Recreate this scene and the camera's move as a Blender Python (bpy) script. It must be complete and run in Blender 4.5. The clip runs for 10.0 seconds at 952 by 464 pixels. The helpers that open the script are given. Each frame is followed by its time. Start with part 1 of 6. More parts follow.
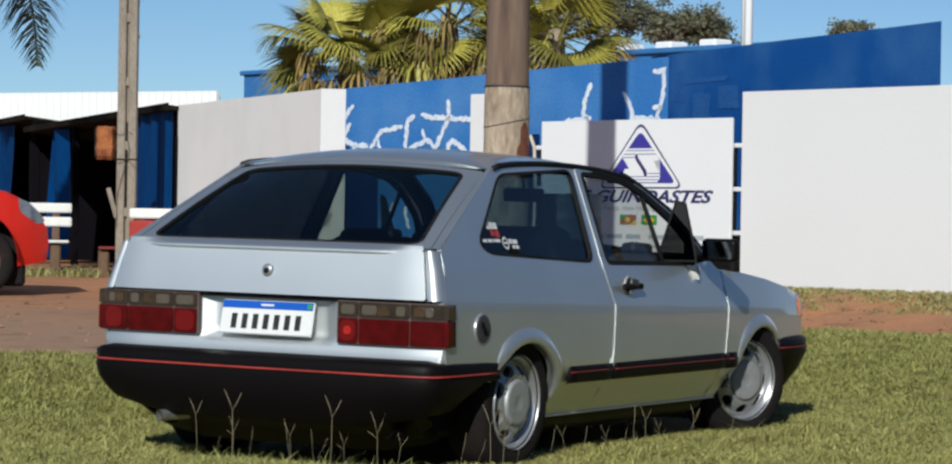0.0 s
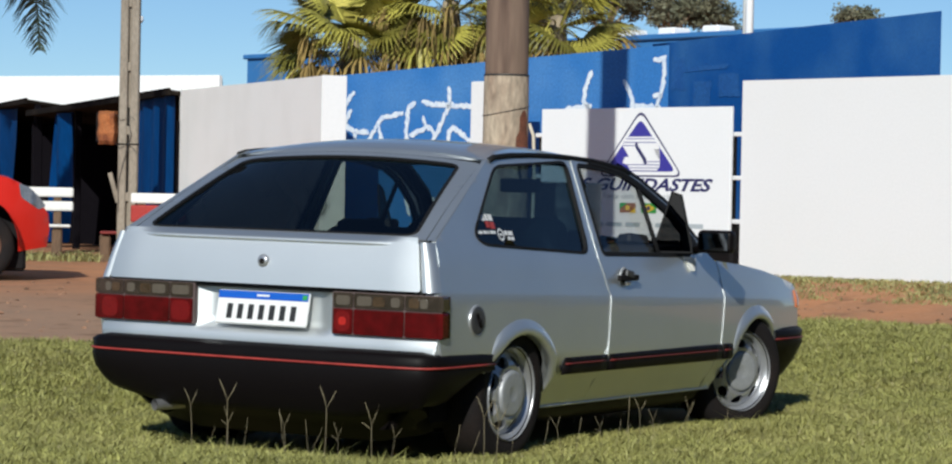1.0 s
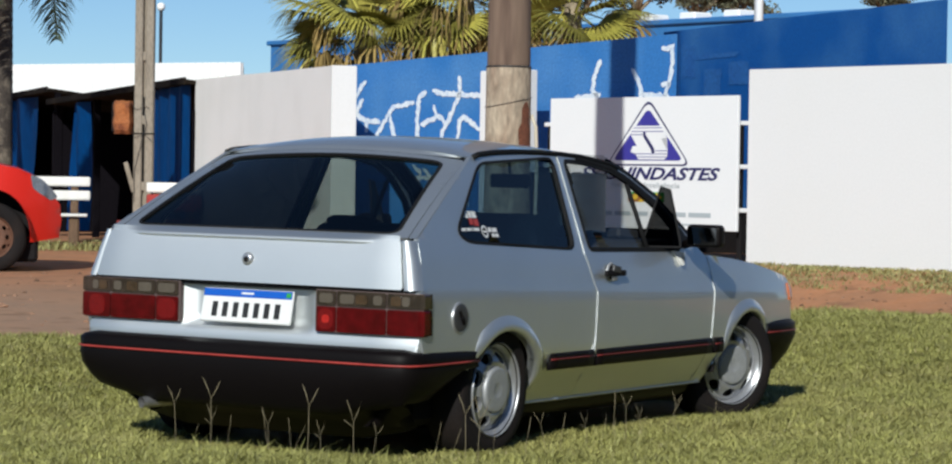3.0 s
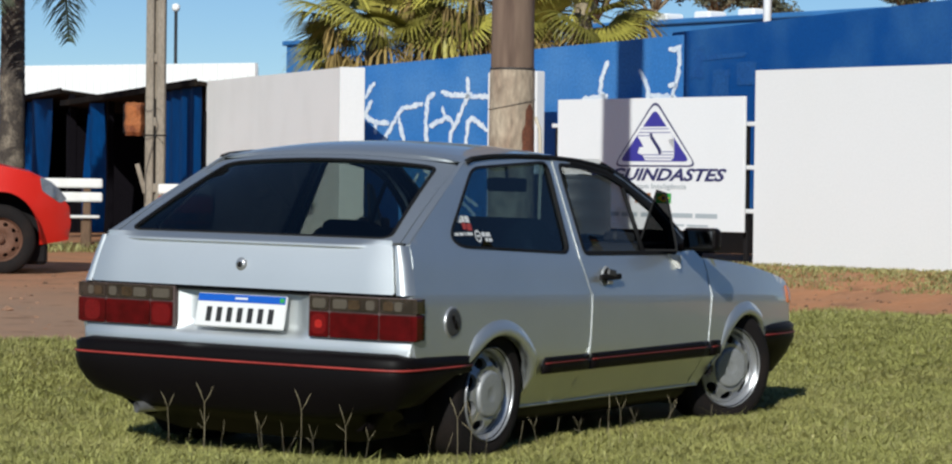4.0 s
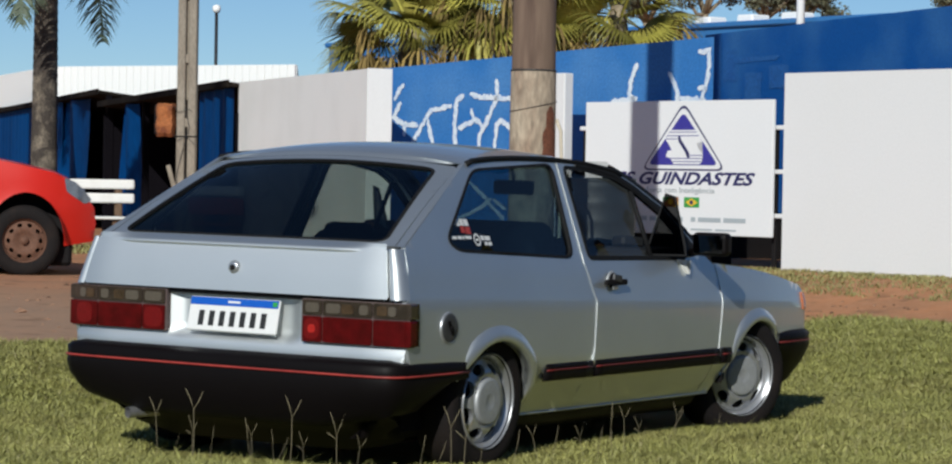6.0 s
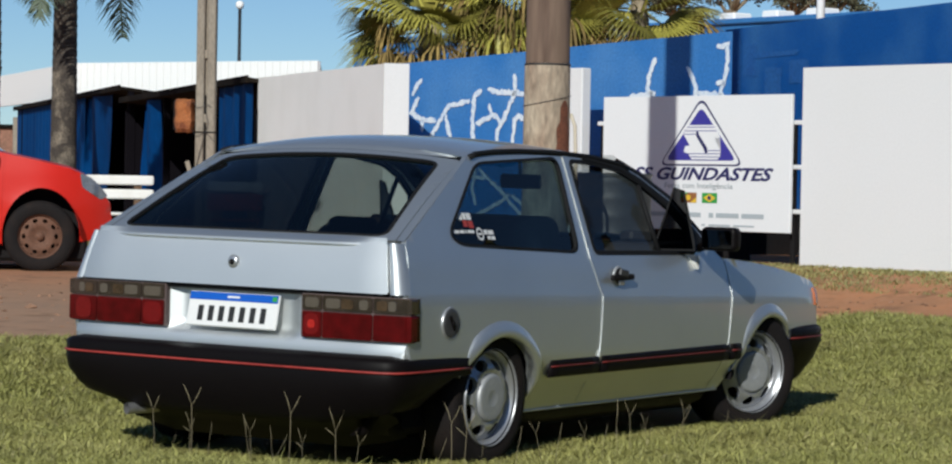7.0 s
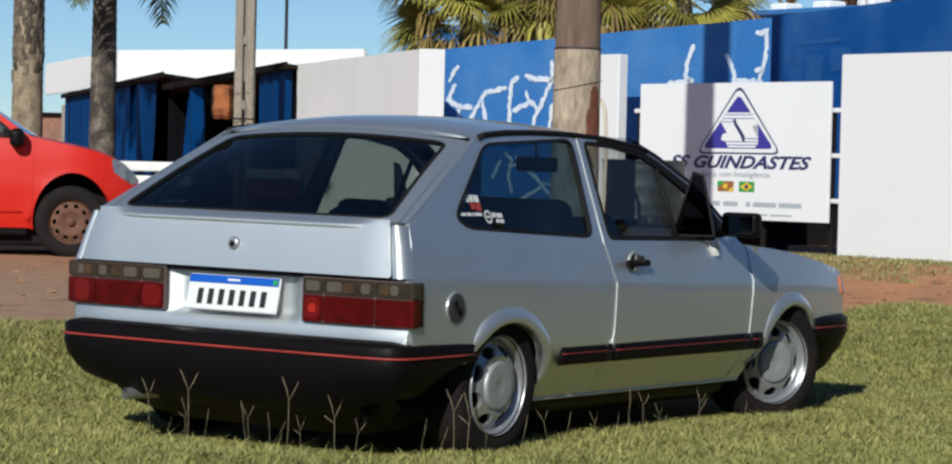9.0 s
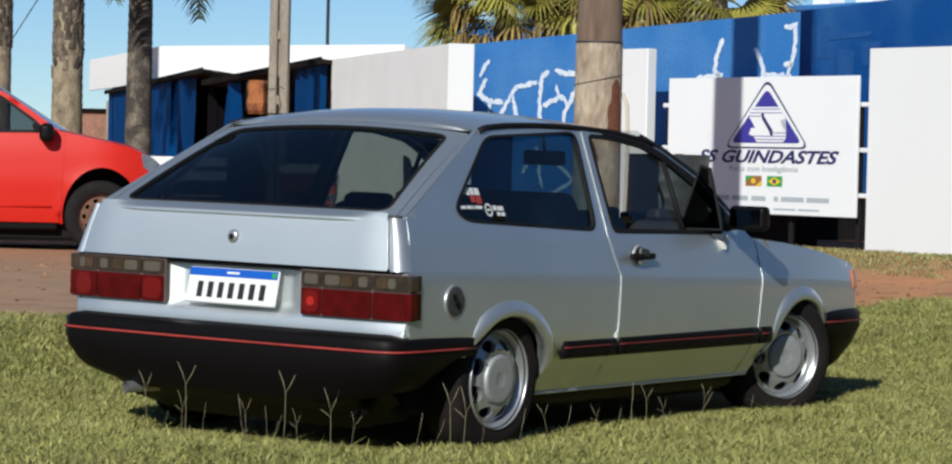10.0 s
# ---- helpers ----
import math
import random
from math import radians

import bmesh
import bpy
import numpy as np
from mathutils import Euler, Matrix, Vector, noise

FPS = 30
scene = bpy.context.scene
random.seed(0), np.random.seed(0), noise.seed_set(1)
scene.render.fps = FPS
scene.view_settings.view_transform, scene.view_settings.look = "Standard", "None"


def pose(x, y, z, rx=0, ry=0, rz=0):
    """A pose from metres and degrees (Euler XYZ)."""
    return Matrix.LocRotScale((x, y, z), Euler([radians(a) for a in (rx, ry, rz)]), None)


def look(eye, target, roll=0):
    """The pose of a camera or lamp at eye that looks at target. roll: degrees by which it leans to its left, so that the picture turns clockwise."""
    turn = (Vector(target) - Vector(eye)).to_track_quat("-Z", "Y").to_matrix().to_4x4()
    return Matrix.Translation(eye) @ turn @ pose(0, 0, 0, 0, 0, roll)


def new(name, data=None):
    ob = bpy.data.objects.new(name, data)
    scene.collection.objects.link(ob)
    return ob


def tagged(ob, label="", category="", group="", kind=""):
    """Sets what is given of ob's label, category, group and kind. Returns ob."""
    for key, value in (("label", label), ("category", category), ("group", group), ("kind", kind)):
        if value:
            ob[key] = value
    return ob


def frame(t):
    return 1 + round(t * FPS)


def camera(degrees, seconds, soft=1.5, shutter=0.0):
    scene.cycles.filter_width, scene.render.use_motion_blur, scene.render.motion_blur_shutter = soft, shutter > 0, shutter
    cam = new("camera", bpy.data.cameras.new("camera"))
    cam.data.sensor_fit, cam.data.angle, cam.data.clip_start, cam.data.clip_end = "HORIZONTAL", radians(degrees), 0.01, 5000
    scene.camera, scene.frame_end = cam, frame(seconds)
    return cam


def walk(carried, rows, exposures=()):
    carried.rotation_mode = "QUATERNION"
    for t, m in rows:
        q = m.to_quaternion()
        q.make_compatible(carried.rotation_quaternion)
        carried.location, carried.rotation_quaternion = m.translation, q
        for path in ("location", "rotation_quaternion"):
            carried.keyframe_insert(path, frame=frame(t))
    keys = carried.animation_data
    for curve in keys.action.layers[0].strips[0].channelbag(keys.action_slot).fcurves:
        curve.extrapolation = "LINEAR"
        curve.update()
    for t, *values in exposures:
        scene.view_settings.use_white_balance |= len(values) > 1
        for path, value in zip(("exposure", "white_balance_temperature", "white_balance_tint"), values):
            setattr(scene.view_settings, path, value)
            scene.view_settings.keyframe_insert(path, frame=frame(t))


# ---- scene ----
from mathutils.geometry import delaunay_2d_cdt

# ---------------------------------------------------------------- camera
PATH = [
    (0, (-9.5383, -5.9963, 1.0374), (-0.8414, -1.0607, 0.9793), 0.93),
    (0.5, (-9.5114, -5.9992, 1.0506), (-0.8177, -1.0582, 0.9625), 1.06),
    (1, (-9.5437, -6.0397, 1.0712), (-0.8544, -1.0919, 0.9509), 1.18),
    (1.5, (-9.5491, -6.0655, 1.0940), (-0.8650, -1.1093, 0.9443), 1.31),
    (2, (-9.5442, -6.1036, 1.1123), (-0.8701, -1.1305, 0.9410), 1.35),
    (2.5, (-9.5040, -6.1594, 1.1227), (-0.8521, -1.1483, 0.9402), 1.16),
    (4, (-9.4448, -6.3418, 1.1629), (-0.8573, -1.2216, 0.9672), 0.75),
    (4.5, (-9.3894, -6.3571, 1.1723), (-0.8214, -1.2045, 0.9762), 0.89),
    (5, (-9.3388, -6.3896, 1.1778), (-0.7948, -1.1971, 0.9835), 0.89),
    (5.5, (-9.2289, -6.3883, 1.1694), (-0.7112, -1.1525, 0.9819), 1.02),
    (7, (-8.9448, -6.4067, 1.1481), (-0.5157, -1.0298, 0.9505), 1.06),
    (7.5, (-8.8671, -6.3943, 1.1361), (-0.4607, -0.9822, 0.9317), 1.23),
    (8, (-8.8064, -6.4011, 1.1323), (-0.4258, -0.9496, 0.9157), 1.27),
    (8.5, (-8.7114, -6.4018, 1.1214), (-0.3618, -0.9032, 0.8976), 1.36),
    (9, (-8.5863, -6.4006, 1.1093), (-0.2731, -0.8474, 0.8792), 1.41),
    (9.5, (-8.5207, -6.4806, 1.1075), (-0.2630, -0.8457, 0.8666), 1.41),
    (10, (-8.4428, -6.5416, 1.1007), (-0.2391, -0.8287, 0.8524), 1.40),
]
cam = camera(20.0, 10.0, soft=2.25)
walk(cam, [(t, look(eye, target, roll)) for t, eye, target, roll in PATH], exposures=[
    (0.0, 0.18, 6220, 4.5), (0.5, 0.33, 6220, 4.5), (2.5, 0.30, 6220, 4.5), (4.0, 0.25, 6220, 4.5), (4.5, 0.12, 6220, 4.5), (5.0, 0.11, 6220, 4.5), (7.5, 0.15, 6220, 4.5), (9.5, 0.30, 6220, 4.5), (10.0, 0.34, 6220, 4.5)])

# ---------------------------------------------------------------- world and sun
SUN_EL = radians(28)
TO_SUN = Vector((-0.948 * math.cos(SUN_EL), -0.318 * math.cos(SUN_EL), math.sin(SUN_EL)))
world = bpy.data.worlds.new("world")
scene.world = world
world.use_nodes = True
_wn = world.node_tree.nodes
_sky = _wn.new("ShaderNodeTexSky")
_sky.sky_type = "NISHITA"
_sky.sun_disc = False
_sky.sun_elevation = SUN_EL
_sky.sun_rotation = math.atan2(TO_SUN.x, TO_SUN.y)
_sky.altitude = 1000
_sky.air_density, _sky.dust_density, _sky.ozone_density = 0.75, 0.0, 4.6
world.node_tree.links.new(_sky.outputs[0], _wn["Background"].inputs[0])
_wn["Background"].inputs[1].default_value = 0.065
sun_data = bpy.data.lights.new("sun", "SUN")
sun_data.energy, sun_data.angle, sun_data.color = 3.6, radians(0.55), (1.0, 0.95, 0.88)
sun = new("sun", sun_data)
sun.matrix_world = TO_SUN.to_track_quat("Z", "Y").to_matrix().to_4x4()
sun.location = TO_SUN * 60


# ---------------------------------------------------------------- materials
def mat(name, color, rough=0.6, metal=0.0, var=0.12, scale=3.0, fine=60.0, bump=0.15, bump_dist=0.004, second=None,
        second_amount=0.5, stretch=(1, 1, 1), coat=0.0, spec=0.5):
    """A principled surface: base colour varied at two scales, an optional second colour in stains, fine relief."""
    m = bpy.data.materials.new(name)
    m.use_nodes = True
    nt = m.node_tree
    N, L = nt.nodes, nt.links
    b = N["Principled BSDF"]
    b.inputs["Roughness"].default_value = rough
    b.inputs["Metallic"].default_value = metal
    b.inputs["Coat Weight"].default_value = coat
    b.inputs["Coat Roughness"].default_value = 0.06
    b.inputs["Specular IOR Level"].default_value = spec
    co = N.new("ShaderNodeTexCoord")
    mp = N.new("ShaderNodeMapping")
    mp.inputs["Scale"].default_value = stretch
    L.new(co.outputs["Object"], mp.inputs[0])
    big, small = N.new("ShaderNodeTexNoise"), N.new("ShaderNodeTexNoise")
    big.inputs["Scale"].default_value, big.inputs["Detail"].default_value = scale, 5
    small.inputs["Scale"].default_value, small.inputs["Detail"].default_value = fine, 3
    for n in (big, small):
        L.new(mp.outputs[0], n.inputs["Vector"])
    base = N.new("ShaderNodeMix")
    base.data_type = "RGBA"
    base.inputs[6].default_value = (*color, 1)
    base.inputs[7].default_value = (*(second or [c * 0.6 for c in color]), 1)
    ramp = N.new("ShaderNodeMapRange")
    ramp.inputs[1].default_value, ramp.inputs[2].default_value = 0.45, 0.75
    ramp.inputs[3].default_value, ramp.inputs[4].default_value = 0.0, second_amount if second else var * 2
    L.new(big.outputs[0], ramp.inputs[0])
    L.new(ramp.outputs[0], base.inputs[0])
    hsv = N.new("ShaderNodeHueSaturation")
    vr = N.new("ShaderNodeMapRange")
    vr.inputs[1].default_value, vr.inputs[2].default_value = 0.3, 0.7
    vr.inputs[3].default_value, vr.inputs[4].default_value = 1 - var, 1 + var
    L.new(small.outputs[0], vr.inputs[0])
    L.new(vr.outputs[0], hsv.inputs["Value"])
    L.new(base.outputs[2], hsv.inputs["Color"])
    L.new(hsv.outputs[0], b.inputs["Base Color"])
    if bump:
        bp = N.new("ShaderNodeBump")
        bp.inputs["Strength"].default_value, bp.inputs["Distance"].default_value = bump, bump_dist
        L.new(small.outputs[0], bp.inputs["Height"])
        L.new(bp.outputs[0], b.inputs["Normal"])
    return m


def random_tint(m, amount=0.25, island=False):
    """Vary a material's value from piece to piece."""
    nt = m.node_tree
    hsv = next(n for n in nt.nodes if n.type == "HUE_SAT")
    src = nt.nodes.new("ShaderNodeNewGeometry" if island else "ShaderNodeObjectInfo")
    mr = nt.nodes.new("ShaderNodeMapRange")
    mr.inputs[3].default_value, mr.inputs[4].default_value = 1 - amount, 1 + amount
    nt.links.new(src.outputs["Random Per Island" if island else "Random"], mr.inputs[0])
    mul = nt.nodes.new("ShaderNodeMath")
    mul.operation = "MULTIPLY"
    old = hsv.inputs["Value"].links[0].from_socket
    nt.links.new(old, mul.inputs[0])
    nt.links.new(mr.outputs[0], mul.inputs[1])
    nt.links.new(mul.outputs[0], hsv.inputs["Value"])
    return m


def glass(name, tint, gloss=1.0):
    """Thin window glass: tinted see-through with a Fresnel gloss."""
    m = bpy.data.materials.new(name)
    m.use_nodes = True
    nt = m.node_tree
    N, L = nt.nodes, nt.links
    N.remove(N["Principled BSDF"])
    t, g, f, mx = (N.new("ShaderNodeBsdfTransparent"), N.new("ShaderNodeBsdfGlossy"), N.new("ShaderNodeLayerWeight"), N.new("ShaderNodeMixShader"))
    t.inputs[0].default_value = (*tint, 1)
    g.inputs["Color"].default_value = (gloss, gloss, gloss, 1)
    g.inputs["Roughness"].default_value = 0.02
    f.inputs[0].default_value = 0.5
    p5, sc = N.new("ShaderNodeMath"), N.new("ShaderNodeMath")
    p5.operation, sc.operation = "POWER", "MULTIPLY_ADD"
    p5.inputs[1].default_value = 5.0
    sc.inputs[1].default_value, sc.inputs[2].default_value = 0.92, 0.06
    L.new(f.outputs["Facing"], p5.inputs[0])
    L.new(p5.outputs[0], sc.inputs[0])
    L.new(sc.outputs[0], mx.inputs[0])
    L.new(t.outputs[0], mx.inputs[1])
    L.new(g.outputs[0], mx.inputs[2])
    L.new(mx.outputs[0], N["Material Output"].inputs[0])
    return m


M_BLUE = mat("blue_wall_paint", (0.037, 0.165, 0.44), 0.65, spec=0.3, var=0.14, scale=1.3, fine=45, bump=0.25, second=(0.10, 0.25, 0.50), second_amount=0.8)
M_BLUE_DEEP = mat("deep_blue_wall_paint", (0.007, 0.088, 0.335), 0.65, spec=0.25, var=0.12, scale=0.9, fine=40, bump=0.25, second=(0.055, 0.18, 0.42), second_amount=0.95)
M_BLUE_PALE = mat("pale_blue_cladding", (0.04, 0.17, 0.42), 0.6, var=0.08, scale=1.5, second=(0.06, 0.23, 0.6), second_amount=0.5)
M_WHITE = mat("white_wall_paint", (0.74, 0.74, 0.745), 0.75, var=0.02, scale=1.2, fine=50, bump=0.08, second=(0.72, 0.72, 0.71), second_amount=0.5)
M_WHITE_OLD = mat("weathered_white_render", (0.94, 0.93, 0.90), 0.8, var=0.02, scale=1.3, fine=40, bump=0.12, second=(0.78, 0.77, 0.73), second_amount=0.4)
M_GRAFFITI = mat("white_brush_paint", (0.72, 0.76, 0.80), 0.7, var=0.1, scale=18, fine=90, bump=0.4, second=(0.40, 0.52, 0.72), second_amount=0.8)
M_SHEET_WHITE = mat("white_metal_sheet", (0.92, 0.91, 0.89), 0.6, var=0.02, scale=1.0, second=(0.86, 0.85, 0.83), second_amount=0.4)
M_CONCRETE = mat("pole_concrete", (0.40, 0.325, 0.24), 0.9, var=0.28, scale=7, fine=38, bump=0.7, second=(0.20, 0.125, 0.085), second_amount=1.0, stretch=(1, 1, 0.35))
M_CONCRETE_BROWN = mat("stained_pole_concrete", (0.185, 0.125, 0.09), 0.9, var=0.12, scale=11, fine=40, bump=0.5, second=(0.085, 0.05, 0.037), second_amount=0.9, stretch=(1, 1, 0.12))
M_CONCRETE_GREY = mat("grey_pole_concrete", (0.28, 0.24, 0.19), 0.9, var=0.2, scale=5, fine=60, bump=0.5, second=(0.17, 0.135, 0.10), second_amount=0.7, stretch=(1, 1, 0.3))
M_RUST = mat("rusted_steel", (0.34, 0.115, 0.035), 0.85, var=0.3, scale=9, fine=60, bump=0.5, second=(0.16, 0.045, 0.02), second_amount=0.9)
M_DARK = mat("dark_painted_steel", (0.014, 0.0125, 0.013), 0.8, spec=0.12, var=0.2, scale=3, bump=0.2)
# near black: the shade inside the sheds is put into this colour
M_SHADE_IN = mat("shade_black_interior", (0.006, 0.005, 0.007), 0.95, spec=0.05, var=0.2, scale=2, bump=0.2)
M_WOOD_OLD = mat("weathered_timber", (0.14, 0.085, 0.05), 0.85, var=0.25, scale=4, fine=50, bump=0.5, stretch=(1, 1, 0.2))
M_WHITE_SLAT = mat("white_painted_plank", (0.78, 0.77, 0.74), 0.6, var=0.05, scale=6, bump=0.2, second=(0.6, 0.57, 0.5), second_amount=0.4)
M_CABLE = mat("black_cable", (0.02, 0.02, 0.022), 0.6, var=0.1)
M_GALV = mat("galvanised_steel", (0.62, 0.62, 0.6), 0.5, metal=0.3, var=0.06, scale=4)


# ---------------------------------------------------------------- mesh helpers
def mesh_from(verts, faces, name="mesh", smooth=False):
    me = bpy.data.meshes.new(name)
    me.from_pydata([tuple(v) for v in verts], [], faces)
    me.update()
    if smooth:
        me.polygons.foreach_set("use_smooth", [True] * len(me.polygons))
    return me


def part(name, bm, material, parent, label="", smooth=False):
    """Links a bmesh (or a mesh) as ONE mesh object under a thing or a part."""
    if isinstance(bm, bmesh.types.BMesh):
        me = bpy.data.meshes.new(name)
        bm.to_mesh(me)
        bm.free()
    else:
        me = bm
    if smooth:
        me.polygons.foreach_set("use_smooth", [True] * len(me.polygons))
    if material and not me.materials:
        me.materials.append(material)
    ob = new(name, me)
    if parent is not None:
        ob.parent = parent
    if label:
        ob["label"] = label
    return ob


def thing(name, label, category, m=None, group="", kind=""):
    ob = new(name)
    ob.empty_display_size = 0.1
    if m is not None:
        ob.matrix_basis = m
    return tagged(ob, label, category, group, kind)


def box(bm, size, at=(0, 0, 0), bevel=0.0, rot=None, seg=1):
    """A box with bevelled edges, added to bm. size: full extents; at: its centre."""
    m = Matrix.Translation(at) @ (rot.to_4x4() if rot is not None else Matrix()) @ Matrix.Diagonal((*size, 1))
    made = bmesh.ops.create_cube(bm, size=1.0, matrix=m)
    if bevel:
        edges = {e for v in made["verts"] for e in v.link_edges}
        bmesh.ops.bevel(bm, geom=list(edges), offset=bevel, segments=seg, affect="EDGES", profile=0.5)
    return bm


def box_bm(size, at=(0, 0, 0), bevel=0.0, rot=None, seg=1):
    return box(bmesh.new(), size, at, bevel, rot, seg)


def lathe(profile, steps=32, axis="z", closed=False):
    """A turned solid: profile of (radius, height) pairs about an axis."""
    verts, faces = [], []
    n = len(profile)
    for k in range(steps):
        a = 2 * math.pi * k / steps
        for r, h in profile:
            p = (r * math.cos(a), r * math.sin(a), h)
            verts.append(p if axis == "z" else (p[0], p[2], p[1]) if axis == "y" else (p[2], p[0], p[1]))
    for k in range(steps):
        k2 = (k + 1) % steps
        for i in range(n - 1 + (1 if closed else 0)):
            j = (i + 1) % n
            faces.append((k * n + i, k2 * n + i, k2 * n + j, k * n + j))
    return mesh_from(verts, faces, "turned", True)


def tube(points, radius, sides=8, cap=True):
    """A round bar along points; radius may be a list."""
    pts = [Vector(p) for p in points]
    rad = radius if isinstance(radius, (list, tuple)) else [radius] * len(pts)
    verts, faces = [], []
    for i, p in enumerate(pts):
        d = (pts[min(i + 1, len(pts) - 1)] - pts[max(i - 1, 0)]).normalized()
        ref = Vector((0, 0, 1)) if abs(d.z) < 0.9 else Vector((1, 0, 0))
        s = d.cross(ref).normalized()
        t = s.cross(d)
        for k in range(sides):
            a = 2 * math.pi * k / sides
            verts.append(p + rad[i] * (math.cos(a) * s + math.sin(a) * t))
    for i in range(len(pts) - 1):
        for k in range(sides):
            k2 = (k + 1) % sides
            faces.append((i * sides + k, i * sides + k2, (i + 1) * sides + k2, (i + 1) * sides + k))
    if cap:
        faces.append(tuple(range(sides))[::-1])
        faces.append(tuple((len(pts) - 1) * sides + k for k in range(sides)))
    return mesh_from(verts, faces, "bar", True)


def join(meshes):
    """Several meshes in one."""
    bm = bmesh.new()
    for me in meshes:
        bm.from_mesh(me)
        bpy.data.meshes.remove(me)
    return bm


def text_mesh(body, size, shear=0.0, spacing=1.0, bold=0.0, depth=0.001):
    """Lettering in the built-in font, as a mesh in its x-y plane, its left end at the origin."""
    cu = bpy.data.curves.new("lettering", "FONT")
    cu.body, cu.size, cu.shear, cu.space_character, cu.extrude, cu.offset = body, size, shear, spacing, depth, bold
    cu.resolution_u = 3
    ob = bpy.data.objects.new("lettering", cu)
    me = bpy.data.meshes.new_from_object(ob)
    bpy.data.objects.remove(ob)
    bpy.data.curves.remove(cu)
    return me


# ---------------------------------------------------------------- ground
def bank(x, y):
    """Height of the ground: level grass round the car, low banks up to a dirt lot and to the gate wall, a swell behind the car."""
    q, n = 0.39 * x + 0.92 * y, 0.952 * x - 0.306 * y
    z = max(lerp_up(q, 1.5, 3.5, 0.235) + lerp_up(q, 3.5, 9.0, 0.02), (lerp_up(n, 4.0, 6.6, 0.285) + lerp_up(n, 6.4, 8.42, 0.215)) * (1 - lerp_up(q, 8.6, 11.0, 0.5)))
    swell = lerp_up(-x, 0.80, 1.35, 0.075) * (1.0 if y > -0.6 else max(0.35, 1.0 + (y + 0.6) * 1.2))
    return 0.03 + z + swell + 0.012 * noise.noise((x * 0.8, y * 0.8, 3.0)) * min(1.0, max(0.0, q - 1.8))


def lerp_up(v, a, b, h):
    """A smooth rise of height h from a to b."""
    s = min(max((v - a) / (b - a), 0.0), 1.0)
    return h * s * s * (3 - 2 * s)


def build_ground():
    def axis(lo, hi, fine_lo, fine_hi, step):
        v = list(np.arange(fine_lo, fine_hi + 1e-6, step))
        out, g = [], step
        while v[0] > lo:
            g *= 1.35
            v.insert(0, max(lo, v[0] - g))
        g = step
        while v[-1] < hi:
            g *= 1.35
            v.append(min(hi, v[-1] + g))
        return v

    xs, ys = axis(-900, 1500, -3, 12, 0.2), axis(-900, 1500, -4, 12, 0.2)
    verts = [(x, y, bank(x, y)) for y in ys for x in xs]
    n = len(xs)
    faces = [(j * n + i, j * n + i + 1, (j + 1) * n + i + 1, (j + 1) * n + i) for j in range(len(ys) - 1) for i in range(n - 1)]
    me = mesh_from(verts, faces, "ground", True)
    m = bpy.data.materials.new("lawn_and_red_dirt")
    m.use_nodes = True
    nt = m.node_tree
    N, L = nt.nodes, nt.links
    b = N["Principled BSDF"]
    b.inputs["Roughness"].default_value = 0.95
    b.inputs["Specular IOR Level"].default_value = 0.2
    co = N.new("ShaderNodeTexCoord")
    sep = N.new("ShaderNodeSeparateXYZ")
    L.new(co.outputs["Object"], sep.inputs[0])

    def math_node(op, a, c):
        k = N.new("ShaderNodeMath")
        k.operation = op
        for i, v in enumerate((a, c)):
            if isinstance(v, (int, float)):
                k.inputs[i].default_value = v
            else:
                L.new(v, k.inputs[i])
        return k.outputs[0]

    def noise_node(scale, detail=5):
        k = N.new("ShaderNodeTexNoise")
        k.inputs["Scale"].default_value, k.inputs["Detail"].default_value = scale, detail
        L.new(co.outputs["Object"], k.inputs["Vector"])
        return k.outputs[0]

    def mix(f, c1, c2):
        k = N.new("ShaderNodeMix")
        k.data_type = "RGBA"
        L.new(f, k.inputs[0])
        for i, c in ((6, c1), (7, c2)):
            if isinstance(c, tuple):
                k.inputs[i].default_value = (*c, 1)
            else:
                L.new(c, k.inputs[i])
        return k.outputs[2]

    def span(v, lo, hi, a=0.0, c=1.0):
        k = N.new("ShaderNodeMapRange")
        k.inputs[1].default_value, k.inputs[2].default_value, k.inputs[3].default_value, k.inputs[4].default_value = lo, hi, a, c
        L.new(v, k.inputs[0])
        return k.outputs[0]

    q = math_node("ADD", math_node("MULTIPLY", sep.outputs[0], 0.39), math_node("MULTIPLY", sep.outputs[1], 0.92))
    n = math_node("SUBTRACT", math_node("MULTIPLY", sep.outputs[0], 0.952), math_node("MULTIPLY", sep.outputs[1], 0.306))
    south = math_node("MINIMUM", math_node("MULTIPLY", math_node("ADD", sep.outputs[1], 2.5), 0.8), 0.0)
    q = math_node("MAXIMUM", q, math_node("ADD", math_node("SUBTRACT", n, 3.1), south))
    q = math_node("ADD", q, math_node("MULTIPLY", math_node("SUBTRACT", noise_node(1.1), 0.5), 0.5))
    dirt = mix(span(noise_node(1.7), 0.35, 0.7), (0.50, 0.225, 0.105), (0.34, 0.175, 0.095))
    trodden = mix(span(noise_node(1.3), 0.35, 0.7), (0.44, 0.27, 0.17), (0.37, 0.24, 0.16))
    dirt = mix(span(n, 2.5, 6.0), trodden, dirt)
    dirt = mix(span(noise_node(22, 6), 0.45, 0.72, 0, 0.5), dirt, (0.52, 0.29, 0.165))
    dirt = mix(span(noise_node(4, 4), 0.58, 0.68, 0, 0.65), dirt, (0.20, 0.11, 0.06))
    lawn = mix(span(noise_node(2.2), 0.35, 0.65), (0.13, 0.14, 0.03), (0.20, 0.175, 0.055))
    lawn = mix(span(noise_node(30), 0.5, 0.75, 0, 0.7), lawn, (0.16, 0.11, 0.05))
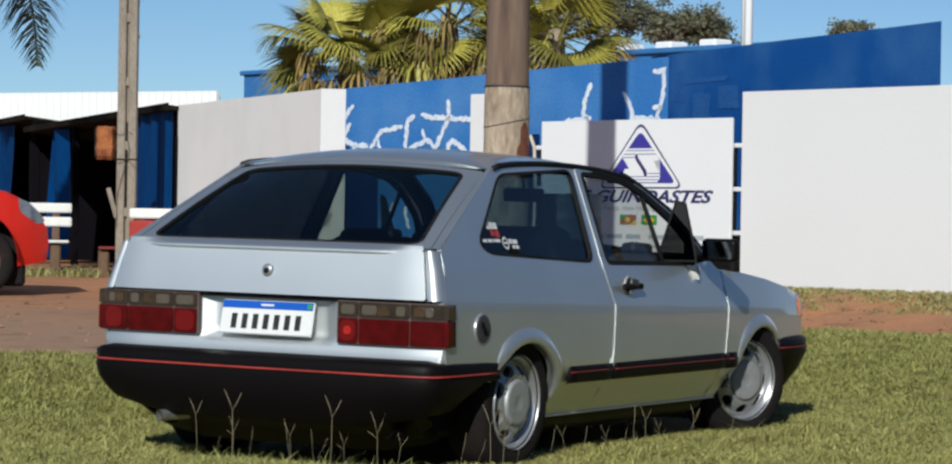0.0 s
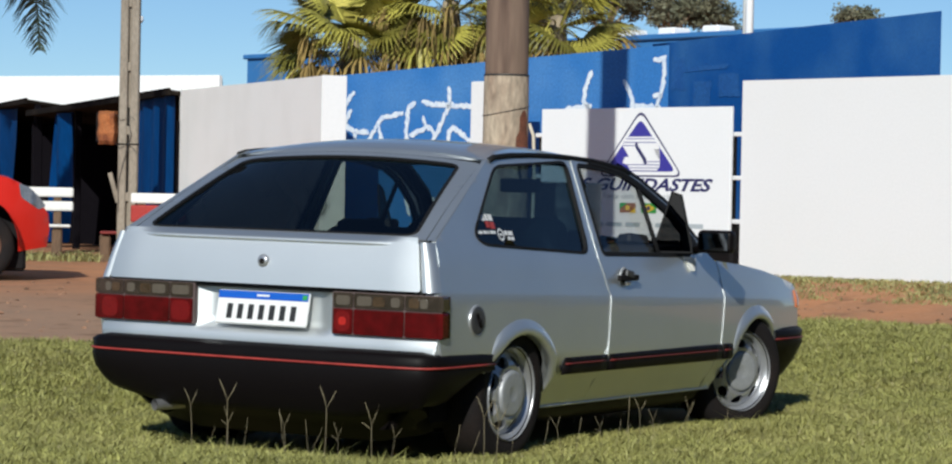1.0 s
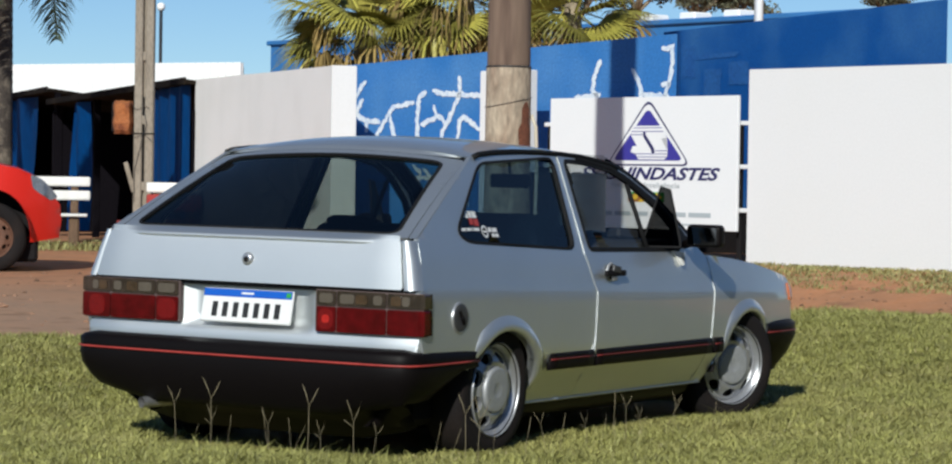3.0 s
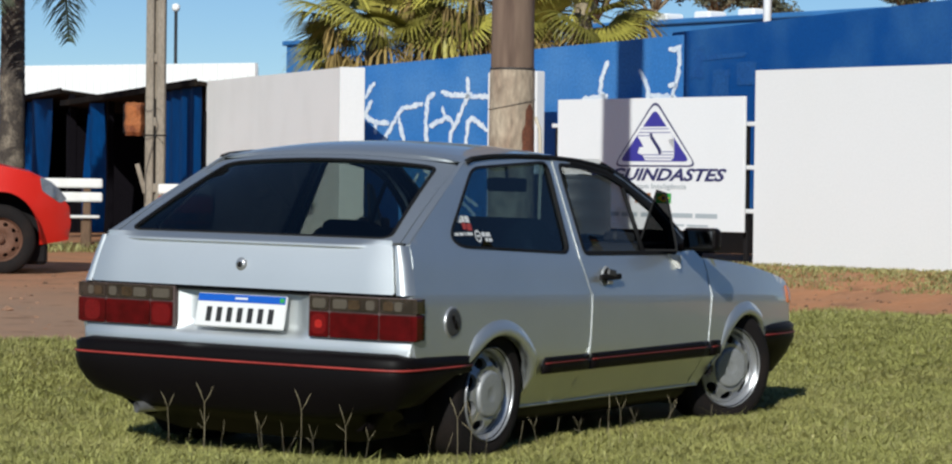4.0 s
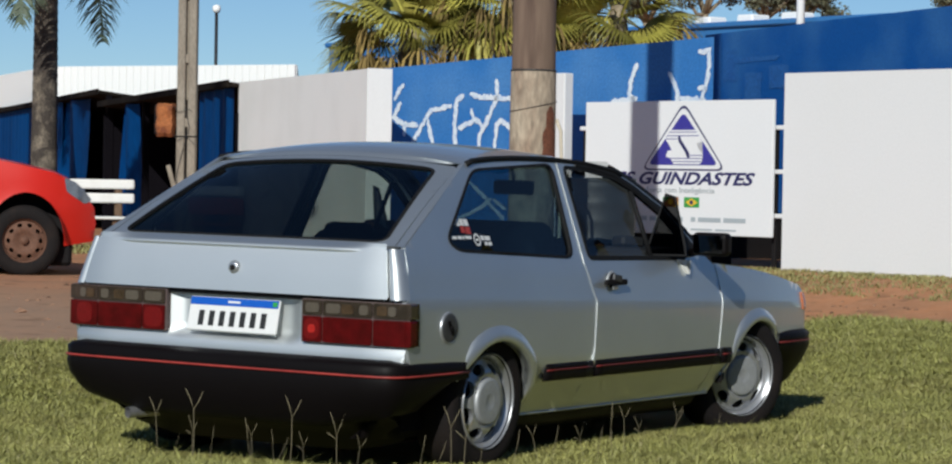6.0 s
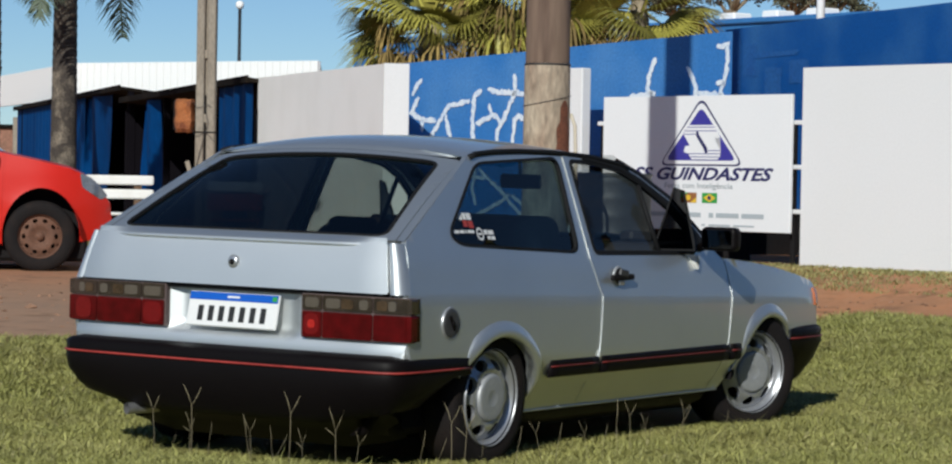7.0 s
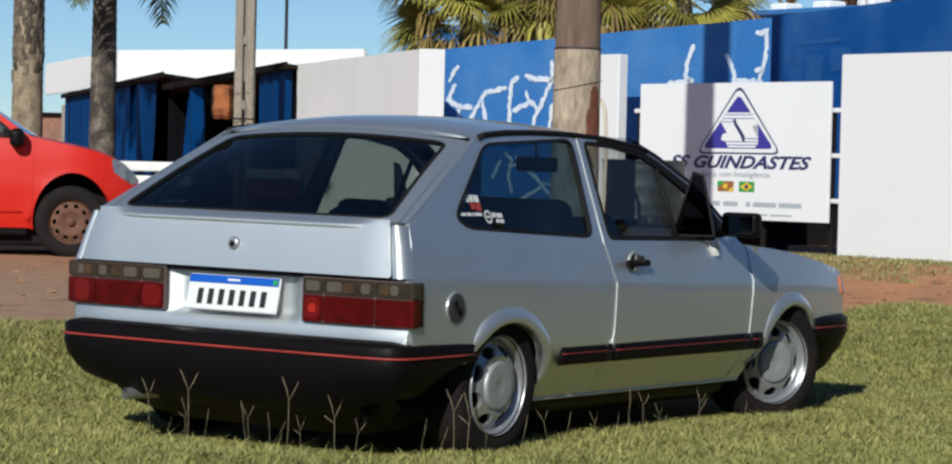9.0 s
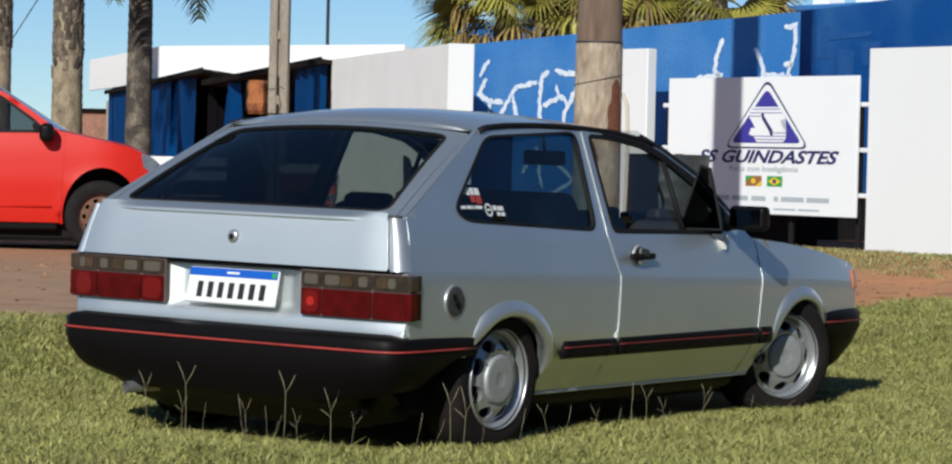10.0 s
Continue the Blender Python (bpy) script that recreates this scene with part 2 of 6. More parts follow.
    L.new(mix(span(q, 3.42, 3.58), lawn, dirt), b.inputs["Base Color"])
    bp = N.new("ShaderNodeBump")
    bp.inputs["Strength"].default_value, bp.inputs["Distance"].default_value = 0.5, 0.014
    L.new(noise_node(16, 8), bp.inputs["Height"])
    L.new(bp.outputs[0], b.inputs["Normal"])
    me.materials.append(m)
    return tagged(new("ground", me), "mown lawn with a red dirt lot beyond a low bank", "ground", kind="structure")


ground = build_ground()

# an unseen dark strip and edge added beside the camera to darken the car's reflections
M_DARK_STRIP = mat("dark_strip_surface", (0.055, 0.053, 0.050), 0.9, var=0.2, scale=2.0, fine=90, bump=0.4, second=(0.09, 0.08, 0.07), second_amount=0.5)
road = tagged(part("road", box_bm((160.0, 9.0, 0.10), (15.0, -8.36, 0.035), 0.01), M_DARK_STRIP, None), "dark grey ground strip added out of view to darken reflections", "road", kind="structure")
kerb = tagged(part("kerb", box_bm((160.0, 0.14, 0.26), (15.0, -3.785, 0.02), 0.02), M_CONCRETE_GREY, None), "low concrete edge added along the unseen dark strip", "kerb", kind="structure")

# ---------------------------------------------------------------- walls and gate
U = Vector((0.306, 0.952, 0))          # along the gate front, to its far end
N_OUT = Vector((-0.952, 0.306, 0))     # out of the gate front, towards the lawn


def frame_at(origin, along, z=0.0):
    """A pose whose x runs along a wall, y into the wall and z up."""
    a = Vector((along[0], along[1], 0)).normalized()
    back = Vector((-a.y, a.x, 0))
    m = Matrix.Identity(4)
    for i in range(3):
        m[i][0], m[i][1] = a[i], back[i]
    m[0][3], m[1][3], m[2][3] = origin[0], origin[1], z
    return m


def wall(name, origin, end, top0, top1, thick, material, label, z0=0.0, mitre=0.0):
    """A straight wall from origin to end whose top may slope; its front faces the right-hand side of that way."""
    o, e = Vector((*origin, 0)), Vector((*end, 0))
    length = (e - o).length
    bm = bmesh.new()
    n = max(2, int(length / 0.5))
    rows = []
    for i in range(n + 1):
        f = i / n
        top = top0 + (top1 - top0) * f + 0.006 * noise.noise((i * 3.1, len(name), 0))
        x, xb = f * length, f * (length - mitre)
        rows.append([bm.verts.new(p) for p in ((x, 0, z0), (x, 0, top), (xb, thick, top), (xb, thick, z0))])
    for a, b in zip(rows, rows[1:]):
        for k in range(4):
            bm.faces.new((a[k], b[k], b[(k + 1) % 4], a[(k + 1) % 4]))
    bm.faces.new(rows[0])
    bm.faces.new(rows[-1][::-1])
    bmesh.ops.recalc_face_normals(bm, faces=bm.faces)
    me = bpy.data.meshes.new(name)
    bm.to_mesh(me)
    bm.free()
    me.materials.append(material)
    ob = new(name, me)
    ob.matrix_basis = frame_at(origin, e - o)
    return tagged(ob, label, "wall", kind="structure")


def on_gate(u, z, out=0.0, base=(9.70, 2.65)):
    p = Vector((*base, 0)) + U * u + N_OUT * out
    return Vector((p.x, p.y, z))

# the splayed entrance: painted walls on both sides of a gate
wall_blue = wall("wall_1", (11.86, 7.72), (10.535, 3.60), 2.205, 2.375, 0.16, M_BLUE, "bright blue painted wall with white brush graffiti", mitre=0.5)
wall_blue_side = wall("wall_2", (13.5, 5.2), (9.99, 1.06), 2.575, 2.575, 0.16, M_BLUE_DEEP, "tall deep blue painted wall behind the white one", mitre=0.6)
M_TOUCH = mat("touched_up_blue_paint", (0.028, 0.125, 0.37), 0.7, spec=0.25, var=0.18, scale=4, fine=30, bump=0.3, second=(0.02, 0.10, 0.34), second_amount=0.9)
for u0, u1, h0, h1, k in ((0.12, 0.42, 1.75, 2.53, 1), (0.46, 0.78, 2.10, 2.45, 2), (0.60, 1.75, 2.28, 2.33, 3), (0.95, 1.35, 1.85, 2.20, 4), (1.45, 1.95, 2.02, 2.24, 5), (0.30, 0.90, 1.72, 1.98, 6)):
    loop = []
    for i in range(40):
        a = 2 * math.pi * i / 40
        c, d = math.cos(a), math.sin(a)
        g = 1.0 / max(abs(c), abs(d)) * (0.88 + 0.22 * noise.noise((c * 2, d * 2, k * 3.7)))
        loop.append(Vector(((u0 + u1) / 2 + c * g * (u1 - u0) / 2, -0.003 - 0.0005 * k, (h0 + h1) / 2 + d * g * (h1 - h0) / 2)))
    part("paint_patch", mesh_from(loop, [tuple(range(40))]), M_TOUCH, wall_blue_side)
wall_white = wall("wall_3", (9.665, 2.545), (8.448, -1.24), 2.035, 2.045, 0.18, M_WHITE, "plain bright white painted wall by the gate")
wall_white_old = wall("wall_4", (15.08, 11.83), (10.29, 6.83), 2.225, 2.125, 0.21, M_WHITE_OLD, "long white rendered wall with grey stains")
_end = Vector((-0.6918, -0.7221))
# thin face added over the wall's end, its lower white dimming the sunlight
wall_end = tagged(part("pillar", box_bm((0.02, 0.225, 2.13), (0, 0.105, 1.065), 0.004), M_WHITE, None), "added end face of the long wall, its white lowered to dim the sun", "pillar", kind="structure")
wall_end.matrix_basis = frame_at((10.29 + _end.x * 0.012, 6.83 + _end.y * 0.012), _end)
# an unseen wall added beside the camera to darken what the car's side reflects
M_UNSEEN_WALL = mat("dark_grey_render", (0.085, 0.085, 0.09), 0.9, var=0.1, scale=0.6, fine=20)
wall_unseen = wall("wall_5", (62.0, -13.0), (-45.0, -13.0), 4.5, 4.5, 0.25, M_UNSEEN_WALL, "plain dark grey unseen wall, added to darken the car's reflections")
# a dark plinth on the blue wall, seen between gate and sign
bm = box_bm((2.26, 0.24, 1.3), (0.03, 0.09, 0), 0.004)
plinth = tagged(part("plinth", bm, M_DARK, None), "dark painted plinth at the foot of the blue wall", "plinth", kind="structure")
plinth.matrix_basis = frame_at((10.86, 4.63), -U, 0.62)
plinth.location += N_OUT * 0.03
plinth_side = tagged(part("plinth", box_bm((3.1, 0.05, 0.95), (0, 0, 0), 0.004), M_DARK, None), "dark painted plinth at the foot of the deep blue wall", "plinth", kind="structure")
plinth_side.matrix_basis = frame_at((12.46, 3.98), (-0.647, -0.763), 0.46)
plinth_side.location += Vector((-0.763, 0.647, 0)) * 0.03


def graffiti():
    strokes = (
        ((3.98, 2.06), (4.08, 1.97), (4.11, 1.90)), ((4.02, 1.89), (4.13, 1.75), (3.97, 1.68), (3.76, 1.67)), ((3.97, 1.68), (3.96, 1.57)),
        ((3.86, 1.50), (3.63, 1.75), (3.58, 1.80), (3.28, 1.85)), ((3.63, 1.73), (3.56, 1.54), (3.52, 1.48)),
        ((3.11, 1.94), (3.20, 1.90), (3.22, 1.86), (3.24, 1.65), (3.22, 1.46)), ((3.03, 1.95), (2.89, 1.92), (2.66, 1.91), (2.20, 1.89)),
        ((2.66, 2.08), (2.66, 1.91), (2.74, 1.78), (2.82, 1.65), (2.88, 1.58), (2.89, 1.46)), ((3.19, 1.64), (3.02, 1.69), (2.95, 1.73), (2.84, 1.66)),
        ((3.01, 1.82), (2.97, 1.74)), ((2.67, 1.46), (2.66, 1.67), (2.60, 1.71), (2.30, 1.56)),
        ((0.85, 2.18), (0.93, 2.04), (0.95, 1.93), (0.87, 1.85)), ((1.17, 1.86), (0.85, 1.88)),
        ((0.14, 2.25), (0.01, 2.27), (0.01, 2.16), (0.03, 2.02), (0.10, 1.84)), ((0.14, 1.97), (0.03, 1.95)),
        ((3.14, 1.25), (3.02, 1.16), (2.80, 1.03), (2.67, 0.92), (2.53, 0.83)), ((3.16, 0.83), (3.01, 0.87), (2.84, 0.94), (2.70, 1.01)),
        ((3.29, 1.27), (3.18, 1.21), (3.23, 1.07), (3.17, 0.91)), ((2.68, 1.01), (2.50, 0.92)), ((3.46, 1.04), (3.33, 1.21)), ((3.05, 1.16), (3.24, 1.16)),
        ((0.48, 2.10), (0.38, 1.95), (0.36, 1.84)), ((0.36, 1.88), (0.04, 1.86)))
    rng = random.Random(4)
    g = thing("graffiti", "white brush-painted graffiti strokes on the blue wall", "graffiti")
    for s in strokes:
        pts = []
        for (a, b), (c, d) in zip(s, s[1:]):
            n = max(2, int(math.hypot(c - a, d - b) / 0.025))
            pts += [(a + (c - a) * i / n, b + (d - b) * i / n) for i in range(n)]
        pts.append(s[-1])
        w0 = 0.022 if s[0][0] < 1.3 else 0.024 if s[0][1] > 1.3 else 0.017
        verts = []
        for i, (u, z) in enumerate(pts):
            p, r = pts[max(i - 1, 0)], pts[min(i + 1, len(pts) - 1)]
            d = Vector((r[0] - p[0], r[1] - p[1]))
            d.normalize()
            w = w0 * rng.uniform(0.7, 1.25) * (0.5 if i in (0, len(pts) - 1) else 1)
            off = rng.uniform(-0.008, 0.008)
            for sgn in (1, -1):
                verts.append(on_gate(u - d.y * (w * sgn + off), z + d.x * (w * sgn + off), 0.004, (10.54, 3.63)))
        part("stroke", mesh_from(verts, [(2 * i, 2 * i + 1, 2 * i + 3, 2 * i + 2) for i in range(len(pts) - 1)]), M_GRAFFITI, g)
    return g


graffiti()

# white pillar at the gate
bm = box_bm((0.62, 0.10, 2.2), (0, -0.12, 0.98), 0.008)
pillar = tagged(part("pillar", bm, M_WHITE, None), "square white painted gate pillar", "pillar", kind="structure")
pillar.matrix_basis = frame_at((10.49 + 0.10, 5.12), -U)


# ---------------------------------------------------------------- gate and sign
def build_gate():
    g = thing("gate", "white tubular steel gate carrying a sign", "gate", frame_at((10.37, 4.76), -U))
    for z in (0.94, 1.28, 1.62):
        part("rail", box_bm((2.44, 0.03, 0.035), (1.22, 0.03, z), 0.006), M_WHITE, g)
    for x in (0.03, 0.75, 1.48, 2.20):
        part("upright", box_bm((0.04, 0.03, 1.1), (x, 0.062, 1.08), 0.004), M_DARK, g)
    return g


build_gate()
M_SIGN = mat("white_sign_sheet", (0.80, 0.81, 0.82), 0.4, var=0.02, scale=2, bump=0.05)
M_SIGN_BLUE = mat("sign_violet_blue", (0.045, 0.04, 0.30), 0.45, var=0.04)
M_SIGN_NAVY = mat("sign_navy", (0.02, 0.02, 0.11), 0.5, var=0.04)
M_SIGN_BAR = mat("sign_number_print", (0.40, 0.45, 0.48), 0.5, var=0.04)
M_SIGN_GREY = mat("sign_grey_print", (0.30, 0.34, 0.36), 0.5, var=0.04)
M_GREEN = mat("flag_green", (0.04, 0.32, 0.06), 0.5, var=0.05)
M_YELLOW = mat("flag_yellow", (0.75, 0.50, 0.04), 0.5, var=0.05)
M_FLAG_RED = mat("flag_red", (0.30, 0.12, 0.04), 0.5, var=0.05)


def flat(points, lift, thick=0.001):
    """A flat printed shape on the sign: points of (across from the left edge, up)."""
    bm = bmesh.new()
    f = bm.faces.new([bm.verts.new((x, -lift, z)) for x, z in points])
    bmesh.ops.triangulate(bm, faces=[f], ngon_method="EAR_CLIP")
    bmesh.ops.recalc_face_normals(bm, faces=bm.faces)
    return bm


def round_tri(cx, half, z0, z1, r, n=5):
    """A triangle with rounded corners."""
    cs = [(cx - half, z0), (cx + half, z0), (cx, z1)]
    out = []
    for i, c in enumerate(cs):
        a, b = Vector(cs[i - 1]), Vector(cs[(i + 1) % 3])
        c = Vector(c)
        p, q = c + (a - c).normalized() * r, c + (b - c).normalized() * r
        for k in range(n + 1):
            t = k / n
            out.append(tuple((1 - t) ** 2 * p + 2 * t * (1 - t) * c + t * t * q))
    return out


def build_sign():
    # local x runs from the sign's left end to its right end
    s = thing("sign", "white sheet-metal company sign with a blue triangle emblem", "sign", frame_at(tuple(on_gate(2.082, 0, 0.03))[:2], -U))
    part("panel", box_bm((2.12, 0.03, 1.06), (1.06, 0.0, 1.305), 0.003), M_SIGN, s)
    X = lambda u: 2.11 - u  # noqa: E731
    cx = X(0.962)
    emblem = lambda points, lift: flat([(a, b - 0.014) for a, b in points], lift)  # noqa: E731
    part("emblem_outline", emblem(round_tri(cx, 0.475, 1.295, 1.845, 0.09), 0.017), M_SIGN_NAVY, s, "dark blue outline of the triangle")
    part("emblem_border", emblem(round_tri(cx, 0.452, 1.308, 1.818, 0.08), 0.0185), M_SIGN, s, "white border of the triangle")
    part("emblem_triangle", emblem(round_tri(cx, 0.395, 1.338, 1.762, 0.06), 0.020), M_SIGN_BLUE, s, "violet blue triangle")
    zz = [(-0.136, 1.617), (0.143, 1.617), (0.217, 1.525), (0.211, 1.511), (0.157, 1.511), (0.183, 1.466), (0.225, 1.419), (0.217, 1.368), (0.191, 1.346),
          (-0.102, 1.346), (-0.136, 1.391), (-0.191, 1.405), (-0.17, 1.452), (-0.123, 1.456), (-0.163, 1.507), (-0.197, 1.543)]
    part("emblem_figure", emblem([(cx + a, b) for a, b in zz], 0.0215), M_SIGN, s, "white angular figure in the triangle")
    stroke = [(-0.055, 1.562), (-0.027, 1.571), (-0.021, 1.543), (0.075, 1.437), (0.081, 1.401), (0.055, 1.391), (0.047, 1.419), (-0.047, 1.525)]
    part("emblem_bar", emblem([(cx + a, b) for a, b in stroke], 0.023), M_SIGN_NAVY, s)
    for x0, x1, z in ((-0.157, 0.157, 1.597), (-0.179, 0.179, 1.568), (-0.192, -0.054, 1.542), (0.081, 0.224, 1.413), (-0.134, 0.215, 1.388), (-0.112, 0.21, 1.363)):
        part("emblem_line", emblem([(cx + x0, z), (cx + x1, z), (cx + x1, z + 0.006), (cx + x0, z + 0.006)], 0.0225), M_SIGN_BLUE, s)

    def lettering(name, body, x, z, size, material, width, shear=0.0, bold=0.0, label=""):
        me = text_mesh(body, size, shear, 1.0, bold, 0.0008)
        xs = [v.co.x for v in me.vertices]
        k = width / (max(xs) - min(xs))
        me.transform(Matrix.Diagonal((k, 1, 1, 1)))
        me.transform(Matrix.Rotation(radians(90), 4, "X"))
        ob = part(name, me, material, s, label)
        ob.location = (x, -0.0175, z)
        return ob

    lettering("company_lettering", "SS GUINDASTES", X(1.742), 1.173, 0.135, M_SIGN_NAVY, 1.57, 0.35, 0.004, "navy italic capitals reading SS GUINDASTES")
    for word, u, width in (("Força", 1.37, 0.17), ("com", 1.165, 0.135), ("Inteligência", 1.0, 0.39)):
        lettering("motto_word", word, X(u), 1.105, 0.062, M_SIGN_GREY, width)
    # telephone numbers: plain bars
    for a, b in ((1.55, 1.36), (1.33, 1.15), (1.11, 0.95), (0.86, 0.81), (0.78, 0.53), (0.50, 0.26)):
        part("number_bar", flat([(X(a), 0.877), (X(b), 0.877), (X(b), 0.913), (X(a), 0.913)], 0.0175), M_SIGN_BAR, s)
    for a, b in ((0.94, 0.90), (0.86, 0.62), (0.59, 0.36)):
        part("small_print_bar", flat([(X(a), 0.81), (X(b), 0.81), (X(b), 0.824), (X(a), 0.824)], 0.0175), M_SIGN_BAR, s)
    # two small flags
    f = part("flag", flat([(X(1.18), 0.99), (X(1.0), 0.99), (X(1.0), 1.07), (X(1.18), 1.07)], 0.0175), M_FLAG_RED, s, "small state flag in green, red and yellow")
    part("flag_field", flat([(X(1.18), 1.02), (X(1.18), 1.07), (X(1.09), 1.07)], 0.019), M_GREEN, f)
    part("flag_field", flat([(X(1.0), 1.035), (X(1.0), 0.99), (X(1.07), 0.99)], 0.019), M_YELLOW, f)
    part("flag_disc", flat([(X(1.09) + 0.028 * math.cos(a * 0.5236), 1.03 + 0.022 * math.sin(a * 0.5236)) for a in range(12)], 0.0205), M_YELLOW, f)
    f = part("flag", flat([(X(0.94), 0.99), (X(0.77), 0.99), (X(0.77), 1.07), (X(0.94), 1.07)], 0.0175), M_GREEN, s, "small green national flag with a yellow rhombus")
    part("flag_field", flat([(X(0.925), 1.03), (X(0.855), 0.997), (X(0.785), 1.03), (X(0.855), 1.063)], 0.019), M_YELLOW, f)
    part("flag_disc", flat([(X(0.855) + 0.02 * math.cos(a * 0.5236), 1.03 + 0.017 * math.sin(a * 0.5236)) for a in range(12)], 0.0205), M_SIGN_NAVY, f)
    return s


build_sign()


# ---------------------------------------------------------------- poles
M_RUST_DARK = mat("dark_rust", (0.17, 0.06, 0.032), 0.9, var=0.3, scale=14, fine=70, bump=0.5, second=(0.09, 0.035, 0.022), second_amount=0.8)


def build_post():
    x, y = 6.03, 2.62
    z0 = bank(x, y) - 0.3
    p = thing("utility_pole", "round concrete utility pole, brown-stained above and patched below", "utility pole", pose(x, y, 0))
    part("lower_shaft", lathe([(0.0, z0), (0.158, z0), (0.153, 1.0), (0.1485, 1.885), (0.146, 1.90), (0.0, 1.90)], 40), M_CONCRETE, p, "pale patched concrete shaft")
    part("upper_shaft", lathe([(0.0, 1.895), (0.143, 1.895), (0.1435, 1.91), (0.128, 4.5), (0.112, 8.0), (0.0, 8.0)], 40), M_CONCRETE_BROWN, p, "brown stained shaft")
    # a patch of rust and a wire wound round the shaft
    bm = bmesh.new()
    rows = []
    for i in range(9):
        z = 1.30 + 0.36 * i / 8
        w = 0.46 * (1 - abs(i / 8 - 0.3)) + 0.06 * math.sin(i * 2.1)
        a0 = math.atan2(-0.854, 0.52) - 0.72
        rows.append([bm.verts.new((0.1535 * math.cos(a0 + w * k), 0.1535 * math.sin(a0 + w * k), z)) for k in (-1, -0.5, 0, 0.5, 1)])
    for a, b in zip(rows, rows[1:]):
        for k in range(4):
            bm.faces.new((a[k], a[k + 1], b[k + 1], b[k]))
    part("rust_patch", bm, M_RUST_DARK, p, "flaking rust-brown patch", True)
    part("wire", tube([(0.156 * math.cos(a), 0.156 * math.sin(a), 1.66 + 0.035 * math.cos(a + 0.8)) for a in [k * 0.2618 for k in range(25)]], 0.002, 5), M_CABLE, p)
    part("joint_ring", lathe([(0.1465, 1.885), (0.151, 1.887), (0.151, 1.897), (0.1465, 1.899)], 40), M_CABLE, p)
    r = Vector((0.519, -0.854))
    part("hose", tube([(r.x * 0.155, r.y * 0.155, 1.58), (r.x * 0.185, r.y * 0.185, 1.50), (r.x * 0.195, r.y * 0.195, 1.25), (r.x * 0.19, r.y * 0.19, 0.95),
                       (r.x * 0.18, r.y * 0.18, 0.7), (r.x * 0.18, r.y * 0.18, 0.3)], 0.012, 8),
         mat("cream_hose", (0.6, 0.53, 0.42), 0.6, var=0.05), p, "pale flexible hose")
    return p


build_post()


def build_h_pole():
    """A concrete pole with two flanges and recessed web."""
    x, y = 14.36, 11.98
    p = thing("concrete_pole", "weathered rectangular concrete power pole with recessed panels", "utility pole", frame_at((x, y), (0.519, -0.854)))
    h, z0 = 7.0, 0.2
    part("flange", box_bm((0.09, 0.16, h), (-0.068, 0, z0 + h / 2), 0.012), M_CONCRETE_GREY, p)
    part("flange", box_bm((0.09, 0.16, h), (0.052, 0, z0 + h / 2), 0.012), M_CONCRETE_GREY, p)
    part("web", box_bm((0.06, 0.09, h), (-0.008, 0.02, z0 + h / 2), 0.004), M_CONCRETE_GREY, p)
    for z in (1.02, 1.75, 2.45, 3.15, 3.85):
        part("crosspiece", box_bm((0.10, 0.13, 0.10), (-0.008, 0.0, z), 0.01), M_CONCRETE_GREY, p)
    for z in (1.60,):
        part("band", box_bm((0.235, 0.185, 0.014), (-0.008, 0, z), 0.004), M_DARK, p)
    bm = bmesh.new()
    bmesh.ops.create_grid(bm, x_segments=7, y_segments=9, size=0.5)
    for v in bm.verts:
        u, w = v.co.x, v.co.y
        dent = noise.noise((u * 4.0, w * 4.0, 2.7))
        v.co = Vector((-0.245 + u * (0.215 - 0.03 * w) + 0.014 * noise.noise((w * 5, 1.0, u)), -0.09 + 0.035 * dent + 0.10 * (abs(u) > 0.45) + 0.06 * (abs(w) > 0.45), 1.78 + w * 0.36 + 0.016 * noise.noise((u * 6, 4.0, 0))))
    bmesh.ops.solidify(bm, geom=bm.faces[:], thickness=0.006)
    part("meter_box", bm, M_RUST, p, "dented, rusted orange steel meter box")
    part("box_back", box_bm((0.22, 0.05, 0.33), (-0.258, 0.03, 1.78), 0.01), M_DARK, p)
    for pts in (((-0.15, -0.05, 1.93), (-0.09, -0.10, 1.86), (0.02, -0.10, 1.90), (0.10, -0.06, 1.84)), ((-0.15, -0.05, 1.62), (-0.10, -0.10, 1.55), (0.0, -0.10, 1.60), (0.10, -0.08, 1.50)),
                ((-0.02, -0.095, 1.92), (0.03, -0.10, 1.7), (-0.04, -0.10, 1.45), (-0.10, -0.09, 1.2), (-0.10, -0.09, 0.85))):
        part("cable", tube(pts, 0.0035, 6), M_CABLE, p)
    # a dark box added to paint the shade in the recess
    part("recess_shade", box_bm((0.045, 0.03, 1.05), (-0.026, -0.035, 1.48), 0.008), M_DARK, p, "dark strip painting the shade in the recess")
    part("bracket", box_bm((0.05, 0.03, 0.34), (-0.155, -0.04, 1.12), 0.006, Euler((0, radians(-16), 0)).to_matrix()), M_CONCRETE_GREY, p, "slanting concrete stub beside the pole")
    return p


build_h_pole()


def simple_pole(name, x, y, r0, r1, z0, z1, material, label, lamp=False):
    p = thing(name, label, "lamp post" if lamp else "pole", pose(x, y, 0))
    part("shaft", lathe([(0, z0), (r0, z0), (r1, z1), (0, z1)], 16), material, p)
    if lamp:
        part("lamp_head", lathe([(0.0, z1), (0.05, z1), (0.075, z1 + 0.05), (0.07, z1 + 0.12), (0.0, z1 + 0.15)], 14), M_SHEET_WHITE, p, "small white lamp head")
    return p


simple_pole("flag_pole", 12.72, 3.86, 0.038, 0.036, 0.3, 7.0, M_SHEET_WHITE, "slender white steel pole behind the blue wall")
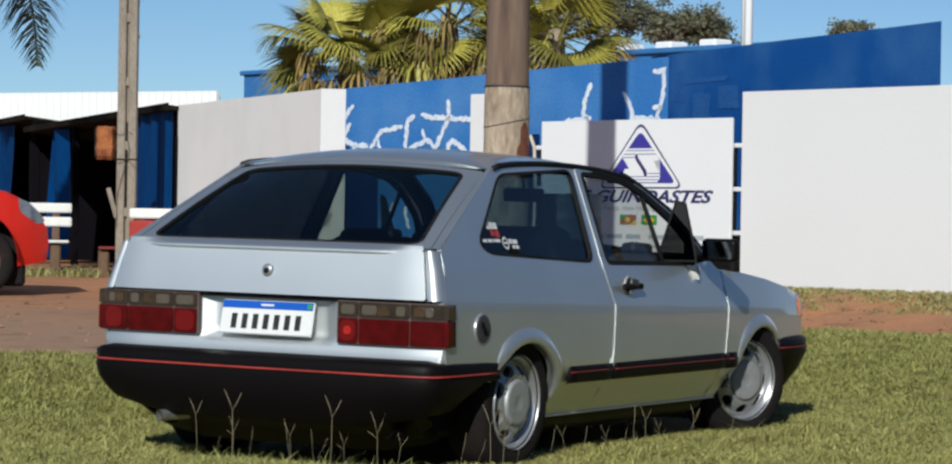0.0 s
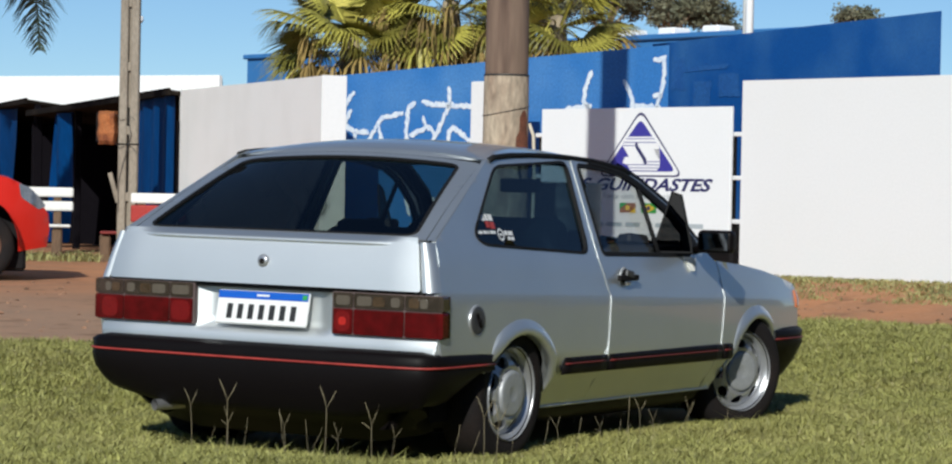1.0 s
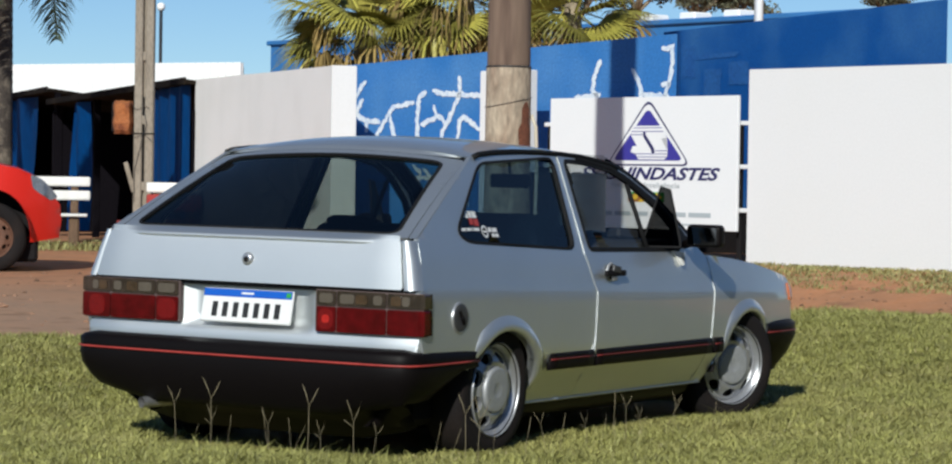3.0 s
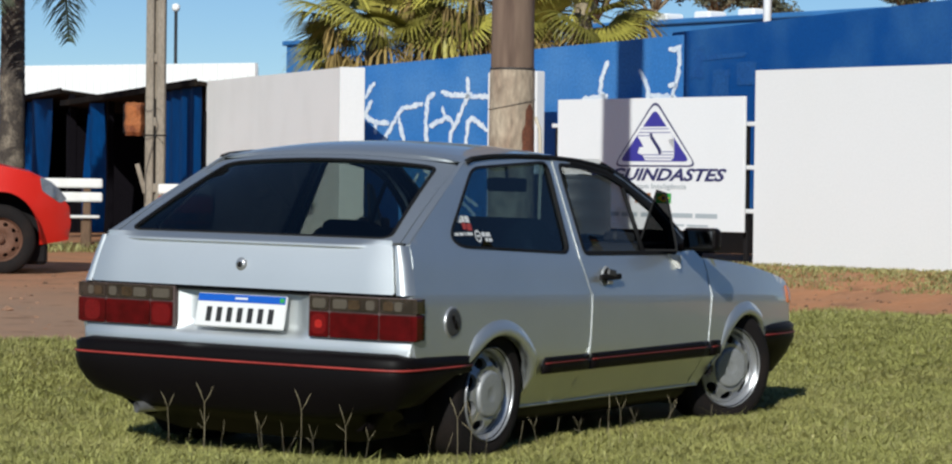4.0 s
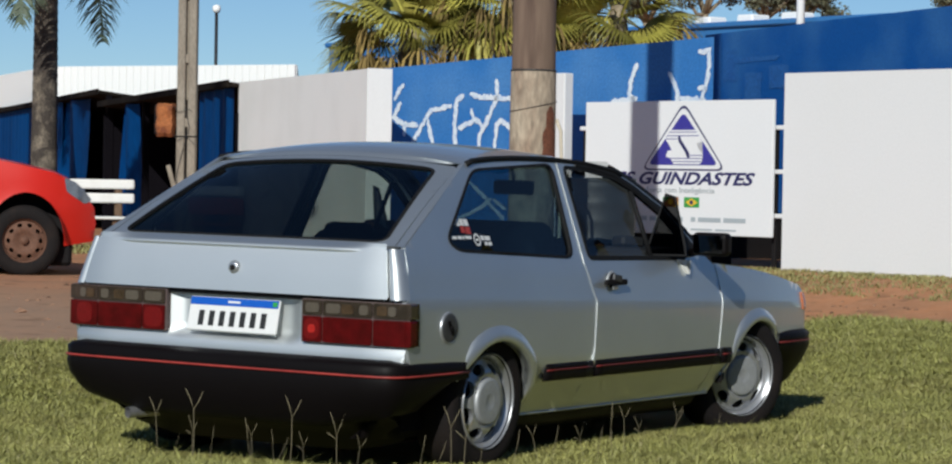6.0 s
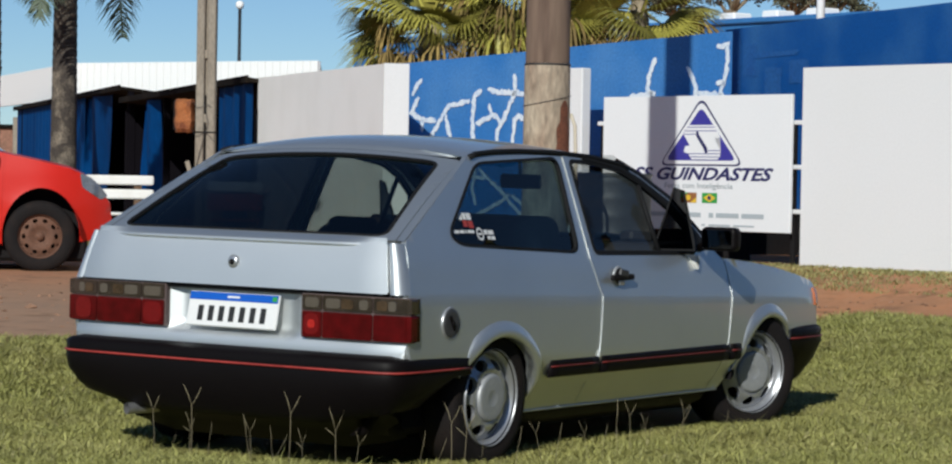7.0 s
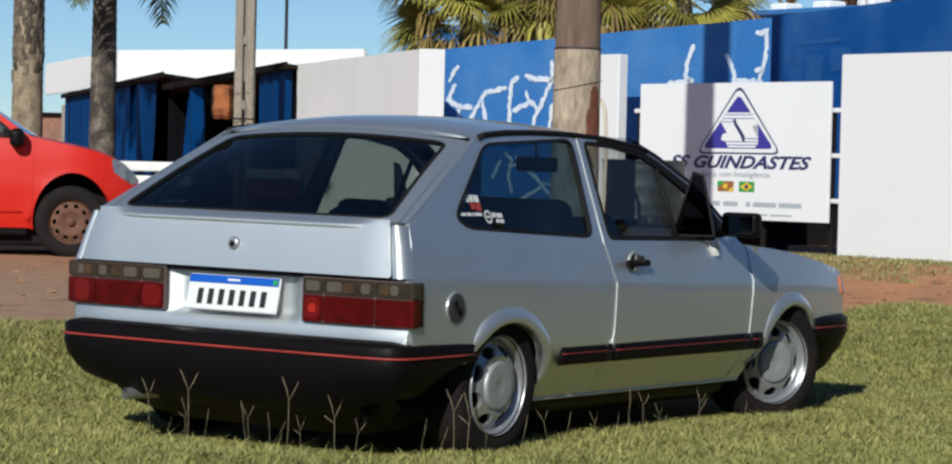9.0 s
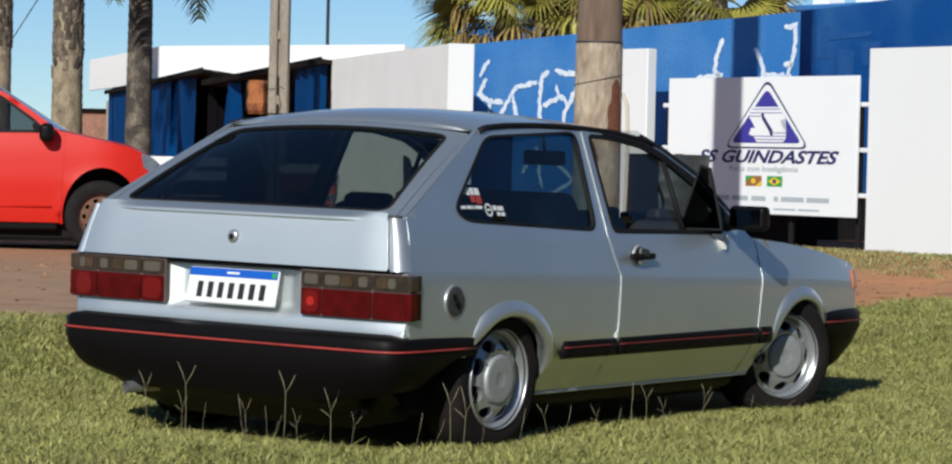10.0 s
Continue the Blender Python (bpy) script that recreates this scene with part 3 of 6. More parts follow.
simple_pole("mast", 14.45, 4.68, 0.02, 0.018, 0.3, 6.0, M_GALV, "thin galvanised steel mast behind the blue wall")
simple_pole("street_lamp", 29.94, 23.55, 0.035, 0.03, 0.3, 4.14, M_CABLE, "thin dark street lamp post against the sky", True)

# ---------------------------------------------------------------- the silver hatchback
M_SILVER = mat("silver_car_paint", (0.775, 0.80, 0.805), 0.55, metal=1.0, var=0.03, scale=2.0, fine=400, bump=0.03, bump_dist=0.0005, second=(0.69, 0.715, 0.725), second_amount=0.5, coat=0.8)
M_PLASTIC = mat("black_bumper_plastic", (0.0055, 0.0042, 0.0044), 0.5, spec=0.11, var=0.15, scale=5, fine=250, bump=0.1, bump_dist=0.001)
M_RUBBER = mat("black_rubber", (0.010, 0.010, 0.011), 0.7, spec=0.2, var=0.1, scale=6, fine=120)
M_TYRE = mat("tyre_rubber", (0.012, 0.010, 0.010), 0.85, spec=0.2, var=0.2, scale=8, fine=150, bump=0.2, second=(0.035, 0.022, 0.016), second_amount=0.4)
M_PINLINE = mat("red_pinstripe", (0.40, 0.05, 0.04), 0.5, var=0.15, scale=6, second=(0.20, 0.02, 0.018), second_amount=0.7)
M_PINLINE_DULL = mat("dull_red_pinstripe", (0.15, 0.018, 0.016), 0.5, var=0.1)
M_ALLOY = mat("silver_wheel_paint", (0.52, 0.53, 0.55), 0.32, metal=0.7, var=0.06, scale=10, fine=120, second=(0.45, 0.44, 0.43), second_amount=0.4)
M_CAP = mat("grey_wheel_cap", (0.40, 0.41, 0.42), 0.5, metal=0.4, var=0.06, scale=10)
M_CAP_DARK = mat("grey_cap_plastic", (0.05, 0.05, 0.054), 0.45, var=0.1, scale=12)
M_RED_LENS = mat("red_tail_lens", (0.075, 0.0015, 0.003), 0.15, spec=0.25, var=0.3, scale=12, fine=20, bump=0.05, bump_dist=0.002, coat=0.15)
M_SMOKE_LENS = mat("smoked_amber_lens", (0.034, 0.024, 0.019), 0.12, var=0.35, scale=12, fine=22, bump=0.05, bump_dist=0.002, coat=0.8)
M_CLEAR_LENS = mat("frosted_clear_lens", (0.098, 0.082, 0.066), 0.12, var=0.12, scale=30, fine=160, bump=0.1, bump_dist=0.002, coat=0.8)
M_LAMP_BODY = mat("grey_lamp_body", (0.12, 0.085, 0.08), 0.5, var=0.1, scale=20)
M_LENS_AMBER = mat("smoked_brown_lens", (0.060, 0.036, 0.020), 0.15, var=0.3, scale=14, fine=30, coat=0.8)
# brighter reds that paint the sun's glow in the lamp reflectors
M_BULB = mat("lit_red_lens", (0.42, 0.02, 0.015), 0.3, spec=0.3, var=0.2, scale=40)
M_REFLECTOR = mat("bright_red_lens", (0.145, 0.004, 0.005), 0.2, spec=0.3, var=0.2, scale=40, fine=160, coat=0.2)
M_AMBER = mat("amber_lens", (0.40, 0.10, 0.02), 0.2, var=0.08, scale=30, coat=0.5)
M_PLATE = mat("plate_white", (0.78, 0.78, 0.77), 0.4, var=0.02)
M_PLATE_BLUE = mat("plate_blue", (0.01, 0.10, 0.50), 0.4, var=0.03)
M_BLACK_PRINT = mat("black_print", (0.02, 0.02, 0.02), 0.5, var=0.05)
M_SEAT = mat("dark_seat_cloth", (0.035, 0.035, 0.04), 0.9, var=0.2, scale=8, fine=200, bump=0.3)
M_TRIM = mat("black_cabin_trim", (0.025, 0.025, 0.028), 0.7, var=0.15, scale=6, fine=150)
M_GLASS_DARK = glass("tinted_rear_glass", (0.28, 0.345, 0.315), 1.0)
M_GLASS_SIDE = glass("tinted_side_glass", (0.12, 0.20, 0.24), 0.9)
M_GLASS_BLACK = glass("dark_tinted_glass", (0.03, 0.036, 0.05), 0.4)
M_GLASS = glass("clear_window_glass", (0.72, 0.74, 0.73), 0.7)
M_VENT = glass("smoked_vent_glass", (0.05, 0.05, 0.05), 0.3)

HUB_R, HUB_F, HUB_Z = 0.0, 2.358, 0.287


def lerp_table(v, xs, ys):
    return float(np.interp(v, xs, ys))


def step01(a, b, v):
    s = min(max((v - a) / (b - a), 0.0), 1.0)
    return s * s * (3 - 2 * s)


def half_width(x, z):
    """Half the body's width at a place along it and a height: sill, crease, waist, leaning windows."""
    zc = z - (0.675 - 0.028 * (x - 0.8) - 0.675)
    w = lerp_table(zc, (0.10, 0.21, 0.33, 0.42, 0.56, 0.655, 0.672, 0.69, 0.79, 0.835, 1.25, 1.32),
                   (0.68, 0.722, 0.786, 0.8222, 0.8210, 0.8185, 0.8172, 0.809, 0.785, 0.769, 0.602, 0.56))
    if x > 2.1:
        w -= 0.06 * ((x - 2.1) / 0.87) ** 2
    if x < 0.2:
        w -= 0.009 * ((0.2 - x) / 0.72) ** 2
    return w


def rear_x(y, z=0.7):
    """The rear face in plan: flat, sweeping slightly forward at the corners."""
    return -0.657 + 0.018 * max(0.0, (abs(y) - 0.60) / 0.2) ** 2


def tail_x(y, z):
    """The tailgate's face: as the rear face, leaning forward to its top."""
    return rear_x(y) - 0.015 + 0.047 * (z - 0.712) / 0.19


def tail_half(z):
    """Half the tailgate's width, less towards its top."""
    return 0.742 - 0.039 * (z - 0.714) / 0.188


def resample(loop, step):
    out = []
    for (a, b), (c, d) in zip(loop, loop[1:] + loop[:1]):
        n = max(1, math.ceil(math.hypot(c - a, d - b) / step))
        out += [(a + (c - a) * i / n, b + (d - b) * i / n) for i in range(n)]
    return out


def inside(px, py, loop):
    hit = np.zeros(px.shape, bool)
    x0, y0 = loop[-1]
    for x1, y1 in loop:
        cross = ((y1 > py) != (y0 > py)) & (px < (x0 - x1) * (py - y1) / ((y0 - y1) or 1e-12) + x1)
        hit ^= cross
        x0, y0 = x1, y1
    return hit


def sheet(outline, holes, fn, step=0.05, thick=0.015, rim=True):
    """A pressed panel: an outline with holes in two dimensions, laid on a surface by fn(u, v, inward), with turned-in edges."""
    loops = [resample(list(l), step) for l in [outline, *holes]]
    pts = [p for l in loops for p in l]
    edges, k = [], 0
    for l in loops:
        edges += [(k + i, k + (i + 1) % len(l)) for i in range(len(l))]
        k += len(l)
    arr = np.array(pts)
    gx, gy = np.meshgrid(np.arange(arr[:, 0].min(), arr[:, 0].max(), step), np.arange(arr[:, 1].min(), arr[:, 1].max(), step))
    g = np.stack([gx.ravel() + 0.13 * step, gy.ravel() + 0.17 * step], 1)
    ok = inside(g[:, 0], g[:, 1], loops[0])
    for l in loops[1:]:
        ok &= ~inside(g[:, 0], g[:, 1], l)
    g = g[ok]
    if len(g):
        near = np.sqrt(((g[:, None] - arr[None]) ** 2).sum(-1)).min(1)
        g = g[near > 0.45 * step]
    allpts = [Vector(p) for p in pts] + [Vector(p) for p in g]
    vs, _, fs, *_ = delaunay_2d_cdt(allpts, edges, [], 0, 1e-5)
    uv = np.array([tuple(v) for v in vs])
    cen = np.array([uv[list(f)].mean(0) for f in fs])
    ok = inside(cen[:, 0], cen[:, 1], loops[0])
    for l in loops[1:]:
        ok &= ~inside(cen[:, 0], cen[:, 1], l)
    verts = [fn(u, v, 0.0) for u, v in uv]
    faces = [tuple(f) for f, keep in zip(fs, ok) if keep]
    n_main = len(faces)
    if rim:
        for l in loops:
            first = len(verts)
            for u, v in l:
                verts += [fn(u, v, 0.0), fn(u, v, thick)]
            n = len(l)
            faces += [(first + 2 * i, first + 2 * ((i + 1) % n), first + 2 * ((i + 1) % n) + 1, first + 2 * i + 1) for i in range(n)]
    me = mesh_from(verts, faces, "panel")
    me.polygons.foreach_set("use_smooth", [i < n_main for i in range(len(faces))])
    return me


def grow(loop, d):
    """A loop moved outwards by d."""
    n = len(loop)
    area = sum(a[0] * b[1] - b[0] * a[1] for a, b in zip(loop, loop[1:] + loop[:1]))
    sg = 1 if area > 0 else -1
    out = []
    for i in range(n):
        p, q, r = Vector(loop[i - 1]), Vector(loop[i]), Vector(loop[(i + 1) % n])
        n1, n2 = (q - p).normalized(), (r - q).normalized()
        nn = Vector((n1.y + n2.y, -n1.x - n2.x)) * sg
        nn.normalize()
        out.append(tuple(q + nn * d))
    return out


def soften(loop, r=0.03, n=4):
    """A loop with rounded corners."""
    out = []
    for i, c in enumerate(loop):
        a, b, c = Vector(loop[i - 1]), Vector(loop[(i + 1) % len(loop)]), Vector(c)
        p = c + (a - c).normalized() * min(r, 0.45 * (a - c).length)
        q = c + (b - c).normalized() * min(r, 0.45 * (b - c).length)
        for k in range(n + 1):
            t = k / n
            out.append(tuple((1 - t) ** 2 * p + 2 * t * (1 - t) * c + t * t * q))
    return out


def ellipse_arc(cx, cz, rx, rz, a0, a1, n=18):
    return [(cx + rx * math.cos(radians(a0 + (a1 - a0) * i / n)), cz + rz * math.sin(radians(a0 + (a1 - a0) * i / n))) for i in range(n + 1)]


QUARTER = [(-0.60, 0.44), (-0.630, 0.53), (-0.640, 0.704), (-0.612, 0.714), (-0.574, 0.893), (-0.562, 0.912), (0.035, 1.232), (0.10, 1.252), (0.25, 1.262), (0.45, 1.268),
           (0.66, 1.266), (0.790, 1.262), (0.761, 0.83), (0.801, 0.673), (0.784, 0.48), (0.736, 0.212), (0.306, 0.212)]
REAR_ARCH = ellipse_arc(0.017, 0.27, 0.290, 0.264, -12, 154)
QUARTER += REAR_ARCH
QUARTER_WINDOW = soften([(-0.262, 0.935), (0.085, 1.212), (0.755, 1.245), (0.694, 0.853), (-0.20, 0.893)], 0.06)
DOOR = [(0.80, 1.258), (0.7635, 0.83), (0.8035, 0.673), (0.7862, 0.48), (0.7385, 0.217), (1.880, 0.217), (1.938, 0.44), (1.9775, 0.669), (1.970, 0.80),
        (1.88, 0.862), (1.79, 0.945), (1.645, 1.065), (1.42, 1.172), (1.28, 1.222), (1.02, 1.252)]
DOOR_WINDOW = soften([(0.842, 1.232), (0.815, 0.850), (1.71, 0.838), (1.755, 0.90), (1.62, 1.025), (1.40, 1.145), (1.26, 1.195), (1.02, 1.228)], 0.03)
FENDER = [(1.973, 0.802), (2.0, 0.808), (2.25, 0.788), (2.5, 0.76), (2.75, 0.722), (2.94, 0.688), (2.978, 0.665), (2.985, 0.43), (2.60, 0.42)]
FRONT_ARCH = ellipse_arc(2.350, 0.27, 0.278, 0.264, 33, 162) + [(2.028, 0.290), (1.985, 0.214)]
FENDER += FRONT_ARCH
FENDER += [(1.884, 0.212), (1.941, 0.44), (1.980, 0.669)]
ROOF_Z = lambda x: lerp_table(x, (-0.1, 0.035, 0.10, 0.25, 0.45, 0.66, 0.8, 1.02, 1.28, 1.42), (1.20, 1.232, 1.25, 1.262, 1.268, 1.268, 1.265, 1.255, 1.226, 1.175))  # noqa: E731


def side_fn(sgn, proud=0.0):
    return lambda x, z, off: Vector((x, sgn * (half_width(x, z) + proud - off), z))


def flush_fn(sgn, proud):
    """As side_fn, but flush with its neighbours below the rub strip."""
    return lambda x, z, off: Vector((x, sgn * (half_width(x, z) + proud * step01(0.33, 0.43, z) - off), z))


def hatch_fn(y, v, off):
    """The sloping rear: y across, v from the lip (0) to the roof (1)."""
    w = 0.755 - 0.155 * v
    a = abs(y) / w
    return Vector((-0.595 + 0.645 * v + 0.028 * a ** 3 + 0.5 * off, y, 0.908 + 0.332 * v + 0.012 * math.sin(math.pi * min(max(v, 0), 1)) + 0.040 * v * (1 - a * a) - 0.87 * off))


def roof_fn(x, t, off):
    """t from -1 to 1 across the roof."""
    w = half_width(x, ROOF_Z(x)) - 0.004
    return Vector((x, t * w, ROOF_Z(x) + 0.054 * (1 - abs(t) ** 2.2) * step01(-0.12, 0.35, x) * (1 - 0.35 * step01(0.9, 1.4, x)) + 0.040 * (1 - step01(-0.12, 0.35, x)) * (1 - t * t) - off))


def hood_fn(x, t, off):
    ze = lerp_table(x, (1.9, 2.0, 2.25, 2.5, 2.75, 2.92, 2.97), (0.815, 0.808, 0.788, 0.76, 0.722, 0.688, 0.66))
    return Vector((x, t * (half_width(x, ze) - 0.012), ze + 0.035 * (1 - t * t) + 0.004 - off))


def build_wheel(name, parent, m):
    """A painted steel-look alloy: tyre, barrel with a bright lip, pierced disc, flat cap. Its face looks along -y."""
    w = new(name)
    w.empty_display_size = 0.1
    w.parent = parent
    w.matrix_basis = m
    part("tyre", lathe([(0.185, -0.085), (0.20, -0.094), (0.235, -0.098), (0.262, -0.092), (0.281, -0.072), (0.287, -0.045), (0.288, 0.0), (0.287, 0.045),
                        (0.281, 0.072), (0.262, 0.092), (0.235, 0.098), (0.20, 0.094), (0.185, 0.085)], 56, "y"), M_TYRE, w)
    part("rim_barrel", lathe([(0.190, -0.100), (0.195, -0.094), (0.190, -0.088), (0.178, -0.080), (0.170, -0.055), (0.166, 0.02), (0.172, 0.09), (0.186, 0.096)], 56, "y"), M_ALLOY, w, "bright rim lip")

    def disc(u, v, off):
        r = math.hypot(u, v)
        return Vector((u, -0.058 - 0.034 * step01(0.168, 0.115, r) + 0.016 * step01(0.098, 0.08, r) + off, v))

    holes = []
    for k in range(8):
        a = 2 * math.pi * (k + 0.5) / 8
        c, t = Vector((math.cos(a), math.sin(a))) * 0.134, Vector((-math.sin(a), math.cos(a)))
        rad = Vector((math.cos(a), math.sin(a)))
        holes.append([tuple(c + t * (0.036 + 0.007 * math.sin(b)) * math.cos(b) + rad * 0.0215 * math.sin(b)) for b in [2 * math.pi * i / 12 for i in range(12)]])
    part("wheel_disc", sheet([(0.168 * math.cos(a), 0.168 * math.sin(a)) for a in [2 * math.pi * i / 48 for i in range(48)]], holes, disc, 0.022, 0.02), M_ALLOY, w, "silver disc pierced by oval slots")
    part("wheel_cap", lathe([(0.0, -0.104), (0.028, -0.104), (0.030, -0.1048), (0.034, -0.105), (0.080, -0.105), (0.086, -0.1045), (0.092, -0.101), (0.095, -0.094), (0.0955, -0.088), (0.097, -0.078)], 40, "y"), M_CAP, w, "flat grey centre cap")
    part("cap_groove", lathe([(0.0975, -0.079), (0.0985, -0.0865), (0.1025, -0.0865), (0.1035, -0.079)], 40, "y"), M_DARK, w)
    part("brake_drum", lathe([(0.0, -0.02), (0.11, -0.02), (0.115, 0.03), (0.0, 0.03)], 24, "y"), M_DARK, w)
    return w


def loft(rows, closed=False):
    n = len(rows[0])
    verts = [p for r in rows for p in r]
    faces = [(i * n + k, i * n + k + 1, (i + 1) * n + k + 1, (i + 1) * n + k) for i in range(len(rows) - 1) for k in range(n - 1)]
    me = mesh_from(verts, faces, "loft", True)
    return me


def bumper_path(rear):
    """The bumper's plan: from one side round to the other."""
    if rear:
        half = [(-0.205, 0.822), (-0.32, 0.828), (-0.45, 0.828), (-0.55, 0.828), (-0.64, 0.822), (-0.695, 0.80), (-0.722, 0.755), (-0.735, 0.65), (-0.742, 0.45), (-0.748, 0.2), (-0.75, 0.0)]
    else:
        half = [(2.60, 0.815), (2.74, 0.822), (2.88, 0.815), (2.98, 0.795), (3.055, 0.75), (3.09, 0.66), (3.11, 0.45), (3.12, 0.2), (3.125, 0.0)]
    return [(x, -y) for x, y in half] + [(x, y) for x, y in half[-2::-1]]


def build_bumper(car, rear):
    path = bumper_path(rear)
    n = len(path)
    rows, line = [], []
    d = 1 if rear else -1
    for i, (x, y) in enumerate(path):
        p, q = Vector(path[max(i - 1, 0)]), Vector(path[min(i + 1, n - 1)])
        t = (q - p).normalized()
        nrm = Vector((t.y, -t.x))
        if nrm.dot(Vector((x - (0.2 if rear else 2.3), y))) < 0:
            nrm = -nrm
        e = (x + 0.205) / -0.30 if rear else (x - 2.60) / 0.28
        end = step01(0.0, 1.0, e) if e < 1 else 1.0
        zb = (0.375 + (0.205 - 0.375) * end) if rear else (0.36 + (0.17 - 0.36) * end)
        zt = 0.462
        corner = step01(0.42, 0.80, abs(y)) * (0.06 if rear else 0.02)
        zb += corner * end
        sec = [(0.075, zt + 0.022), (0.02, zt + 0.012), (0.0, zt - 0.002), (0.004, 0.432), (0.003, 0.418), (-0.001, 0.40), (0.012, (0.40 + zb) / 2 + 0.02), (0.05, zb + 0.035), (0.085, zb + 0.005), (0.16, zb)]
        if rear:
            sec += [(0.22, zb - 0.04), (0.31, zb - 0.10)]
        else:
            sec = [(o + 0.30 * max(0.0, 0.40 - z), z) for o, z in sec]
        rows.append([Vector((x - nrm.x * o, y - nrm.y * o, z)) for o, z in sec])
        line.append(Vector((x + nrm.x * 0.002, y + nrm.y * 0.002, 0.424)))
    b = part("rear_bumper" if rear else "front_bumper", loft(rows), M_PLASTIC, car, "black plastic bumper with a thin red line")
    part("red_line", tube(line, 0.0046, 6), M_PINLINE if rear else M_PINLINE_DULL, b)
    return b


def build_car():
    # the uneven lawn tips the car slightly to its right
    car = thing("car", "silver three-door hatchback, lowered, parked on grass", "car", pose(0, -0.5, 0.3, 0.55) @ pose(0, 0.5, -0.3))
    # sides
    for sgn in (-1, 1):
        q = part("quarter_panel", sheet(QUARTER, [QUARTER_WINDOW], side_fn(sgn), 0.034, 0.02), M_SILVER, car)
        dr = part("door", sheet(DOOR, [DOOR_WINDOW], flush_fn(sgn, 0.003), 0.03, 0.02), M_SILVER, car)
        part("front_wing", sheet(FENDER, [], flush_fn(sgn, 0.0055), 0.034, 0.02), M_SILVER, car)
        # windows and their seals
        qg = part("quarter_window", sheet(grow(QUARTER_WINDOW, 0.006), [], side_fn(sgn, -0.012), 0.09, 0.003, False), M_GLASS_SIDE if sgn < 0 else M_GLASS_BLACK, car, "dark tinted side window", True)
        part("window_seal", sheet(grow(QUARTER_WINDOW, 0.004), [grow(QUARTER_WINDOW, -0.007)], side_fn(sgn, 0.003), 0.05, 0.018), M_RUBBER, car)
        front_pane = [p for p in [(0.842, 1.232), (0.815, 0.850), (1.392, 0.842), (1.392, 1.150), (1.26, 1.195), (1.02, 1.228)]]
        part("door_window", sheet(front_pane, [], side_fn(sgn, -0.014), 0.09, 0.003, False), M_GLASS, dr, "clear door window", True)
        part("window_seal", sheet(grow(DOOR_WINDOW, 0.008), [grow(DOOR_WINDOW, -0.010)], side_fn(sgn, 0.006), 0.05, 0.02), M_RUBBER, dr)
        part("window_divider", tube([side_fn(sgn, -0.006)(1.395, 0.845, 0), side_fn(sgn, -0.006)(1.40, 1.15, 0)], 0.011, 8), M_RUBBER, dr)
        # black upper frame of the door, from the roof down the sloping pillar
        outer = [(0.95, 1.250), (1.10, 1.243), (1.28, 1.219), (1.42, 1.169), (1.645, 1.062), (1.79, 0.942), (1.87, 0.866)]
        inner = [(0.95, 1.233), (1.09, 1.217), (1.25, 1.193), (1.385, 1.144), (1.60, 1.026), (1.735, 0.905), (1.76, 0.852)]
        fr = []
        for (xo, zo), (xi, zi) in zip(outer, inner):
            fr.append([side_fn(sgn, 0.0075)(xi + (xo - xi) * k, zi + (zo - zi) * k, 0.012 if k in (0.0, 1.0) else 0.0) for k in (0.0, 0.12, 0.5, 0.88, 1.0)])
        part("door_frame", loft(fr), M_RUBBER, dr, "black upper door frame")
        # swung-open vent window with its frame
        hinge = side_fn(sgn, 0.0)(1.535, 0.845, 0)
        vent = [(-0.10, 0.005), (0.088, 0.005), (0.085, 0.05), (0.035, 0.27), (-0.015, 0.285)]
        vb = bmesh.new()
        ring = grow(vent, -0.012)
        rows = [[vb.verts.new((x, e, z)) for x, z in loop] for loop, e in ((vent, -0.004), (ring, -0.004), (ring, 0.004), (vent, 0.004))]
        for a, b in zip(rows, rows[1:] + rows[:1]):
            for i in range(len(vent)):
                j = (i + 1) % len(vent)
                vb.faces.new((a[i], a[j], b[j], b[i]))
        vf = part("vent_frame", vb, M_RUBBER, dr, "black frame of the opened vent window")
        vg = bmesh.new()
        vg.faces.new([vg.verts.new((x, 0, z)) for x, z in ring])
        pane = part("vent_pane", vg, M_VENT, dr, "small triangular vent window, swung open")
        turn = 62 if sgn < 0 else 8
        for o in (vf, pane):
            o.matrix_basis = pose(hinge.x, hinge.y, hinge.z, -12 * sgn if turn < 20 else 0, 0, sgn * turn)
        part("door_card", sheet([(0.84, 0.42), (1.90, 0.42), (1.90, 0.83), (0.84, 0.846)], [], side_fn(sgn, -0.05), 0.12, 0.02), M_TRIM, dr, "black inner door lining")
        part("side_trim", sheet([(-0.20, 0.56), (0.74, 0.56), (0.74, 0.846), (-0.20, 0.87)], [], side_fn(sgn, -0.05), 0.12, 0.02), M_TRIM, q)
        # roof gutter
        xs = [0.055 + 1.28 * i / 24 for i in range(25)]
        part("gutter", tube([Vector((x, sgn * (half_width(x, ROOF_Z(x)) + 0.004), ROOF_Z(x) - 0.004)) for x in xs], 0.0125, 6), M_RUBBER, car, "black roof gutter")
        ap = [(1.30, 1.222), (1.42, 1.180), (1.645, 1.075), (1.80, 0.952), (1.93, 0.835)]
        part("windscreen_pillar", loft([[Vector((x - 0.012, sgn * (half_width(x, z) + 0.004), z - 0.006)), Vector((x + 0.010, sgn * (half_width(x, z) - 0.006), z + 0.016)),
                                         Vector((x + 0.03, sgn * (half_width(x, z) - 0.045), z + 0.028)), Vector((x + 0.02, sgn * (half_width(x, z) - 0.055), z + 0.005))] for x, z in ap]), M_RUBBER, car, "black windscreen pillar")
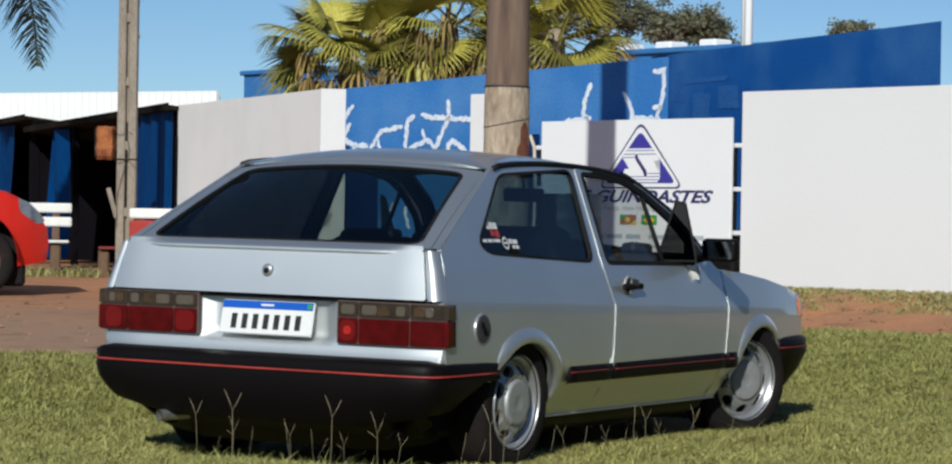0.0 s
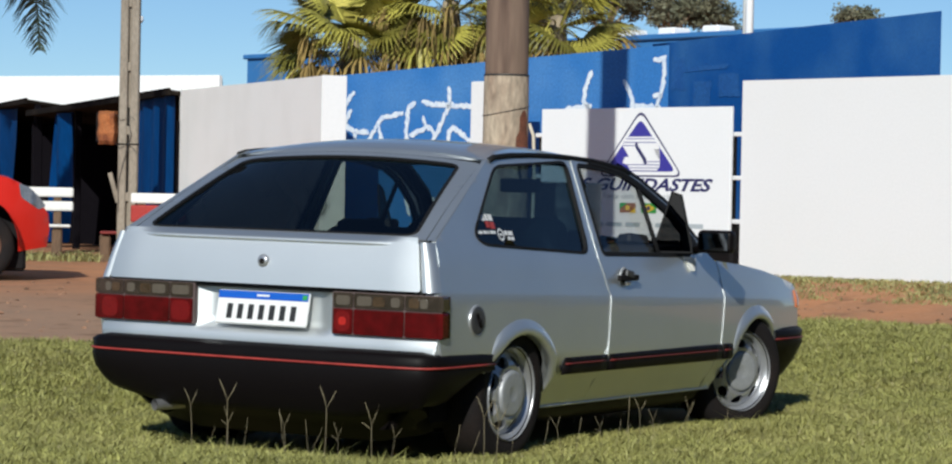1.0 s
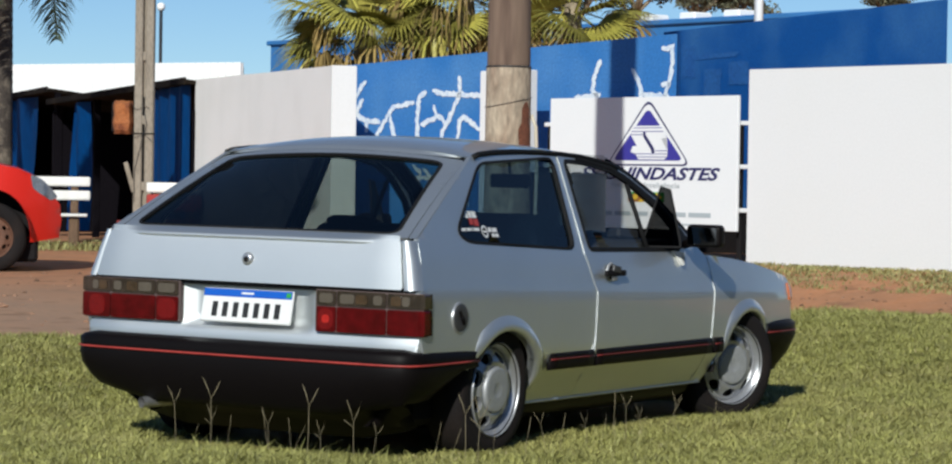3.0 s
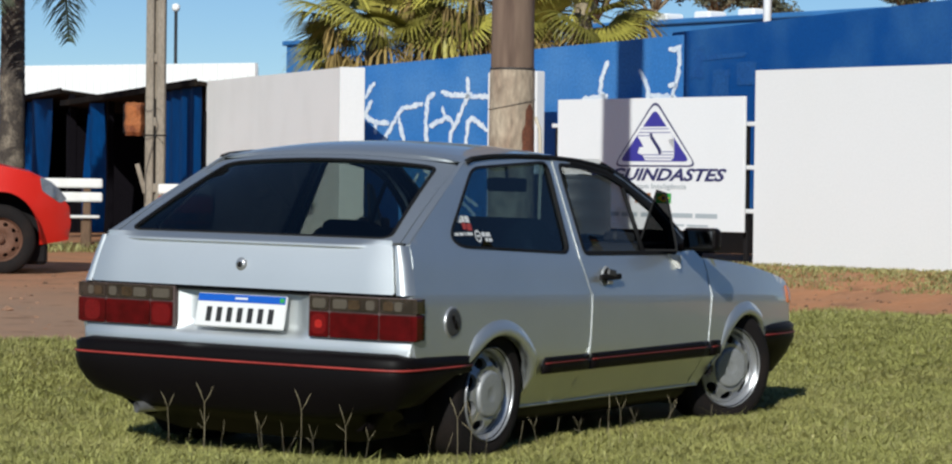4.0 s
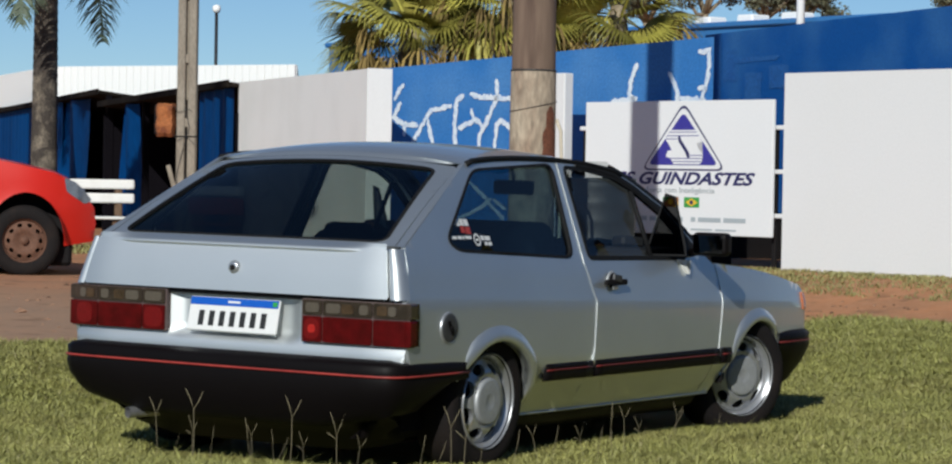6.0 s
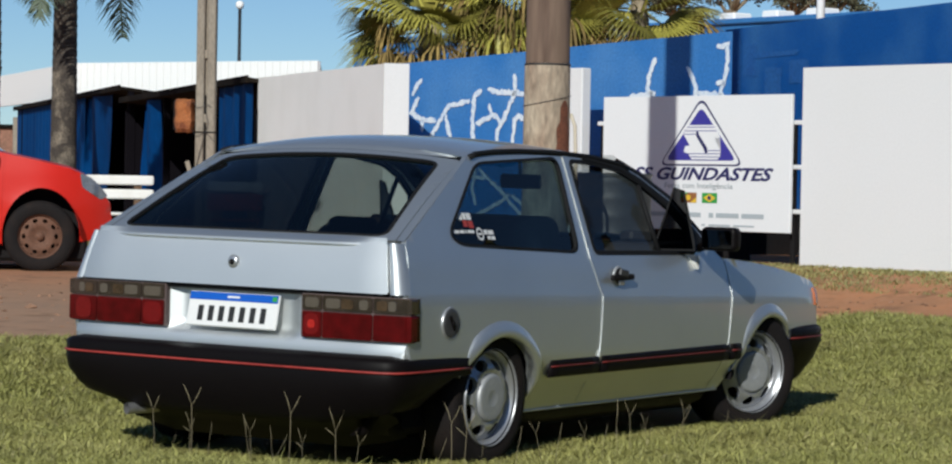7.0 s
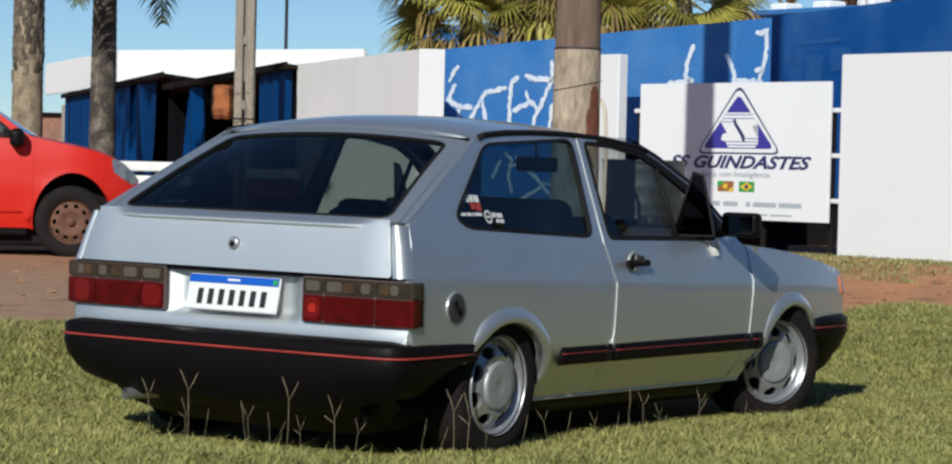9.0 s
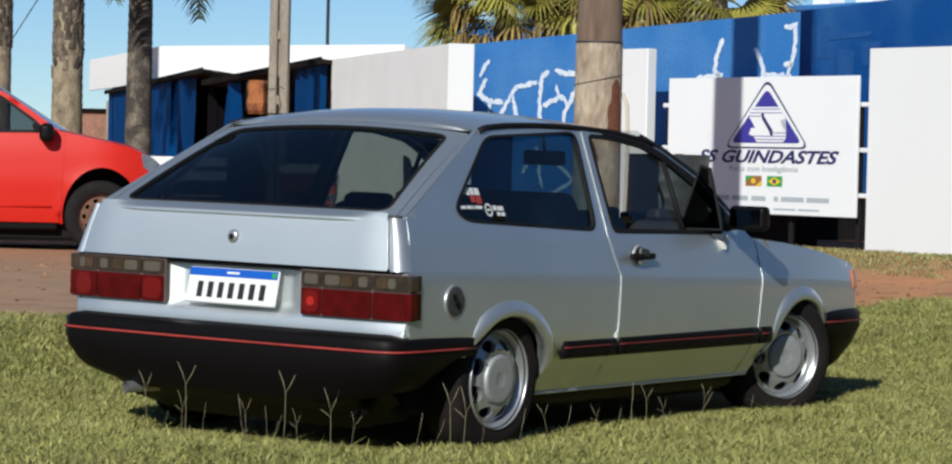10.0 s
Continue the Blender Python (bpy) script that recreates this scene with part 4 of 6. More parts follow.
        # side moulding in three lengths, each with a red line
        for x0, x1, own in ((0.392, 0.772, car), (0.796, 1.925, dr), (1.955, 2.045, car)):
            n = max(2, int((x1 - x0) / 0.06))
            rows, line = [], []
            for i in range(n + 1):
                x = x0 + (x1 - x0) * i / n
                w = half_width(x, 0.39) + 0.002
                rows.append([Vector((x, sgn * (w + o), z)) for o, z in ((-0.004, 0.428), (0.012, 0.424), (0.016, 0.412), (0.014, 0.398), (0.016, 0.384), (0.014, 0.362), (0.008, 0.354), (-0.004, 0.352))])
                line.append(Vector((x, sgn * (w + 0.0155), 0.398)))
            ends = [[Vector((x0 if r is rows[0] else x1, sgn * (half_width(p.x, 0.39) - 0.004), p.z)) for p in r] for r in (rows[0], rows[-1])]
            rows = [ends[0]] + rows + [ends[1]]
            md = part("side_moulding", loft(rows), M_PLASTIC, own, "black rub strip with a red line")
            part("red_line", tube(line, 0.004, 6), M_PINLINE_DULL, md if own is car else dr)
        # sill below the doors
        part("sill", loft([[Vector((x, sgn * (half_width(x, 0.21) - o), z)) for o, z in ((0.012, 0.218), (0.004, 0.208), (0.012, 0.195), (0.03, 0.17), (0.10, 0.135), (0.2, 0.13))]
                           for x in [0.30 + 1.60 * i / 12 for i in range(13)]]), M_PLASTIC, car, "black sill")
        # raised lips round the wheel arches
        for arch, proud in ((REAR_ARCH, 0.0), (FRONT_ARCH, 0.0055)):
            rows, n = [], len(arch)
            for i, (ax, az) in enumerate(arch):
                (px, pz), (qx, qz) = arch[max(i - 1, 0)], arch[min(i + 1, n - 1)]
                out = Vector((qz - pz, px - qx)).normalized()
                fade = min(1.0, i / 4 + 0.25, (n - 1 - i) / (7 if proud else 4) + (0.05 if proud else 0.25))
                row = []
                for d, o in ((0.0, -0.03), (0.0, 0.012), (0.004, 0.019), (0.016, 0.022), (0.030, 0.020), (0.046, 0.012), (0.060, 0.003), (0.067, -0.005)):
                    x, z = ax + out.x * d * fade, az + out.y * d * fade
                    row.append(Vector((x, sgn * (half_width(x, max(z, 0.212)) + (o * fade * fade if o > 0 else o) + proud), z)))
                rows.append(row)
            part("arch_lip", loft(rows[:-1] if proud else rows), M_SILVER, car, "flared wheel-arch lip")
        # bright folded edge along the foot of the doors
        part("sill_edge", tube([side_fn(sgn, 0.004)(x, 0.215, 0) for x in [0.31 + 1.67 * i / 20 for i in range(21)]], 0.0045, 6), M_SILVER, car)
        # inside of the wheel arches
        for cx in (HUB_R, HUB_F):
            part("wheel_well", loft([[Vector((cx + 0.335 * math.cos(a), sgn * y, 0.26 + 0.31 * math.sin(a))) for y in (0.80, 0.70, 0.55)] for a in [(0.55 if cx else 0.32) + (2.59 if cx else 2.3) * i / 14 for i in range(15)]]), M_DARK, car)
            part("well_liner", box_bm((0.80 if cx else 0.60, 0.02, 0.44), (cx - (0.10 if cx else -0.02), sgn * 0.53, 0.35), 0.004), M_DARK, car)
    # rear
    tg = part("tailgate", sheet([(-1.0, 0.722), (-0.99, 0.714), (0.99, 0.714), (1.0, 0.722), (1.0, 0.895), (0.99, 0.902), (-0.99, 0.902), (-1.0, 0.895)], [],
                                lambda s, z, off: Vector((tail_x(s * tail_half(z), z) - 0.004 - 0.006 * math.sin(math.pi * (z - 0.71) / 0.2) + off, s * tail_half(z), z)), 0.04, 0.025), M_SILVER, car)
    frame_loop = [(-0.698, 0.012), (0.698, 0.012), (0.60, 0.90), (0.585, 0.925), (-0.585, 0.925), (-0.60, 0.90)]
    rear_glass = soften([(-0.640, 0.048), (0.640, 0.048), (0.525, 0.868), (-0.525, 0.868)], 0.06)
    part("tailgate_frame", sheet(frame_loop, [rear_glass], hatch_fn, 0.05, 0.02), M_SILVER, tg)
    part("rear_window", sheet(grow(rear_glass, 0.008), [], lambda y, v, off: hatch_fn(y, v, off + 0.006), 0.09, 0.003, False), M_GLASS_DARK, tg, "dark tinted rear window", True)
    part("window_seal", sheet(grow(rear_glass, 0.006), [grow(rear_glass, -0.008)], lambda y, v, off: hatch_fn(y, v, off - 0.003), 0.05, 0.012), M_RUBBER, tg)
    part("tailgate_lip", loft([[Vector((tail_x(y, min(z, 0.902)) + o * (1 - step01(0.45, 0.68, abs(y))) + 0.003 * step01(0.5, 0.68, abs(y)), y, z)) for o, z in ((0.012, 0.880), (-0.010, 0.886), (-0.020, 0.893), (-0.008, 0.904), (0.05, 0.922))] for y in [-0.696 + 1.392 * i / 36 for i in range(37)]]), M_SILVER, tg)
    part("badge", lathe([(0.0, -0.012), (0.018, -0.012), (0.024, -0.008), (0.028, 0.0)], 24, "x"), M_ALLOY, tg, "round chrome boot lock").location = (-0.658, -0.009, 0.806)
    part("lock_core", lathe([(0.0, -0.016), (0.011, -0.0155), (0.012, -0.010)], 20, "x"), M_DARK, tg).location = (-0.658, -0.009, 0.806)
    for sgn in (-1, 1):
        part("corner_strip", sheet([(0.0, 0.712), (1.0, 0.712), (1.0, 0.903), (0.0, 0.903)], [],
                                   lambda s, z, off: Vector((tail_x(tail_half(z), z) + (lerp_table(z, (0.714, 0.893), (-0.612, -0.574)) - tail_x(tail_half(z), z)) * s ** 4 - 0.003 * math.sin(math.pi * s) + off,
                                                             sgn * (tail_half(z) + 0.005 + (half_width(-0.60, z) - tail_half(z) - 0.005) * s), z)), 0.1, 0.02), M_SILVER, car)
        part("hatch_edge", loft([[hatch_fn(sgn * (0.703 - 0.112 * v), 0.01 + 0.97 * v, 0.0), hatch_fn(sgn * (0.715 - 0.115 * v), 0.005 + 0.98 * v, -0.002),
                                  Vector((-0.575 + 0.612 * v, sgn * half_width(-0.575 + 0.612 * v, 0.910 + 0.322 * v), 0.910 + 0.322 * v))] for v in [i / 20 for i in range(21)]]), M_SILVER, car)
    part("roof_rear", loft([[hatch_fn(0.592 * t, 0.928 + 0.035 * abs(t) ** 8, 0), hatch_fn(0.600 * t, 0.965 + 0.01 * abs(t) ** 8, -0.004), roof_fn(0.04, t, 0)] for t in [-1 + 2 * k / 20 for k in range(21)]]), M_SILVER, car)
    part("roof", loft([[roof_fn(x, t, 0) for t in [-1 + 2 * k / 20 for k in range(21)]] for x in [0.035 + 1.265 * i / 26 for i in range(27)]]), M_SILVER, car)
    part("rear_panel", sheet([(-0.798, 0.45), (0.798, 0.45), (0.804, 0.703), (-0.804, 0.703)], [], lambda y, z, off: Vector((rear_x(y) + 0.018 - 0.014 * step01(0.545, 0.50, z) + 0.034 * min(max((0.322 - abs(y)) / 0.055, 0.0), 1.0) * min(max((z - 0.538) / 0.008, 0.0), 1.0) + off, y, z)), 0.018, 0.02), M_SILVER, car)
    # the shadow below the tailgate's edge, drawn as a black strip
    part("shadow_strip", sheet([(-0.742, 0.694), (0.742, 0.694), (0.742, 0.712), (-0.742, 0.712)], [], lambda y, z, off: Vector((rear_x(y) + 0.006 + off, y, z)), 0.05, 0.02), M_RUBBER, tg, "black strip drawing the shadow under the tailgate")
    # tail lamps
    for sgn in (-1, 1):
        def lens(y0, y1, z0, z1, lift=0.0, r=0.008):
            z0, z1 = z0 + up, z1 + up
            return sheet(soften([(y0, z0), (y1, z0), (y1, z1), (y0, z1)], r, 3), [], lambda y, z, off: Vector((rear_x(sgn * y) - 0.010 - lift + off, sgn * y, z)), 0.03, 0.04)
        # the lamps sit a little unevenly
        up, inn = (0.005, 0.319) if sgn > 0 else (-0.001, 0.340)
        tl = part("tail_lamp", lens(inn, 0.824, 0.534, 0.702, -0.006), M_LAMP_BODY, car, "smoked and red tail lamp")
        for y0, y1, m in ((inn + 0.007, 0.437, M_SMOKE_LENS), (0.442, 0.668, M_SMOKE_LENS), (0.673, 0.832, M_SMOKE_LENS)):
            part("smoked_lens", lens(y0, y1, 0.641, 0.699), m, tl)
        for y0, y1, m in ((inn + 0.022, 0.425, M_CLEAR_LENS), (0.458, 0.525, M_CLEAR_LENS), (0.530, 0.585, M_LENS_AMBER), (0.612, 0.652, M_CLEAR_LENS), (0.690, 0.735, M_LENS_AMBER), (0.738, 0.770, M_CLEAR_LENS)):
            part("clear_lens", lens(y0, y1, 0.651, 0.688, 0.003, 0.012), m, tl)
        for z0, z1, m in ((0.641, 0.699, M_SMOKE_LENS), (0.538, 0.636, M_RED_LENS)):
            part("side_lens", sheet([(-0.648, z0 + up), (-0.558, z0 + up), (-0.558, z1 + up), (-0.648, z1 + up)], [], side_fn(sgn, 0.004), 0.03, 0.03), m, tl)
        # reflectors with the sun's glow in their colour, and a painted hot spot
        for y0, y1 in ((inn + 0.016, 0.428),) if sgn < 0 else ((inn + 0.016, 0.428), (0.700, 0.790)):
            rf = part("reflector", lens(y0, y1, 0.547, 0.628, 0.002, 0.03), M_REFLECTOR, tl, "red reflector, its sunlit glow put into a brighter colour")
            if sgn < 0:
                part("bulb_glint", lens((y0 + y1) / 2 - 0.017, (y0 + y1) / 2 + 0.017, 0.572, 0.604, 0.004, 0.015), M_BULB, rf)
        for y0, y1 in ((inn + 0.007, 0.437), (0.442, 0.668), (0.673, 0.832)):
            part("red_lens", lens(y0, y1, 0.538, 0.636), M_RED_LENS, tl)
    # number plate: characters as plain bars
    pl = part("number_plate", box_bm((0.012, 0.436, 0.137), (0, 0, 0), 0.004), M_PLATE, car, "white plate with a blue band and dark bars")
    pl.matrix_basis = pose(-0.652, -0.006, 0.617, 0, 13, 0)
    part("plate_band", box_bm((0.002, 0.428, 0.031), (-0.007, 0, 0.050), 0.0005), M_PLATE_BLUE, pl)
    for k in range(7):
        part("character_bar", box_bm((0.002, 0.026, 0.060), (-0.0072, 0.151 - 0.0505 * k, -0.017), 0.0005), M_BLACK_PRINT, pl)
    part("band_mark", box_bm((0.002, 0.06, 0.008), (-0.0085, 0, 0.050), 0.0004), M_PLATE, pl)
    part("band_flag", box_bm((0.002, 0.022, 0.018), (-0.0085, -0.198, 0.050), 0.0004), M_GREEN, pl)
    build_bumper(car, True)
    build_bumper(car, False)
    # front: bonnet, nose, grille, lamps, windscreen
    part("bonnet", loft([[hood_fn(x, t, 0) for t in [-1 + 2 * k / 16 for k in range(17)]] for x in [1.93 + 1.05 * i / 16 for i in range(17)]]), M_SILVER, car)
    part("nose_panel", box_bm((0.03, 1.44, 0.26), (2.965, 0, 0.545), 0.01), M_SILVER, car)
    part("grille", box_bm((0.02, 0.86, 0.13), (2.985, 0, 0.585), 0.006), M_PLASTIC, car)
    for sgn in (-1, 1):
        part("headlamp", box_bm((0.03, 0.22, 0.14), (2.988, sgn * 0.55, 0.585), 0.012), M_CLEAR_LENS, car)
        part("side_indicator", sheet([(2.942, 0.57), (2.974, 0.57), (2.974, 0.65), (2.944, 0.655)], [], side_fn(sgn, 0.014), 0.05, 0.02), M_AMBER, car, "amber corner indicator")
        part("indicator", box_bm((0.05, 0.085, 0.115), (2.965, sgn * 0.708, 0.60), 0.012), M_AMBER, car, "amber corner indicator")
    part("cowl", loft([[Vector((x, y, z)) for y in [-0.74 + 1.48 * k / 10 for k in range(11)]] for x, z in ((1.86, 0.80), (1.90, 0.835), (1.96, 0.845))]), M_PLASTIC, car)
    part("windscreen", loft([[Vector((1.285 + 0.665 * v + 0.05 * (1 - t * t), t * (0.575 + 0.16 * v), 1.262 - 0.42 * v)) for t in [-1 + 2 * k / 10 for k in range(11)]] for v in [i / 8 for i in range(9)]]), M_GLASS, car, "clear windscreen")
    # cabin
    part("underbody", box_bm((3.3, 1.30, 0.22), (1.2, 0, 0.27), 0.03), M_DARK, car)
    part("splash_panel", box_bm((0.02, 1.46, 0.34), (2.72, 0, 0.40), 0.004), M_DARK, car)
    part("cabin_floor", box_bm((2.4, 1.40, 0.05), (0.75, 0, 0.40), 0.01), M_TRIM, car)
    part("headlining", loft([[roof_fn(x, t, 0.03) for t in [-0.96 + 1.92 * k / 10 for k in range(11)]] for x in [0.06 + 1.2 * i / 10 for i in range(11)]]), M_TRIM, car)
    part("parcel_shelf", box_bm((0.50, 1.36, 0.025), (-0.26, 0, 0.865), 0.008), M_TRIM, car)
    part("dashboard", box_bm((0.42, 1.36, 0.33), (1.74, 0, 0.715), 0.06, None, 3), M_TRIM, car)
    part("instrument_hood", box_bm((0.22, 0.36, 0.10), (1.60, 0.36, 0.90), 0.03, None, 2), M_TRIM, car)
    for y, h, w in ((-0.50, 0.05, 0.10), (-0.36, 0.035, 0.08), (-0.22, 0.055, 0.06), (-0.10, 0.03, 0.12), (0.08, 0.045, 0.07)):
        part("dash_clutter", box_bm((0.12, w, h), (1.62 + 0.2 * w, y, 0.875 + h / 2), 0.012, Euler((0.2 * y, 0.1, y)).to_matrix()), M_TRIM, car)
    part("rear_seat", box_bm((0.20, 1.25, 0.50), (0.12, 0, 0.66), 0.06, Euler((0, radians(-14), 0)).to_matrix(), 3), M_SEAT, car)
    for y in (-0.36, 0.36):
        tall = 0.032 if y < 0 else 0.0
        st = part("front_seat", box_bm((0.16, 0.50, 0.56 + 2 * tall), (0.83 - 0.3 * tall, y, 0.66 + tall), 0.06, Euler((0, radians(-18), 0)).to_matrix(), 3), M_SEAT, car)
        part("seat_cushion", box_bm((0.48, 0.50, 0.16), (1.10, y, 0.44), 0.05, None, 2), M_SEAT, st)
        part("head_rest", box_bm((0.08, 0.24, 0.13), (0.72 - 0.4 * tall, y + 0.04, 0.90 + 0.8 * tall), 0.03, Euler((0, radians(-14), 0)).to_matrix(), 2), M_SEAT, st)
    part("steering_wheel", lathe([(0.185 + 0.013 * math.cos(a), 0.013 * math.sin(a)) for a in [math.pi * 2 * k / 8 for k in range(8)]], 32, "x", True), M_RUBBER, car).matrix_basis = pose(1.40, 0.36, 0.83, 0, -24, 0)
    mr = part("inside_mirror", box_bm((0.03, 0.21, 0.065), (1.42, -0.02, 1.135), 0.012, None, 2), M_TRIM, car)
    part("mirror_stem", tube([(1.42, -0.02, 1.16), (1.40, -0.02, 1.24)], 0.008, 6), M_TRIM, mr)
    for sgn in (-1, 1):
        # door mirror
        mc = Vector((1.70, sgn * 0.896, 0.905))
        dm = part("door_mirror", box_bm((0.075, 0.170, 0.105), mc, 0.022, Euler((0, 0, sgn * radians(-6))).to_matrix(), 3), M_PLASTIC, car, "black door mirror")
        part("mirror_glass", box_bm((0.004, 0.138, 0.080), mc + Vector((-0.0385, 0, 0)), 0.001, Euler((0, 0, sgn * radians(-6))).to_matrix()), M_MIRROR, dm)
        part("mirror_arm", tube([(1.72, sgn * 0.78, 0.862), (1.70, sgn * 0.83, 0.875), (1.70, sgn * 0.86, 0.90)], 0.02, 8), M_PLASTIC, dm)
        part("mirror_foot", sheet([(1.62, 0.85), (1.78, 0.845), (1.76, 0.90), (1.70, 0.95)], [], side_fn(sgn, 0.012), 0.05, 0.015), M_PLASTIC, dm)
        # a white triangle tilted to the sun, added to draw a glint on the door
        part("door_glint", sheet([(1.612, 0.834), (1.695, 0.828), (1.665, 0.768)], [], lambda x, z, off: side_fn(sgn, 0.005 + 0.3 * (x - 1.60))(x, z, off), 0.04, 0.02), M_WHITE_SLAT, dm, "small white tilted triangle standing in for a sunlit glint")
        # door handle
        f = side_fn(sgn, 0.010)
        dish = [(0.0, -0.003), (0.038, -0.003), (0.042, -0.001), (0.044, 0.004)]
        hd = part("door_handle", lathe([(r, -sgn * h) for r, h in dish], 24, "y"), M_CAP, car, "bright handle dish with a black lever")
        hd.location = f(0.955, 0.752, 0)
        part("dish_hollow", lathe([(0.0, sgn * 0.0045), (0.033, sgn * 0.0045), (0.036, sgn * 0.002)], 24, "y"), M_DARK, hd)
        part("lever", box_bm((0.185, 0.018, 0.026), (0.0, sgn * 0.020, -0.004), 0.007, None, 2), M_DARK, hd)
        part("lever_edge", box_bm((0.070, 0.014, 0.030), (0.004, sgn * 0.024, 0.014), 0.006, Euler((0, radians(8), 0)).to_matrix(), 2), M_CAP_DARK, hd)
        part("lever_foot", box_bm((0.045, 0.012, 0.022), (0.0, sgn * 0.016, -0.026), 0.006, None, 2), M_ALLOY, hd)
        # wheels
        for cx in (HUB_R, HUB_F):
            steer = -21 if cx else 0
            m = pose(cx - (0.038 if cx else 0), sgn * 0.690, HUB_Z - (0.006 if cx else -0.008), 0, 0, steer + (180 if sgn > 0 else 0))
            build_wheel("wheel", car, m @ pose(0, 0, 0, 1.2, 0, 0) @ pose(0, 0, 0, 0, 23 * (cx > 0), 0))
    # fuel cap on the right-hand side
    fc = part("fuel_cap", lathe([(0.0, -0.003), (0.055, -0.003), (0.057, -0.0065), (0.060, -0.0055), (0.062, 0.0), (0.0625, 0.008)], 28, "y"), M_ALLOY, car, "round fuel cap with a chrome ring")
    fc.location = side_fn(-1)(-0.352, 0.600, 0)
    part("cap_face", lathe([(0.0, -0.0075), (0.038, -0.0085), (0.051, -0.0085), (0.0545, -0.0065), (0.055, -0.003)], 28, "y"), M_CAP_DARK, fc, "dark grey cap face")
    part("cap_grip", box_bm((0.064, 0.010, 0.014), (0, -0.011, 0), 0.003, Euler((0, radians(58), 0)).to_matrix()), M_PLASTIC, fc)
    part("cap_lock", lathe([(0.0, -0.0175), (0.009, -0.0175), (0.010, -0.0155)], 14, "y"), M_DARK, fc)
    # stickers on the quarter window: plain bars and a ring
    def sticker(x0, x1, z0, z1, m, lean=0.0):
        part("sticker", sheet([(x0, z0), (x1, z0 + lean), (x1, z1 + lean), (x0, z1)], [], side_fn(-1, -0.0095), 0.05, 0.001, False), m, car)
    for x0, x1, z0, z1 in ((-0.172, -0.146, 0.994, 1.024), (-0.142, -0.118, 0.990, 1.018), (-0.114, -0.090, 0.991, 1.017), (-0.086, -0.054, 0.990, 1.016)):
        sticker(x0, x1, z0, z1, M_PLATE, -0.002)
    sticker(-0.122, -0.092, 0.962, 0.988, M_PINLINE)
    sticker(-0.088, -0.052, 0.957, 0.985, M_PINLINE)
    for x0, x1 in ((-0.206, -0.168), (-0.162, -0.130), (-0.124, -0.112), (-0.106, -0.060)):
        sticker(x0, x1, 0.938, 0.950, M_PLATE, -0.001)
    circle = lambda r: [(-0.022 + r * math.cos(a), 0.934 + r * math.sin(a)) for a in [2 * math.pi * k / 20 for k in range(20)]]  # noqa: E731
    part("sticker", sheet(circle(0.025), [circle(0.017)], side_fn(-1, -0.0095), 0.05, 0.001, False), M_PLATE, car)
    sticker(-0.034, -0.010, 0.930, 0.938, M_PLATE)
    for x0, x1, z0, z1 in ((0.008, 0.034, 0.932, 0.950), (0.038, 0.078, 0.931, 0.948), (0.026, 0.048, 0.912, 0.926), (0.052, 0.080, 0.911, 0.925)):
        sticker(x0, x1, z0, z1, M_PLATE)
    # exhaust
    ex = part("exhaust_pipe", tube([(-0.35, 0.40, 0.215), (-0.60, 0.44, 0.208), (-0.70, 0.475, 0.205)], 0.023, 14, False), M_STEEL, car, "dull steel tailpipe")
    part("pipe_bore", lathe([(0.0, 0.0), (0.022, 0.0)], 14), M_DARK, ex).matrix_basis = pose(-0.675, 0.466, 0.206, 0, 90, -19)
    return car


M_STEEL = mat("dull_tailpipe_steel", (0.45, 0.45, 0.45), 0.4, metal=0.8, var=0.1, scale=10)
M_MIRROR = mat("mirror_silver", (0.10, 0.10, 0.10), 0.05, metal=1.0, var=0.0, bump=0)
car = build_car()

# ---------------------------------------------------------------- sheds and buildings beyond
SHED = Vector((0.67, 0.742, 0)).normalized()      # along the row of sheds, away from the gate
M_TARP = mat("blue_sheet_cladding", (0.001, 0.050, 0.185), 0.75, spec=0.08, var=0.15, scale=1.0, fine=20, bump=0.15, second=(0.001, 0.022, 0.095), second_amount=0.7, stretch=(1, 1, 0.3))
M_ROOFEDGE = mat("grimy_roof_edge", (0.010, 0.008, 0.007), 0.95, spec=0.08, var=0.3, scale=3, second=(0.035, 0.026, 0.018), second_amount=0.6)


def shed_point(l, back=0.0):
    p = Vector((15.0, 11.85, 0)) + SHED * l + Vector((SHED.y, -SHED.x, 0)) * back
    return (p.x, p.y)


